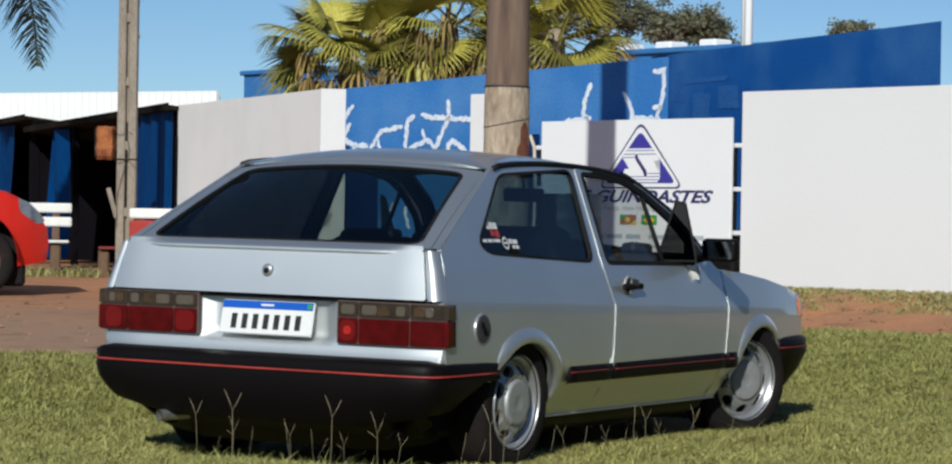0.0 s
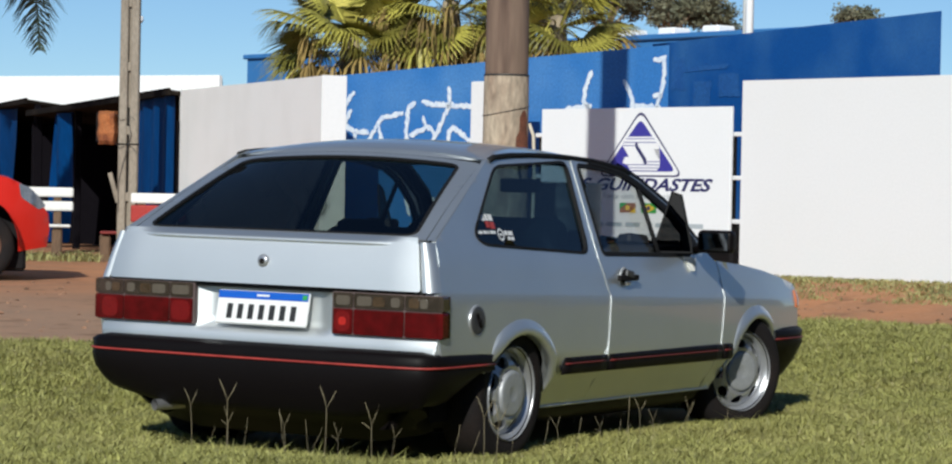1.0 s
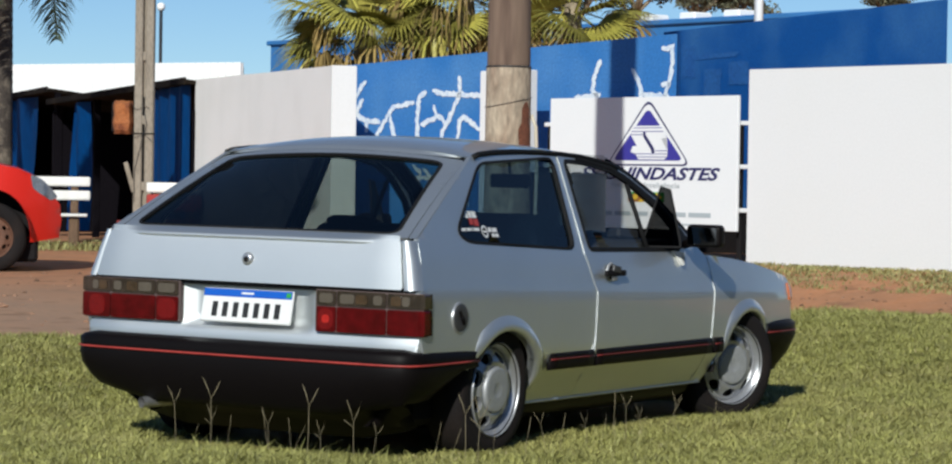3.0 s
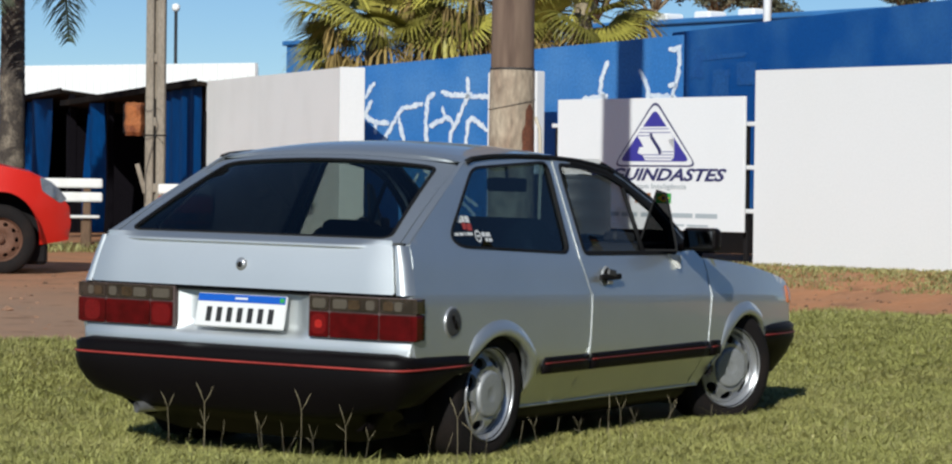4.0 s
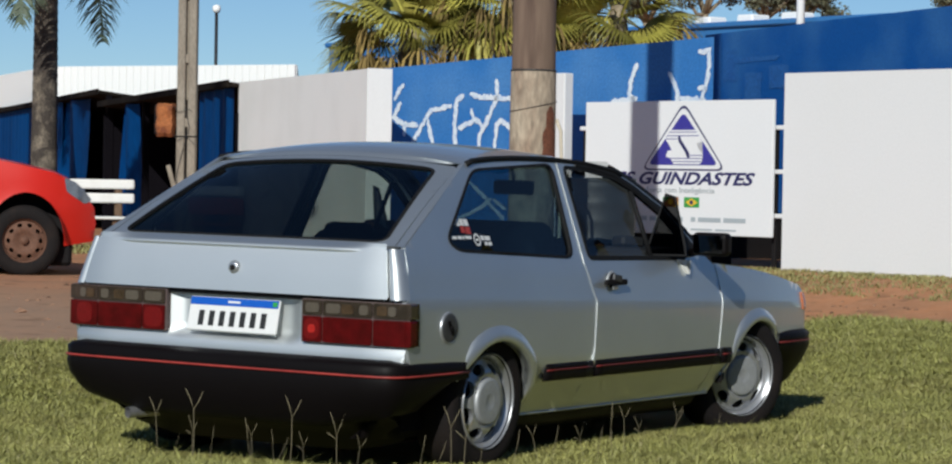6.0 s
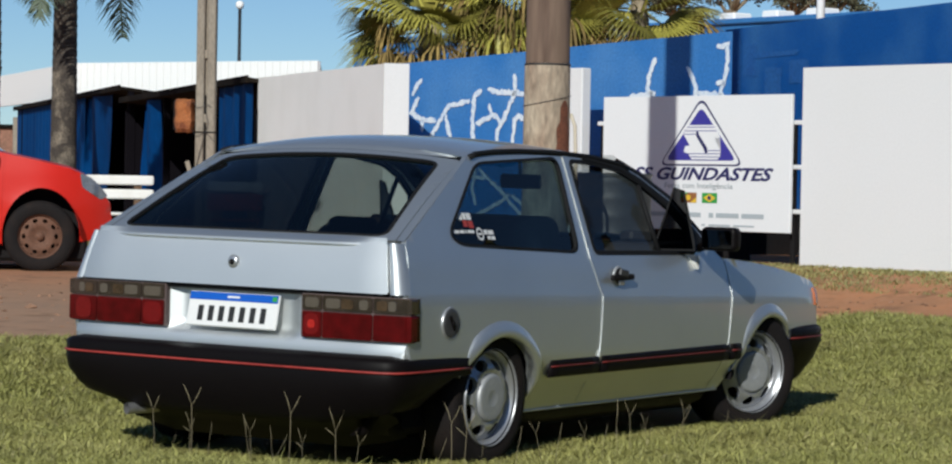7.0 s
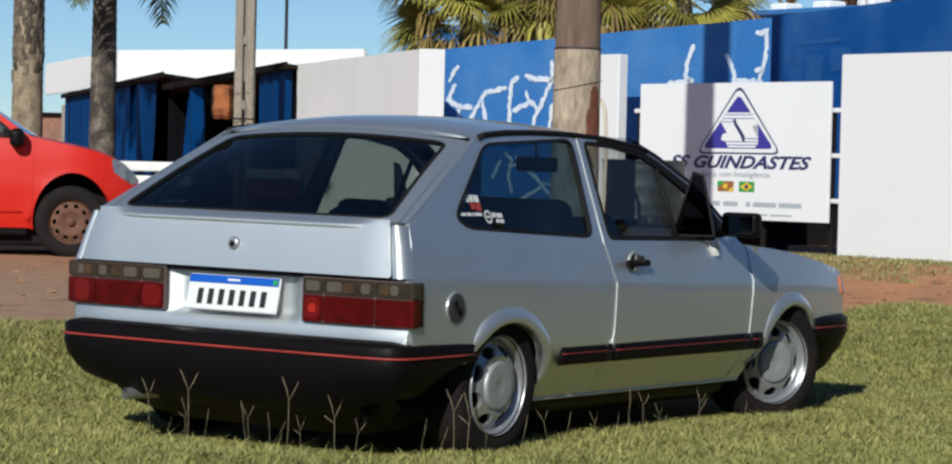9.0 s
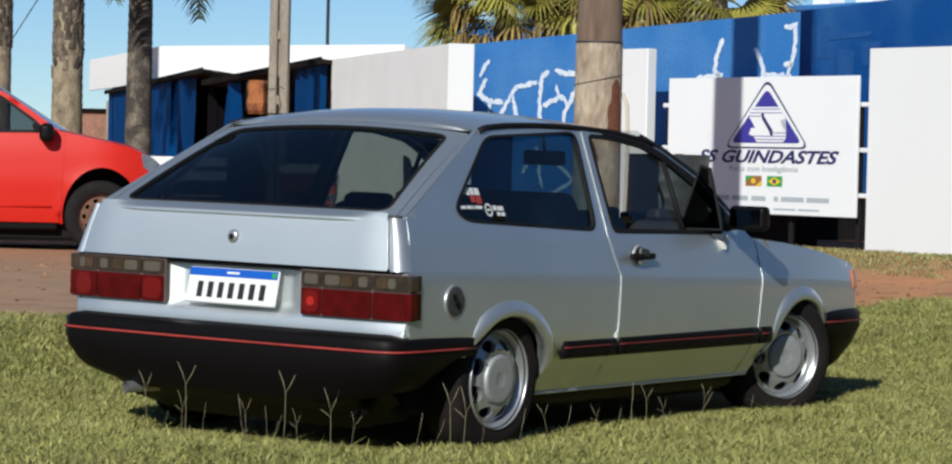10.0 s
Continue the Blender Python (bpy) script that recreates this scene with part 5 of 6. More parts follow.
def build_shed(l0, l1, top, label, panels, draped):
    """An open-fronted lean-to: its shaded inside painted near black, blue sheet panels hung in its front."""
    m = frame_at(shed_point(l1), -SHED)
    length = l1 - l0
    s = thing("shed", label, "shed", m)
    part("roof", box_bm((length, 2.6, 0.05), (length / 2, 1.25, top - 0.045 - 0.16), 0.006, Euler((radians(-7), 0, 0)).to_matrix()), M_ROOFEDGE, s)
    part("fascia_board", box_bm((length, 0.03, 0.085), (length / 2, -0.055, top - 0.043), 0.006), M_ROOFEDGE, s)
    part("back_wall", box_bm((length, 0.08, 2.2), (length / 2, 2.45, top - 1.47), 0.004), M_SHADE_IN, s)
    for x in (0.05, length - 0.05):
        part("side_wall", box_bm((0.08, 2.35, 2.2), (x, 1.22, top - 1.47), 0.004), M_SHADE_IN, s)
    for a, b in panels:
        n = max(4, int((b - a) / 0.12))
        rows = []
        for i in range(n + 1):
            x = length - (a - l0 + (b - a) * i / n)
            rows.append([Vector((x, 0.03 + 0.022 * math.sin(i * 1.3), z)) for z in (0.22, 1.0, 1.6, top - 0.08)])
        part("panel", loft(rows), M_TARP, s, "blue sheet cladding")
    for a, b in draped:
        n = max(6, int((b - a) / 0.15))
        rows = []
        for i in range(n + 1):
            f = i / n
            rows.append([Vector((length - (a - l0 + (b - a) * f + (1 - f) * (b - a) * 0.72 * k ** 1.1), 0.05 + 0.07 * math.sin(f * 9 + 2 * k) + 0.12 * k * (1 - f), top - 0.1 - (top - 0.45) * k)) for k in (0, 0.25, 0.5, 0.75, 1.0)])
        part("hanging_sheet", loft(rows), M_TARP, s, "draped blue tarpaulin")
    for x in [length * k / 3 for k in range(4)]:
        part("post", box_bm((0.09, 0.09, top - 0.3), (min(max(x, 0.06), length - 0.06), 0.12, (top + 0.3) / 2 - 0.05), 0.006), M_SHADE_IN, s)
    return s


build_shed(0.0, 10.3, 2.25, "blue sheet-clad lean-to with a dark open front", ((0.10, 2.25),), ((7.0, 8.5),))
build_shed(10.32, 26.0, 2.44, "long blue lean-to hung with tarpaulins", ((15.0, 17.9), (17.95, 25.9)), ((11.9, 15.1),))


def build_fascia_hall():
    """A hall with a deep white sheet-metal fascia, its corner towards the lot."""
    h = thing("warehouse", "flat-roofed hall with a deep white metal fascia", "building")
    c, r, l = Vector((28.3, 25.96, 0)), Vector((28.32, 20.55, 0)), Vector((33.4, 32.45, 0))
    top, low = 3.10, 2.46
    bm = bmesh.new()
    back = Vector((7, 5.0, 0))
    inner = c + (l - c) * 0.70
    ring = [r, c, inner, inner + back, r + back]
    a = [bm.verts.new((p.x, p.y, 0.2)) for p in ring]
    b = [bm.verts.new((p.x, p.y, top - 0.08)) for p in ring]
    bm.faces.new(b)
    for i in range(5):
        bm.faces.new((a[i], a[(i + 1) % 5], b[(i + 1) % 5], b[i]))
    bmesh.ops.recalc_face_normals(bm, faces=bm.faces)
    # the shade below the fascia is put into the body's colour
    part("body", bm, M_SHADE_IN, h)
    for p, q in ((c, r), (l, c)):
        n = int((q - p).length / 0.155)
        m = frame_at((p.x, p.y), q - p)
        w = (q - p).length / n
        me = None
        for i in range(n):
            if me is None:
                o = part("fascia_panel", box_bm((w - 0.008, 0.05, top - low), (w / 2, 0, 0), 0.006), M_SHEET_WHITE, h)
                me = o.data
            else:
                o = part("fascia_panel", me, None, h)
            o.matrix_basis = m @ pose(w * i, -0.07, (top + low) / 2)
        part("fascia_lining", box_bm(((q - p).length, 0.03, top - low - 0.02), ((q - p).length / 2, -0.025, (top + low) / 2), 0.0), M_SHEET_WHITE, h).matrix_basis = m
    return h


build_fascia_hall()


def build_blue_hall():
    h = thing("warehouse", "large pale blue clad hall behind the palms", "building")
    p, q = Vector((38.96, 27.4, 0)), Vector((32.6, 10.9, 0))
    m = frame_at((p.x, p.y), q - p)
    L = (q - p).length
    b = part("wall", box_bm((L, 1.6, 4.0), (L / 2, 0.8, 2.1), 0.03), M_BLUE_PALE, h)
    b.matrix_basis = m
    part("parapet", box_bm((L + 0.1, 0.25, 0.10), (L / 2, 0.05, 4.06), 0.02), M_BLUE_PALE, h).matrix_basis = m
    for f in (0.655, 0.72, 0.785):
        v = part("roof_vent", box_bm((0.42, 0.45, 0.16), (L * f, 0.7, 4.19), 0.03), M_SHEET_WHITE, h, "white roof vent")
        v.matrix_basis = m
    return h


build_blue_hall()
far_house = thing("house", "small far brick outbuilding with a white post", "building", frame_at((50.0, 48.2), (0.56, -0.83)))
part("wall", box_bm((1.3, 3, 2.2), (0.4, 1.5, 1.3), 0.02), mat("far_brick", (0.30, 0.15, 0.10), 0.9, var=0.3, scale=3, fine=12, second=(0.14, 0.09, 0.06), second_amount=0.8), far_house)
part("low_wall", box_bm((1.3, 2.4, 1.75), (-0.9, 1.5, 1.0), 0.02, Euler((0, radians(2), 0)).to_matrix()), bpy.data.materials["far_brick"], far_house, "lower broken brick wall")
part("roof", box_bm((1.5, 3.2, 0.12), (0.4, 1.5, 2.42), 0.02), M_ROOFEDGE, far_house)
simple_pole("fence_post", 37.2, 35.45, 0.10, 0.10, 0.2, 2.35, M_CONCRETE_GREY, "pale concrete fence post by the sheds")


# ---------------------------------------------------------------- benches, drum
M_RED_BOARD = mat("bright_red_board", (0.34, 0.02, 0.014), 0.6, var=0.2, scale=6)
M_RED_PLANK = mat("worn_red_plank", (0.22, 0.03, 0.025), 0.7, var=0.2, scale=6)


def build_bench(p, along, length, label, seat, backs, red=False):
    """A plank bench: seat height, then (height, red or white) for each plank of its back."""
    z = bank(*p)
    b = thing("bench", label, "bench", frame_at(p, along, z))
    for h, worn in backs:
        part("back_slat", box_bm((length, 0.03, 0.19 if worn else 0.11), (length / 2, 0.10, h), 0.02, None, 2), M_RED_BOARD if worn else M_WHITE_SLAT, b)
    for y in (-0.02, -0.17, -0.32):
        part("seat_slat", box_bm((length * 0.96, 0.12, 0.03), (length / 2, y, seat), 0.01), M_RED_PLANK if red else M_WHITE_SLAT, b)
    for x in (min(0.18, length * 0.2), length - min(0.18, length * 0.2)):
        part("leg", box_bm((0.12, 0.36, seat), (x, -0.14, seat / 2 - 0.02), 0.02), M_WOOD_OLD, b)
        if backs:
            part("back_post", box_bm((0.09, 0.06, backs[0][0] + 0.05), (x, 0.145, backs[0][0] / 2), 0.01), M_WOOD_OLD, b)
    return b


build_bench((14.28, 14.48), (0.62, -0.78), 1.42, "white slatted bench on dark timber legs", 0.385, ((0.77, False), (0.61, False)))
build_bench((14.12, 11.76), (0.62, -0.78), 0.60, "short bench with a white back slat above a red board", 0.36, ((0.72, False), (0.55, True)), True)
build_bench((15.02, 12.88), (0.62, -0.78), 0.33, "low worn red plank stool on timber legs", 0.33, (), True)


def build_drum():
    x, y = 7.445, 2.937
    z = bank(x, y) - 0.01
    d = thing("drum", "dark grey ribbed steel drum behind the pole", "drum", pose(x, y, z) @ Matrix.Diagonal((1, 1, (1.205 - z) / 0.745, 1)))
    prof = [(0.0, 0.0), (0.285, 0.0), (0.29, 0.02)]
    for k in range(7):
        h = 0.05 + 0.1 * k
        prof += [(0.28, h), (0.28, h + 0.035), (0.284, h + 0.05), (0.28, h + 0.065)]
    prof += [(0.28, 0.72), (0.29, 0.735), (0.284, 0.745), (0.276, 0.73), (0.0, 0.73)]
    part("shell", lathe(prof, 40), mat("drum_grey", (0.042, 0.05, 0.054), 0.5, metal=0.2, var=0.2, scale=5, second=(0.075, 0.082, 0.084), second_amount=0.5), d)
    part("bung", lathe([(0.0, 0.75), (0.03, 0.75), (0.032, 0.73)], 14), M_DARK, d).location = (0.15, 0.0, 0)
    return d


build_drum()


# ---------------------------------------------------------------- the red hatchback
M_RED = mat("red_car_paint", (0.58, 0.016, 0.008), 0.45, spec=0.3, var=0.05, scale=1.5, fine=300, bump=0.02, bump_dist=0.0005, second=(0.56, 0.03, 0.02), second_amount=0.4, coat=0.1)
M_STEEL_WHEEL = mat("rusty_steel_wheel", (0.14, 0.065, 0.038), 0.8, var=0.25, scale=12, fine=80, bump=0.3, second=(0.09, 0.045, 0.03), second_amount=0.7)


def build_red_car():
    hub = Vector((8.60, 9.23, 0))
    gz = bank(hub.x, hub.y) + 0.018
    c = thing("car", "bright red small hatchback with rusty steel wheels", "car", frame_at(hub, (0.67, -0.743), gz) @ Matrix.Scale(1.03, 4))
    R = 0.272
    roofz = lambda x: lerp_table(x, (-3.05, -2.9, -2.4, -1.6, -1.15, -0.95), (1.18, 1.28, 1.41, 1.445, 1.42, 1.36))  # noqa: E731

    def hw(x, z):
        w = lerp_table(z, (0.15, 0.3, 0.55, 0.8, 0.93, 1.40), (0.765, 0.80, 0.82, 0.80, 0.775, 0.60))
        if x > -0.1:
            w -= 0.30 * max(0.0, (x + 0.1) / 0.72) ** 2.6
        if x < -2.6:
            w -= 0.12 * ((-2.6 - x) / 0.5) ** 2
        rho = math.hypot(x / 0.33, (z - R) / 0.38)
        rho2 = math.hypot((x + 2.37) / 0.33, (z - R) / 0.38)
        for r in (rho, rho2):
            w += 0.006 * (1 - step01(1.0, 1.15, r)) * step01(0.9, 0.98, r)
        return w

    def sf(sgn, proud=0.0):
        return lambda x, z, off: Vector((x, 0.82 + sgn * (hw(x, z) + proud - off), z))

    body = [(0.40, 0.24), (0.58, 0.27), (0.60, 0.42), (0.585, 0.55), (0.53, 0.63), (0.42, 0.75), (0.36, 0.792), (0.24, 0.848), (-0.02, 0.905), (-0.35, 0.972), (-0.42, 1.0)]
    wing = body + [(-0.31, 0.95), (-0.33, 0.60), (-0.335, 0.33), (-0.36, 0.215)] + ellipse_arc(0.008, R, 0.322, 0.405, 190, -6, 24)
    door = [(-0.34, 0.215), (-0.32, 0.33), (-0.315, 0.60), (-0.30, 0.95), (-0.39, 1.002), (-0.57, 1.13), (-0.77, 1.26), (-0.94, 1.345), (-1.2, 1.405), (-1.42, 1.42), (-1.45, 0.9), (-1.48, 0.215)]
    rearq = [(-1.49, 0.215), (-1.46, 0.9), (-1.43, 1.42), (-1.9, 1.43), (-2.4, 1.40), (-2.75, 1.28), (-3.0, 0.98), (-3.06, 0.85), (-3.05, 0.4), (-2.95, 0.28), (-2.72, 0.27)] + ellipse_arc(-2.37, R, 0.335, 0.405, 0, 188, 20)
    win = soften([(-0.46, 0.965), (-0.56, 1.06), (-0.81, 1.235), (-0.96, 1.31), (-1.2, 1.365), (-1.38, 1.38), (-1.40, 0.945)], 0.03)
    qwin = soften([(-1.52, 0.945), (-1.50, 1.38), (-1.9, 1.385), (-2.3, 1.35), (-2.55, 1.22), (-2.62, 1.0)], 0.04)
    for sgn in (-1, 1):
        part("front_wing", sheet(wing, [], sf(sgn), 0.05, 0.02), M_RED, c)
        d = part("door", sheet(door, [win], sf(sgn, 0.004), 0.06, 0.02), M_RED, c)
        part("quarter_panel", sheet(rearq, [qwin], sf(sgn), 0.06, 0.02), M_RED, c)
        part("door_window", sheet(win, [], sf(sgn, -0.01), 0.12, 0.002, False), M_GLASS_CABIN, d)
        part("window_seal", sheet(grow(win, 0.008), [grow(win, -0.015)], sf(sgn, 0.007), 0.08, 0.015), M_RUBBER, d)
        part("quarter_window", sheet(qwin, [], sf(sgn, -0.01), 0.12, 0.002, False), M_GLASS_SIDE, c)
        dm = part("door_mirror", box_bm((0.12, 0.18, 0.16), (-0.45, 0.82 + sgn * 0.875, 0.955), 0.05, None, 3), M_PLASTIC, c, "black door mirror")
        part("mirror_sail", sheet([(-0.40, 0.955), (-0.56, 0.955), (-0.575, 1.04)], [], sf(sgn, 0.012), 0.06, 0.02), M_PLASTIC, dm)
        part("headlamp", sheet(soften([(0.50, 0.585), (0.566, 0.615), (0.50, 0.70), (0.42, 0.772), (0.325, 0.808), (0.345, 0.69)], 0.02, 2), [], sf(sgn, 0.006), 0.04, 0.03), M_LAMP_CLEAR, c, "clear swept-back headlamp")
        part("sill", box_bm((1.7, 0.10, 0.07), (-1.2, 0.82 + sgn * 0.73, 0.185), 0.015), M_PLASTIC, c)
        part("bump_strip", tube([sf(sgn, 0.004)(x, 0.345, 0) for x in (-0.40, -0.9, -1.4)], 0.010, 6), M_RED, d)
        for cx in (0.0, -2.37):
            part("wheel_well", loft([[Vector((cx + 0.338 * math.cos(a), 0.82 + sgn * y, R + 0.408 * math.sin(a))) for y in (0.815, 0.68, 0.5)] for a in [math.pi * i / 14 for i in range(15)]]), M_DARK, c)
            part("well_liner", box_bm((0.70, 0.02, 0.50), (cx, 0.82 + sgn * 0.52, R + 0.16), 0.004), M_DARK, c)
            w = new("wheel")
            w.parent = c
            w.matrix_basis = pose(cx, 0.82 + sgn * 0.72, R, 0, 0, 180 * (sgn > 0)) @ Matrix.Diagonal((1.1, 1.0, 1.1, 1.0))
            part("tyre", lathe([(0.168, -0.075), (0.18, -0.083), (0.22, -0.088), (0.25, -0.08), (0.268, -0.06), (0.272, -0.03), (0.272, 0.03), (0.268, 0.06), (0.25, 0.08), (0.18, 0.083), (0.168, 0.075)], 48, "y"), M_TYRE, w)
            part("rim_barrel", lathe([(0.168, -0.078), (0.165, -0.07), (0.155, -0.06), (0.148, 0.0), (0.15, 0.07)], 40, "y"), M_STEEL_WHEEL, w)
            holes = []
            for k in range(10):
                a = 2 * math.pi * k / 10
                cc, tt = Vector((math.cos(a), math.sin(a))) * 0.122, Vector((-math.sin(a), math.cos(a)))
                rr = Vector((math.cos(a), math.sin(a)))
                holes.append([tuple(cc + tt * 0.020 * math.cos(b) + rr * 0.015 * math.sin(b)) for b in [2 * math.pi * i / 8 for i in range(8)]])
            part("wheel_disc", sheet([(0.152 * math.cos(a), 0.152 * math.sin(a)) for a in [2 * math.pi * i / 36 for i in range(36)]], holes,
                                     lambda u, v, off: Vector((u, -0.05 - 0.025 * step01(0.15, 0.10, math.hypot(u, v)) + 0.03 * step01(0.08, 0.05, math.hypot(u, v)) + off, v)), 0.025, 0.01), M_STEEL_WHEEL, w)
            part("hub", lathe([(0.0, -0.075), (0.03, -0.072), (0.034, -0.045)], 16, "y"), M_STEEL_WHEEL, w)
    prof = [(x, z) for x, z in body[1:]]
    part("nose", loft([[Vector((x, 0.82 + t * hw(x, z), z + 0.02 * (1 - t * t) * (z > 0.5))) for t in [-1 + 2 * k / 10 for k in range(11)]] for x, z in prof]), M_RED, c)
    part("windscreen", loft([[Vector((-0.36 - 0.62 * v + 0.06 * (1 - t * t), 0.82 + t * (0.72 - 0.12 * v), 0.985 + 0.385 * v)) for t in [-1 + 2 * k / 8 for k in range(9)]] for v in [i / 5 for i in range(6)]]), M_GLASS_CABIN, c)
    part("roof", loft([[Vector((x, 0.82 + t * hw(x, roofz(x)), roofz(x) + 0.035 * (1 - t * t))) for t in [-1 + 2 * k / 10 for k in range(11)]] for x in [-0.96 - 1.98 * i / 14 for i in range(15)]]), M_RED, c)
    part("tail", loft([[Vector((x, 0.82 + t * hw(x, z), z)) for t in [-1 + 2 * k / 8 for k in range(9)]] for x, z in ((-2.94, 1.2), (-3.02, 0.95), (-3.06, 0.8), (-3.05, 0.4), (-2.95, 0.28))]), M_RED, c)
    part("underbody", box_bm((3.3, 1.36, 0.24), (-1.25, 0.82, 0.18), 0.03), M_DARK, c)
    part("cabin", box_bm((1.9, 1.3, 0.3), (-1.6, 0.82, 0.62), 0.05), M_TRIM, c)
    for y in (0.47, 1.17):
        part("seat", box_bm((0.16, 0.46, 0.62), (-1.45, y, 0.90), 0.06, Euler((0, radians(-16), 0)).to_matrix(), 3), M_SEAT, c)
    part("dashboard", box_bm((0.45, 1.3, 0.25), (-0.55, 0.82, 0.82), 0.06, None, 2), M_TRIM, c)
    return c


M_GLASS_CABIN = glass("grey_window_glass", (0.40, 0.42, 0.42), 0.9)
M_LAMP_CLEAR = mat("headlamp_plastic", (0.17, 0.20, 0.24), 0.12, metal=0.3, var=0.2, scale=14, fine=60, coat=0.8)
build_red_car()


# ---------------------------------------------------------------- palms and trees
M_TRUNK = mat("palm_trunk_bark", (0.31, 0.25, 0.165), 0.95, var=0.25, scale=6, fine=40, bump=0.8, bump_dist=0.01, second=(0.08, 0.055, 0.04), second_amount=0.9, stretch=(1, 1, 0.6))
M_TRUNK_DARK = mat("dark_palm_bark", (0.055, 0.044, 0.036), 0.95, var=0.35, scale=5.0, fine=40, bump=0.8, bump_dist=0.01, second=(0.26, 0.215, 0.16), second_amount=0.95)
M_BOOT = mat("old_leaf_base", (0.085, 0.067, 0.05), 0.95, var=0.3, scale=7, fine=40, bump=0.6, bump_dist=0.008, second=(0.20, 0.155, 0.11), second_amount=0.8)
random_tint(M_BOOT, 0.55, True)
M_FAN = mat("fan_palm_leaf", (0.29, 0.265, 0.05), 0.45, var=0.25, scale=2, fine=30, second=(0.42, 0.35, 0.09), second_amount=0.6)
random_tint(M_FAN, 0.6)
M_FAN_DRY = mat("dry_fan_palm_leaf", (0.26, 0.18, 0.055), 0.8, var=0.3, scale=2, fine=30, second=(0.42, 0.28, 0.09), second_amount=0.6)
random_tint(M_FAN_DRY, 0.4)
M_FROND = mat("feather_palm_leaf", (0.075, 0.105, 0.06), 0.55, var=0.25, scale=2, fine=30, second=(0.13, 0.14, 0.07), second_amount=0.5)
M_LEAF = mat("tree_foliage", (0.12, 0.125, 0.075), 0.7, var=0.3, scale=0.6, fine=8, second=(0.17, 0.15, 0.09), second_amount=0.7)
random_tint(M_LEAF, 0.4, True)


def fan_leaf(seed, droop, radius=0.78, spread=225):
    """A fan leaf on the x-z plane: its stalk from the origin along x, its blades radiating from the stalk's end."""
    rng = random.Random(seed)
    verts, faces = [], []

    def strip(pts, widths, side):
        first = len(verts)
        for p, w in zip(pts, widths):
            verts.extend((p - side * w, p + Vector((0, 0, 0)) + side.cross(Vector((1, 0, 0))) * w * 0.25, p + side * w))
        for i in range(len(pts) - 1):
            a = first + 3 * i
            faces.extend(((a, a + 1, a + 4, a + 3), (a + 1, a + 2, a + 5, a + 4)))

    stalk = 0.75
    strip([Vector((stalk * k / 5, 0, -0.05 * (k / 5) ** 2)) for k in range(6)], [0.02, 0.018, 0.016, 0.014, 0.012, 0.012], Vector((0, 1, 0)))
    hub = Vector((stalk, 0, -0.05))
    n = 34
    for i in range(n):
        a = radians(-spread / 2 + spread * i / (n - 1))
        d = Vector((math.cos(a), math.sin(a), 0))
        s = Vector((-math.sin(a), math.cos(a), 0))
        r = radius * rng.uniform(0.9, 1.08) * (0.82 + 0.18 * math.cos(a / 1.4))
        pts, ws = [], []
        bend = droop * rng.uniform(0.8, 1.25)
        for k in range(6):
            f = k / 5
            pts.append(hub + d * (r * (f - 0.16 * bend * f ** 3)) + Vector((0, 0, 0.05 * math.sin(2.2 * f) - bend * 0.62 * r * max(0, f - 0.38) ** 1.6)))
            ws.append((0.006, 0.022, 0.027, 0.020, 0.010, 0.0015)[k] * radius / 0.78)
        strip(pts, ws, s)
    return mesh_from(verts, faces, "fan", False)


def hanging_leaf(seed, length=0.62):
    """An old leaf: its stalk arches out along x, and its fingers hang straight down from the end."""
    rng = random.Random(seed)
    verts, faces = [], []

    def strip(pts, widths, side):
        first = len(verts)
        for p, w in zip(pts, widths):
            verts.extend((p - side * w, p + side * w))
        faces.extend((first + 2 * i, first + 2 * i + 1, first + 2 * i + 3, first + 2 * i + 2) for i in range(len(pts) - 1))

    stalk = [Vector((0.70 * f, 0, 0.10 * math.sin(math.pi * f) - 0.12 * f * f)) for f in (0, 0.25, 0.5, 0.75, 1.0)]
    strip(stalk, [0.018, 0.016, 0.014, 0.012, 0.010], Vector((0, 1, 0)))
    for k in range(20):
        a = radians(-110 + 220 * k / 19 + rng.uniform(-8, 8))
        out = Vector((math.cos(a), math.sin(a), 0))
        reach, drop = rng.uniform(0.06, 0.38), length * rng.uniform(0.55, 1.2)
        pts = [stalk[-1] + out * reach * math.sin(1.57 * min(1.0, f * 1.5)) + Vector((0, 0, 0.05 * math.sin(3.1 * min(1.0, f * 2)) - drop * f ** 1.35)) for f in (0, 0.2, 0.4, 0.65, 0.85, 1.0)]
        strip(pts, [0.005, 0.012, 0.016, 0.014, 0.008, 0.002], Vector((-out.y, out.x, 0)) * 0.8 + Vector((rng.uniform(-0.5, 0.5), rng.uniform(-0.5, 0.5), 0)))
    return mesh_from(verts, faces, "old_leaf")


FAN_MESHES = [fan_leaf(1, 0.35), fan_leaf(2, 0.75), fan_leaf(3, 1.25, 0.74), fan_leaf(4, 0.55, 0.82)]
DRY_MESHES = [hanging_leaf(11), hanging_leaf(12, 0.72), hanging_leaf(13, 0.52)]
OLD_MESHES = [hanging_leaf(14, 0.66), hanging_leaf(15, 0.56)]
for me in OLD_MESHES:
    me.materials.append(M_FAN)
for me in FAN_MESHES:
    me.materials.append(M_FAN)
for me in DRY_MESHES:
    me.materials.append(M_FAN_DRY)


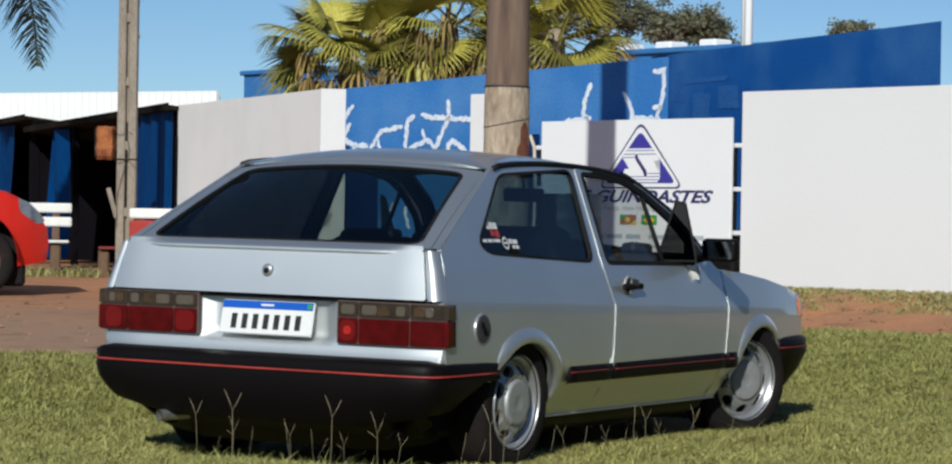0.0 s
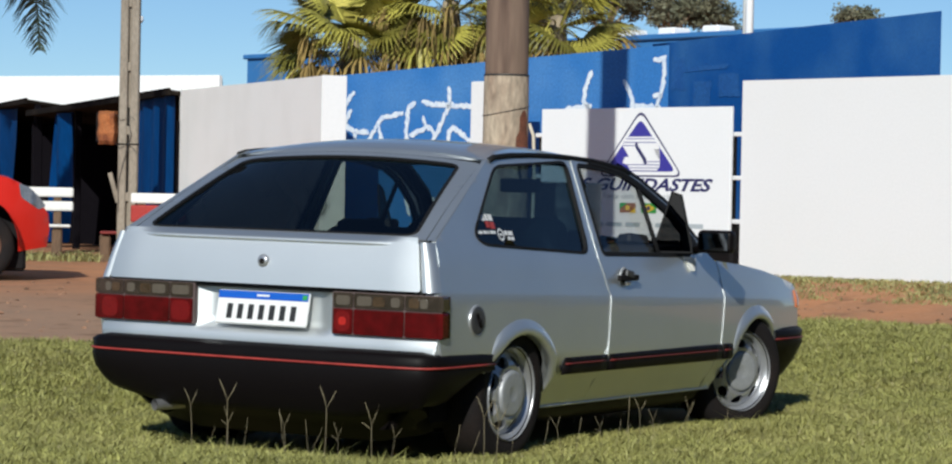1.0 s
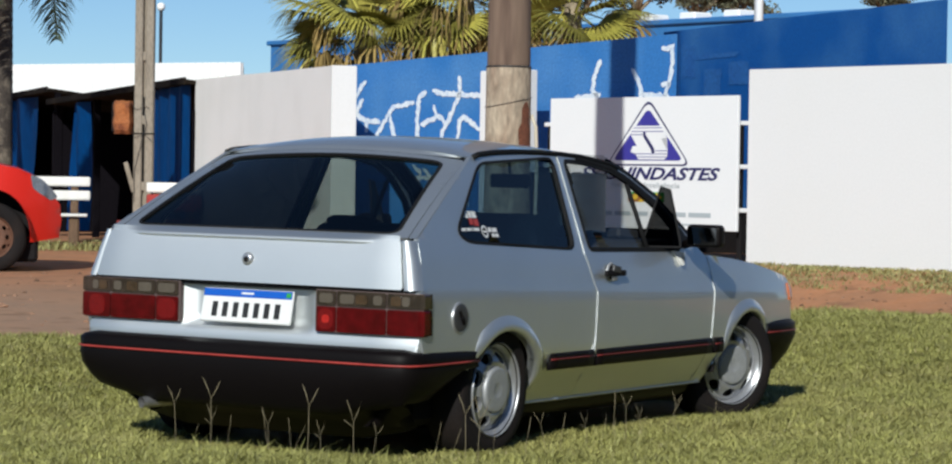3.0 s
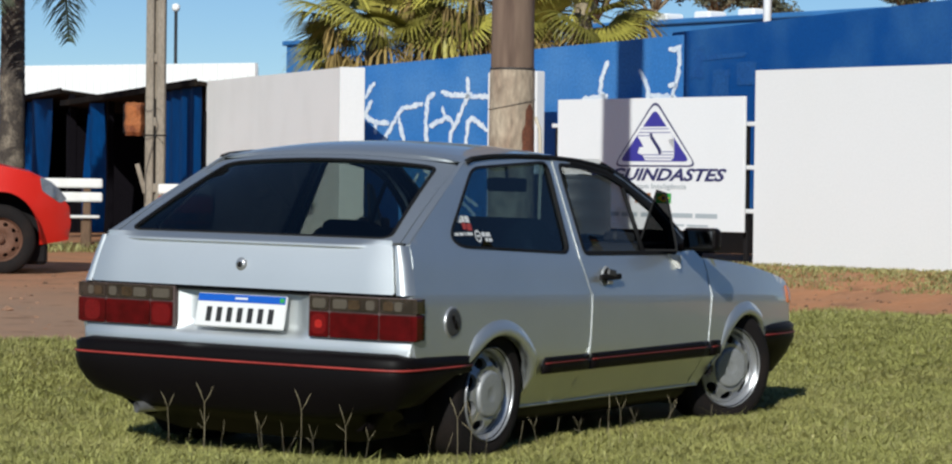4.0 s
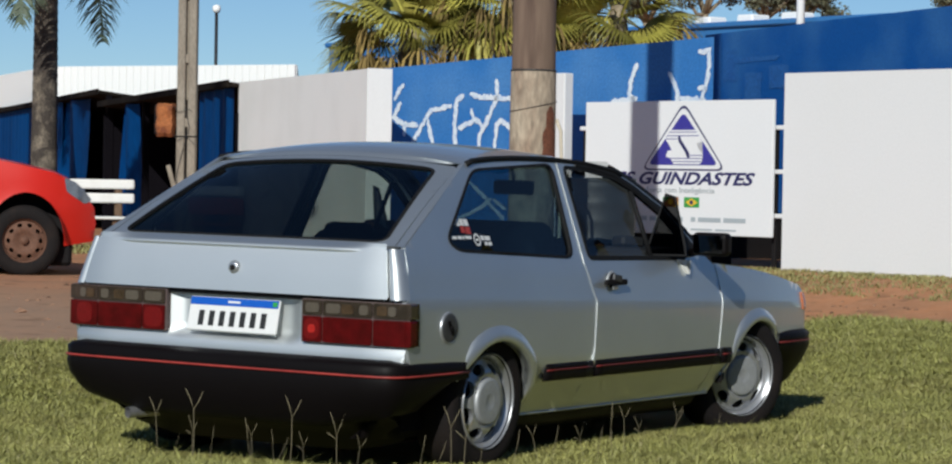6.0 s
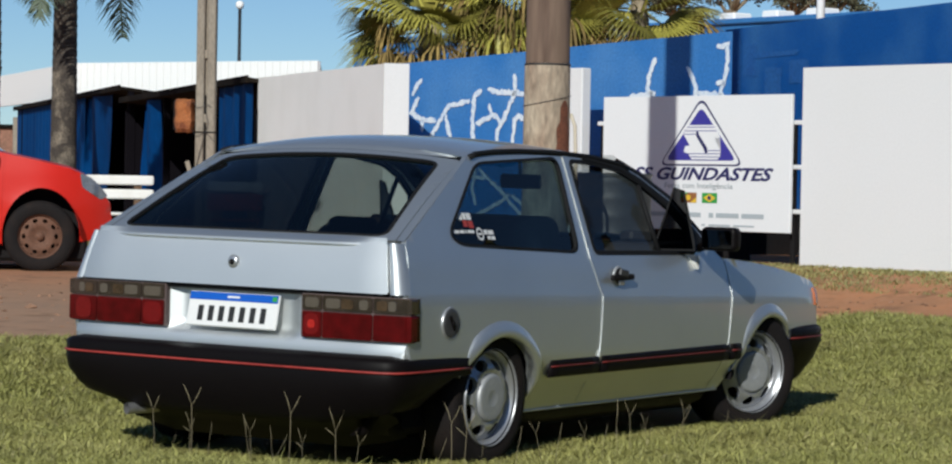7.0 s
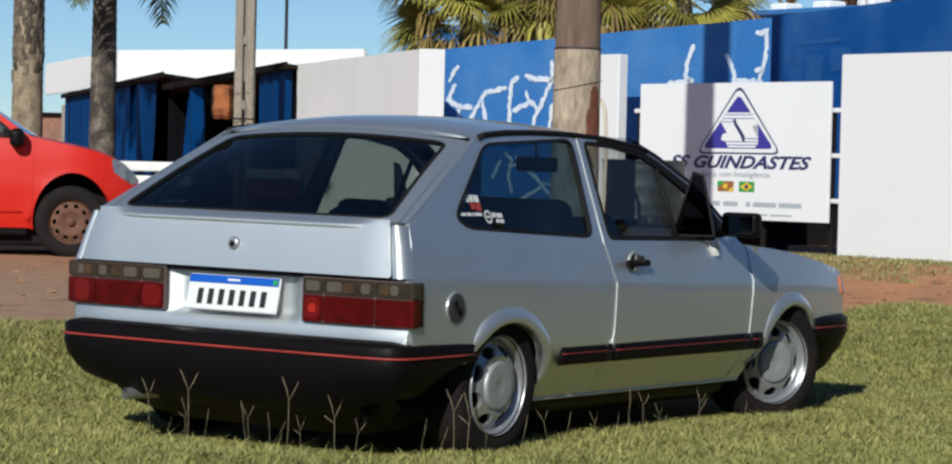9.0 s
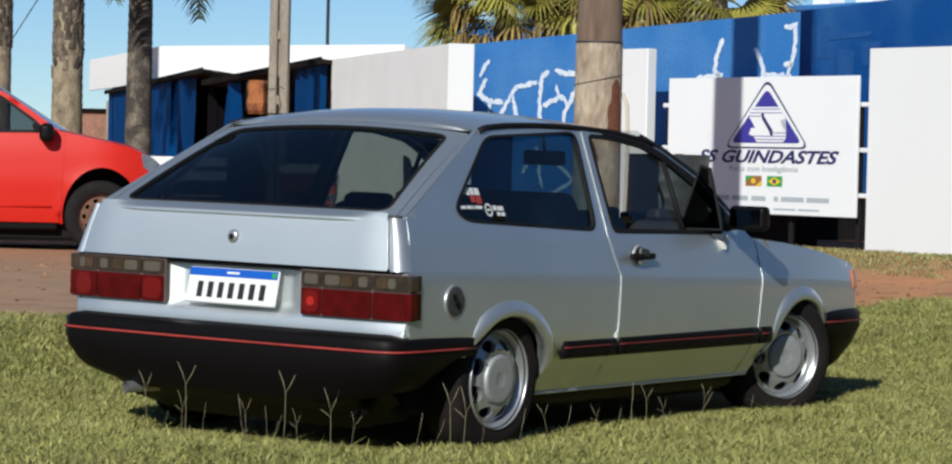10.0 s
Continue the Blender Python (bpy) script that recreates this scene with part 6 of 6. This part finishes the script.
def build_fan_palm(x, y, z, seed, n_green, n_dry):
    rng = random.Random(seed)
    p = thing("fan_palm", "fan palm with drooping green leaves and a dry brown skirt", "palm", pose(x, y, 0), "fan palms behind the wall")
    part("trunk", lathe([(0.0, 0.2), (0.17, 0.2), (0.14, 1.2), (0.13, z - 0.2), (0.09, z + 0.15), (0.0, z + 0.2)], 14), M_TRUNK, p)
    for i in range(n_green + n_dry):
        dry = i >= n_green
        yaw = 360 * ((i * 0.618) % 1.0) + rng.uniform(-18, 18)
        pitch = rng.uniform(-2, 62)
        if i % 3 == 0:
            pitch = rng.uniform(-30, 10)
        if dry:
            o = part("leaf", rng.choice(DRY_MESHES if i % 3 else OLD_MESHES), None, p)
            o.matrix_basis = pose(0, 0, z + rng.uniform(-0.42, 0.10)) @ pose(0, 0, 0, 0, rng.uniform(-12, 30), yaw) @ Matrix.Diagonal([rng.uniform(0.75, 1.05)] * 3 + [1])
            continue
        o = part("leaf", rng.choice(FAN_MESHES), None, p)
        o.matrix_basis = pose(0, 0, z + rng.uniform(-0.12, 0.15)) @ pose(0, 0, 0, 0, -pitch, yaw) @ pose(0, 0, 0, rng.uniform(-35, 35), 0, 0) @ Matrix.Diagonal([rng.uniform(0.64, 0.90)] * 3 + [1])
    return p


build_fan_palm(16.27, 10.34, 2.80, 5, 34, 30)
build_fan_palm(16.80, 9.35, 3.15, 8, 36, 28)
build_fan_palm(17.40, 8.30, 3.0, 3, 30, 22)


def frond_mesh(seed, length=1.9):
    """A feather frond along x, arching down, with long hanging leaflets."""
    rng = random.Random(seed)
    verts, faces = [], []
    mid = []
    for k in range(25):
        f = k / 24
        mid.append(Vector((length * (f - 0.22 * f * f), 0, 0.55 * f - 1.35 * f * f)))
    for a, b in zip(mid, mid[1:]):
        i = len(verts)
        verts.extend((a + Vector((0, -0.011, 0)), a + Vector((0, 0.011, 0.006)), b + Vector((0, 0.011, 0.006)), b + Vector((0, -0.011, 0))))
        faces.append((i, i + 1, i + 2, i + 3))
    for k in range(2, 25):
        for rep in range(4):
            f = (k + rep / 4) / 25
            j = min(int(f * 24), 23)
            p = mid[j].lerp(mid[j + 1], f * 24 - j)
            t = (mid[j + 1] - mid[j]).normalized()
            for sgn in (-1, 1):
                ln = 0.46 * math.sin(math.pi * (0.12 + 0.82 * f)) * rng.uniform(0.8, 1.15)
                d = (Vector((0, sgn, 0)) * rng.uniform(0.5, 0.9) + t * 0.55 + Vector((0, 0, rng.uniform(-0.35, 0.25)))).normalized()
                tip = p + d * ln + Vector((0, 0, -0.30 * ln))
                m2 = p + d * ln * 0.55
                i = len(verts)
                verts.extend((p - t * 0.008, p + t * 0.008, m2 + t * 0.012, m2 - t * 0.012, tip))
                faces.extend(((i, i + 1, i + 2, i + 3), (i + 3, i + 2, i + 4)))
    me = mesh_from(verts, faces, "frond")
    me.materials.append(M_FROND)
    return me


FRONDS = [frond_mesh(1), frond_mesh(2, 2.1), frond_mesh(3, 1.7)]


def leaf_base_mesh(r0, r1, z0, z1, top, seed):
    """Stubs of old leaves in a spiral round a palm trunk: small wedges that lean out at their tips."""
    rng = random.Random(seed)
    verts, faces = [], []
    z, k = z0, 0
    while z < z1:
        r = r0 + (r1 - r0) * (z - 0.2) / (top - 0.2)
        a = k * 2.39996 + rng.uniform(-0.15, 0.15)
        h, w, o = rng.uniform(0.13, 0.21), rng.uniform(0.045, 0.07), rng.uniform(0.003, 0.016)
        if rng.random() < min(1.0, 0.35 + (z - z0) * 1.6):
            d, t = Vector((math.cos(a), math.sin(a), 0)), Vector((-math.sin(a), math.cos(a), 0))
            lean = t * rng.uniform(-0.03, 0.03)
            i = len(verts)
            for zz, ww, oo in ((0.0, 1.0, 0.004), (h * 0.6, 0.75, o * 0.6), (h, 0.22, o)):
                c = d * (r + oo) + lean * (zz / h) + Vector((0, 0, z + zz))
                verts.extend((c - t * w * ww - d * 0.010, c + d * 0.010, c + t * w * ww - d * 0.010))
            c = d * (r - 0.005) + Vector((0, 0, z + h * 0.95))
            verts.append(c)
            for j in (0, 3):
                faces.extend(((i + j, i + j + 1, i + j + 4, i + j + 3), (i + j + 1, i + j + 2, i + j + 5, i + j + 4)))
            faces.extend(((i + 6, i + 7, i + 9), (i + 7, i + 8, i + 9)))
        z += 0.0105
        k += 1
    return mesh_from(verts, faces, "leaf_bases")


def build_feather_palm(x, y, r0, r1, top, seed, bark, label, stubs=None):
    rng = random.Random(seed)
    p = thing("palm_tree", label, "palm", pose(x, y, 0), "palms by the sheds")
    prof = [(0.0, 0.2)]
    for k in range(40):
        f = k / 39
        z = 0.2 + (top - 0.2) * f
        r = r0 + (r1 - r0) * f
        prof += [(r * 1.02, z), (r * 0.985, z + 0.5 * top / 40)]
    prof.append((0.0, top + 0.05))
    part("trunk", lathe(prof, 20), bark, p)
    if stubs:
        tagged(part("shaggy_bark", leaf_base_mesh(r0, r1, stubs, top, top, seed), M_BOOT, p, "dark stubs of old leaves"), kind="stuff")
    for i in range(14):
        o = part("frond", FRONDS[i % 3], None, p)
        o.matrix_basis = pose(0, 0, top) @ pose(0, 0, 0, 0, rng.uniform(-40, 25), 360 * i / 14 + rng.uniform(-10, 10)) @ Matrix.Scale(1.2 if top < 5 else 1.0, 4)
    return p


build_feather_palm(15.1, 14.68, 0.165, 0.125, 4.33, 2, M_TRUNK_DARK, "feather palm with a dark mottled trunk")
build_feather_palm(20.45, 20.9, 0.245, 0.18, 5.5, 6, M_TRUNK, "tall feather palm, dark leaf stubs above a tan trunk", 2.2)
build_feather_palm(22.6, 24.45, 0.21, 0.178, 10.5, 9, M_TRUNK, "feather palm with a pale brown stubbed trunk", 2.6)


def build_tree(x, y, top, spread, height, seed, clumps):
    """A far tree: bare trunk, spreading limbs, a flat-topped crown of small leaf clumps with gaps."""
    rng = random.Random(seed)
    t = thing("tree", "distant dark green tree with a flat open crown", "tree", pose(x, y, 0), "trees on the skyline")
    part("trunk", tube([(0, 0, 0), (0.1, 0, top * 0.4), (0.0, 0.1, top - height * 0.8)], [0.4, 0.3, 0.2], 8), M_TRUNK, t)
    tips = []
    for k in range(7):
        a = 2 * math.pi * k / 7 + rng.uniform(-0.3, 0.3)
        e = Vector((math.cos(a) * spread * rng.uniform(0.35, 0.95), math.sin(a) * spread * rng.uniform(0.35, 0.95), top - height * rng.uniform(0.12, 0.6)))
        part("limb", tube([(0, 0.1, top - height * 0.9), (e.x * 0.45, e.y * 0.45, e.z - height * 0.3), tuple(e)], [0.18, 0.11, 0.05], 6), M_TRUNK, t)
        tips.append(e)
    tips.append(Vector((0, 0, top - height * 0.3)))
    verts, faces = [], []
    for c in range(int(clumps * 1.25)):
        b = rng.choice(tips) + Vector((rng.gauss(0, spread * 0.20), rng.gauss(0, spread * 0.20), rng.gauss(0, height * 0.13)))
        for k in range(40):
            q = b + Vector((rng.gauss(0, 0.28), rng.gauss(0, 0.28), rng.gauss(0, 0.14)))
            u = Vector((rng.gauss(0, 1), rng.gauss(0, 1), rng.gauss(0, 0.6))).normalized()
            v = u.cross(Vector((rng.gauss(0, 1), rng.gauss(0, 1), rng.gauss(0, 1)))).normalized()
            s = rng.uniform(0.07, 0.16)
            i = len(verts)
            verts.extend((q - u * s, q - v * s * 0.5, q + u * s, q + v * s * 0.5))
            faces.append((i, i + 1, i + 2, i + 3))
    tagged(part("crown", mesh_from(verts, faces), M_LEAF, t), kind="stuff")
    return t


for args in ((131.5, 69.5, 13.6, 2.3, 3.2, 1, 130), (133.0, 66.4, 14.3, 2.2, 3.4, 2, 130), (134.6, 63.2, 13.6, 2.2, 2.8, 3, 120), (135.9, 61.3, 13.3, 1.4, 2.2, 4, 80),
             (136.6, 59.8, 11.8, 0.7, 1.2, 5, 20), (139.0, 53.3, 12.6, 1.25, 1.5, 7, 55)):
    build_tree(*args)

# an overhead wire tied between the two far palms
cable = tagged(new("overhead_wire", tube([(22.6, 24.25, 2.82), (20.9, 21.3, 4.17), (20.43, 20.75, 4.59)], 0.009, 5)), "thin dark overhead wire tied between palm trunks", "wire")
cable.data.materials.append(M_CABLE)


# ---------------------------------------------------------------- grass
M_GRASS = mat("lawn_blade", (0.310, 0.305, 0.092), 0.6, var=0.2, scale=0.9, fine=6, bump=0, second=(0.36, 0.32, 0.12), second_amount=0.6)
random_tint(M_GRASS, 0.45, True)
M_GRASS_DRY = mat("dry_lawn_blade", (0.42, 0.37, 0.19), 0.7, var=0.2, scale=3, fine=9, bump=0)
random_tint(M_GRASS_DRY, 0.35, True)
M_WEED = mat("weed_blade", (0.275, 0.265, 0.10), 0.7, var=0.2, scale=1.5, fine=6, bump=0, second=(0.36, 0.30, 0.12), second_amount=0.6)
random_tint(M_WEED, 0.35, True)
M_STRAW = mat("dry_grass_stalk", (0.30, 0.25, 0.15), 0.8, var=0.2, scale=20, bump=0)


def blades(name, label, count, place, h0, h1, width, seed, material):
    """Many single grass blades as one mesh: each a bent, tapering strip."""
    rng = np.random.RandomState(seed)
    xy = place(rng, count)
    n = len(xy)
    z = np.array([bank(x, y) for x, y in xy])
    a = rng.uniform(0, 2 * np.pi, n)
    patch = np.array([0.5 + 0.5 * noise.noise((x * 1.7, y * 1.7, 9.0)) for x, y in xy])
    fine_patch = np.array([0.5 + 0.5 * noise.noise((x * 7, y * 7, 2.0)) for x, y in xy])
    h = rng.uniform(h0, h1, n) * (0.35 + 0.5 * patch + 0.8 * fine_patch)
    lean = rng.uniform(0.3, 1.7, n) * h
    b = a + rng.uniform(-0.9, 0.9, n)
    w = width * rng.uniform(0.7, 1.3, n)
    sx, sy = np.cos(a + np.pi / 2) * w / 2, np.sin(a + np.pi / 2) * w / 2
    base = np.stack([xy[:, 0], xy[:, 1], z - 0.005], 1)
    mid = base + np.stack([np.cos(b) * lean * 0.35, np.sin(b) * lean * 0.35, h * 0.62], 1)
    tip = base + np.stack([np.cos(b) * lean, np.sin(b) * lean, h], 1)
    s = np.stack([sx, sy, 0 * sx], 1)
    verts = np.stack([base - s, base + s, mid + 0.8 * s, mid - 0.8 * s, tip], 1).reshape(-1, 3)
    k = 5 * np.arange(n)
    loops = np.stack([k, k + 1, k + 2, k + 3, k + 3, k + 2, k + 4], 1).ravel()
    me = bpy.data.meshes.new(name)
    me.vertices.add(5 * n)
    me.vertices.foreach_set("co", verts.ravel())
    me.loops.add(7 * n)
    me.loops.foreach_set("vertex_index", loops.astype(np.int32))
    me.polygons.add(2 * n)
    me.polygons.foreach_set("loop_start", np.stack([7 * np.arange(n), 7 * np.arange(n) + 4], 1).ravel().astype(np.int32))
    me.polygons.foreach_set("loop_total", np.tile([4, 3], n).astype(np.int32))
    me.update(calc_edges=True)
    me.materials.append(material)
    return tagged(new(name, me), label, "grass", kind="stuff")


def lawn(rng, count):
    """The stretch of lawn round the car, up to the edge of the dirt."""
    out = []
    while sum(len(o) for o in out) < count:
        d, s = rng.uniform(-2.2, 9.0, 40000), rng.uniform(-4.2, 4.4, 40000)
        x, y = 0.83 * d + 0.56 * s, 0.56 * d - 0.83 * s
        q = 0.39 * x + 0.92 * y + 0.25 * np.sin(1.7 * x) * np.cos(1.3 * y)
        q = np.maximum(q, 0.952 * x - 0.306 * y - 3.1 + 0.12 * np.sin(2.9 * y + x))
        under = (x > -0.55) & (x < 2.9) & (np.abs(y) < 0.62)
        thin = rng.uniform(0, 1, len(x)) < np.where(q > 3.2, np.clip((3.62 - q) / 0.42, 0, 1), 1)
        v = np.sin(9 * x + 3 * np.sin(4 * y)) * np.sin(8 * y + 3 * np.sin(5 * x))
        thin &= rng.uniform(0, 1, len(x)) < 0.72 + 0.45 * v
        keep = (q < 3.62) & ~under & thin & (x > -3.4)
        out.append(np.stack([x[keep], y[keep]], 1))
    return np.concatenate(out)[:count]


def wall_weeds(rng, count):
    """Weeds along the foot of the white wall and thinly over the dirt before it."""
    u, o = rng.uniform(-6.0, 2.4, count), rng.uniform(0.02, 1.05, count)
    clump = np.array([noise.noise((a * 2.3, c * 3.0, 1.0)) + 0.6 * noise.noise((a * 7.0, c * 8.0, 5.0)) for a, c in zip(u, o)]) > rng.uniform(-0.85, 0.35, count) + 0.8 * (o - 0.45)
    p = np.stack([9.66 + 0.306 * u - 0.952 * o, 2.55 + 0.952 * u + 0.306 * o], 1)
    return p[clump | (o < 0.08)]


def bench_tufts(rng, count):
    u, o = rng.uniform(0, 4.5, count), rng.normal(0, 0.35, count)
    return np.stack([13.6 + 0.56 * u + 0.83 * o, 15.2 - 0.83 * u + 0.56 * o], 1)


def car_fringe(rng, count):
    """Uncut grass close round the tail and the near side of the car."""
    k = rng.uniform(0, 1, count) < 0.62
    x = np.where(k, rng.normal(-0.98, 0.09, count), rng.uniform(-0.7, 2.6, count))
    y = np.where(k, rng.uniform(-1.05, 0.72, count), rng.normal(-1.10, 0.06, count))
    return np.stack([x, y], 1)


blades("grass", "mown green grass with yellowed blades", 420000, lawn, 0.016, 0.043, 0.0052, 3, M_GRASS)
blades("grass_fringe", "longer uncut grass blades close round the car", 2200, car_fringe, 0.025, 0.085, 0.0045, 29, M_GRASS)
blades("lawn_weeds", "low broad-leaved weeds among the mown grass", 60000, lawn, 0.012, 0.028, 0.013, 11, M_GRASS)
blades("dry_grass", "scattered pale dry blades in the lawn", 12000, lawn, 0.014, 0.038, 0.0065, 13, M_GRASS_DRY)
blades("grass_weeds", "ragged weeds along the foot of the wall", 34000, wall_weeds, 0.010, 0.032, 0.010, 5, M_WEED)
blades("grass_tufts", "thin grass tufts below the benches", 3500, bench_tufts, 0.04, 0.12, 0.014, 7, M_WEED)


def build_clods():
    """Small dark clods and stones scattered over the dirt."""
    rng = random.Random(17)
    verts, faces = [], []
    while len(verts) < 6 * 420:
        if rng.random() < 0.55:
            n, u = rng.uniform(6.75, 8.0), rng.uniform(-3.5, 3.5)
            x, y = 0.952 * n + 0.306 * u, -0.306 * n + 0.952 * u + 2.6
        else:
            x, y = rng.uniform(0.5, 9.0), rng.uniform(3.2, 8.5)
        if max(0.39 * x + 0.92 * y, 0.952 * x - 0.306 * y - 3.1) < 3.7 or 0.952 * x - 0.306 * y > 8.35:
            continue
        r, z, a = rng.uniform(0.006, 0.022) * (2.0 if rng.random() < 0.08 else 1.0), bank(x, y), rng.uniform(0, 6.28)
        k = len(verts)
        for i in range(4):
            f = a + i * 1.571 + rng.uniform(-0.4, 0.4)
            g = r * rng.uniform(0.7, 1.5)
            verts.append((x + g * math.cos(f), y + g * math.sin(f), z + rng.uniform(0, 0.3) * r))
        verts.extend([(x, y, z + r * rng.uniform(0.5, 0.9)), (x, y, z - r)])
        for i in range(4):
            faces.extend([(k + i, k + (i + 1) % 4, k + 4), (k + (i + 1) % 4, k + i, k + 5)])
    m = mat("dark_soil_clod", (0.27, 0.15, 0.09), 0.95, var=0.3, scale=6, fine=60)
    random_tint(m, 0.5, True)
    me = mesh_from(verts, faces)
    me.materials.append(m)
    return tagged(new("soil_clods", me), "small dark soil clods scattered on the red dirt", "soil", kind="stuff")


build_clods()


def stalk_mesh(kind):
    """A seed stalk of height 1: a stem that forks into thick fingers."""
    if kind == 0:
        arms = ((0, 0, 0.74, -0.12, 0.02, 1.0), (0, 0, 0.74, 0.13, -0.02, 0.96))
        stem = [(0, 0, 0), (0.01, 0.005, 0.4), (0, 0, 0.74)]
    elif kind == 1:
        arms = ((0, 0, 0.68, -0.10, 0, 1.0), (0, 0, 0.68, 0.14, 0.02, 0.97), (0, 0, 0.60, -0.16, -0.03, 0.72))
        stem = [(0.0, 0, 0), (-0.01, 0.0, 0.35), (0, 0, 0.68)]
    else:
        arms = ((0.03, 0, 0.55, 0.10, 0, 1.0),)
        stem = [(0, 0, 0), (0.01, 0, 0.3), (0.03, 0, 0.55)]
    meshes = [tube(stem, [0.005, 0.004, 0.0034], 5)]
    for a in arms:
        meshes.append(tube([a[:3], ((a[0] + a[3]) / 2 + 0.01, a[4], (a[2] + a[5]) / 2), (a[3], a[4], a[5])], [0.0036, 0.0056, 0.003], 5))
    bm = join(meshes)
    me = bpy.data.meshes.new("stalk")
    bm.to_mesh(me)
    bm.free()
    me.materials.append(M_STRAW)
    return me


STALKS = [stalk_mesh(k) for k in range(3)]
_rng = random.Random(21)
for i, (x, y, top, dx, kind) in enumerate((
        (-1.13, -0.02, 0.33, -0.01, 0), (-1.00, -0.09, 0.36, 0.0, 0), (-1.12, -0.18, 0.27, 0.0, 1), (-1.17, -0.12, 0.20, 0.02, 2), (-1.00, -0.17, 0.22, 0.0, 2),
        (-0.93, -0.33, 0.26, -0.06, 2), (-0.89, -0.29, 0.24, -0.01, 0), (-0.91, -0.42, 0.22, -0.04, 2), (-0.93, -0.41, 0.20, 0.05, 2), (-0.93, -0.49, 0.35, 0.01, 0),
        (-0.93, -0.56, 0.22, -0.01, 1), (-0.90, -0.69, 0.30, -0.01, 1), (-0.90, -0.76, 0.22, 0.03, 0), (-0.80, -0.98, 0.23, 0.01, 2), (-0.77, -1.02, 0.21, 0.04, 2),
        (-0.69, -1.05, 0.33, 0.0, 0), (-0.66, -1.09, 0.32, 0.01, 1), (-0.54, -1.09, 0.19, -0.01, 2), (-0.39, -1.14, 0.23, 0.01, 2), (0.01, -1.02, 0.22, -0.04, 0),
        (0.04, -1.06, 0.21, 0.01, 2), (0.30, -1.06, 0.20, -0.03, 1), (0.47, -1.03, 0.17, 0.05, 2), (0.66, -1.04, 0.25, 0.0, 0), (0.80, -1.05, 0.20, -0.02, 1), (1.02, -1.08, 0.24, 0.02, 0))):
    z = bank(x, y)
    h = top - z
    o = tagged(part("grass_stalk", STALKS[kind], None, None), "dry forked grass seed stalk standing by the car", "grass stalk", "seed stalks")
    o.matrix_basis = pose(x, y, z, 0, math.degrees(math.atan2(dx, h)), -56 + _rng.uniform(-25, 25)) @ Matrix.Diagonal((h * 0.85, h * 0.85, h, 1))
for x, y, h in ((1.10, -1.0, 0.19), (1.35, -1.12, 0.15), (0.55, -1.05, 0.24), (1.95, -1.25, 0.14), (2.18, -1.64, 0.15), (2.75, -1.1, 0.16), (0.40, -1.06, 0.15), (0.84, -1.02, 0.12), (1.62, -1.2, 0.10)):
    o = tagged(part("grass_stalk", STALKS[2], None, None), "single pale grass blade standing by the car", "grass stalk", "seed stalks")
    o.matrix_basis = pose(x, y, bank(x, y), 0, _rng.uniform(-12, 20), -56) @ Matrix.Diagonal((h, h, h, 1))
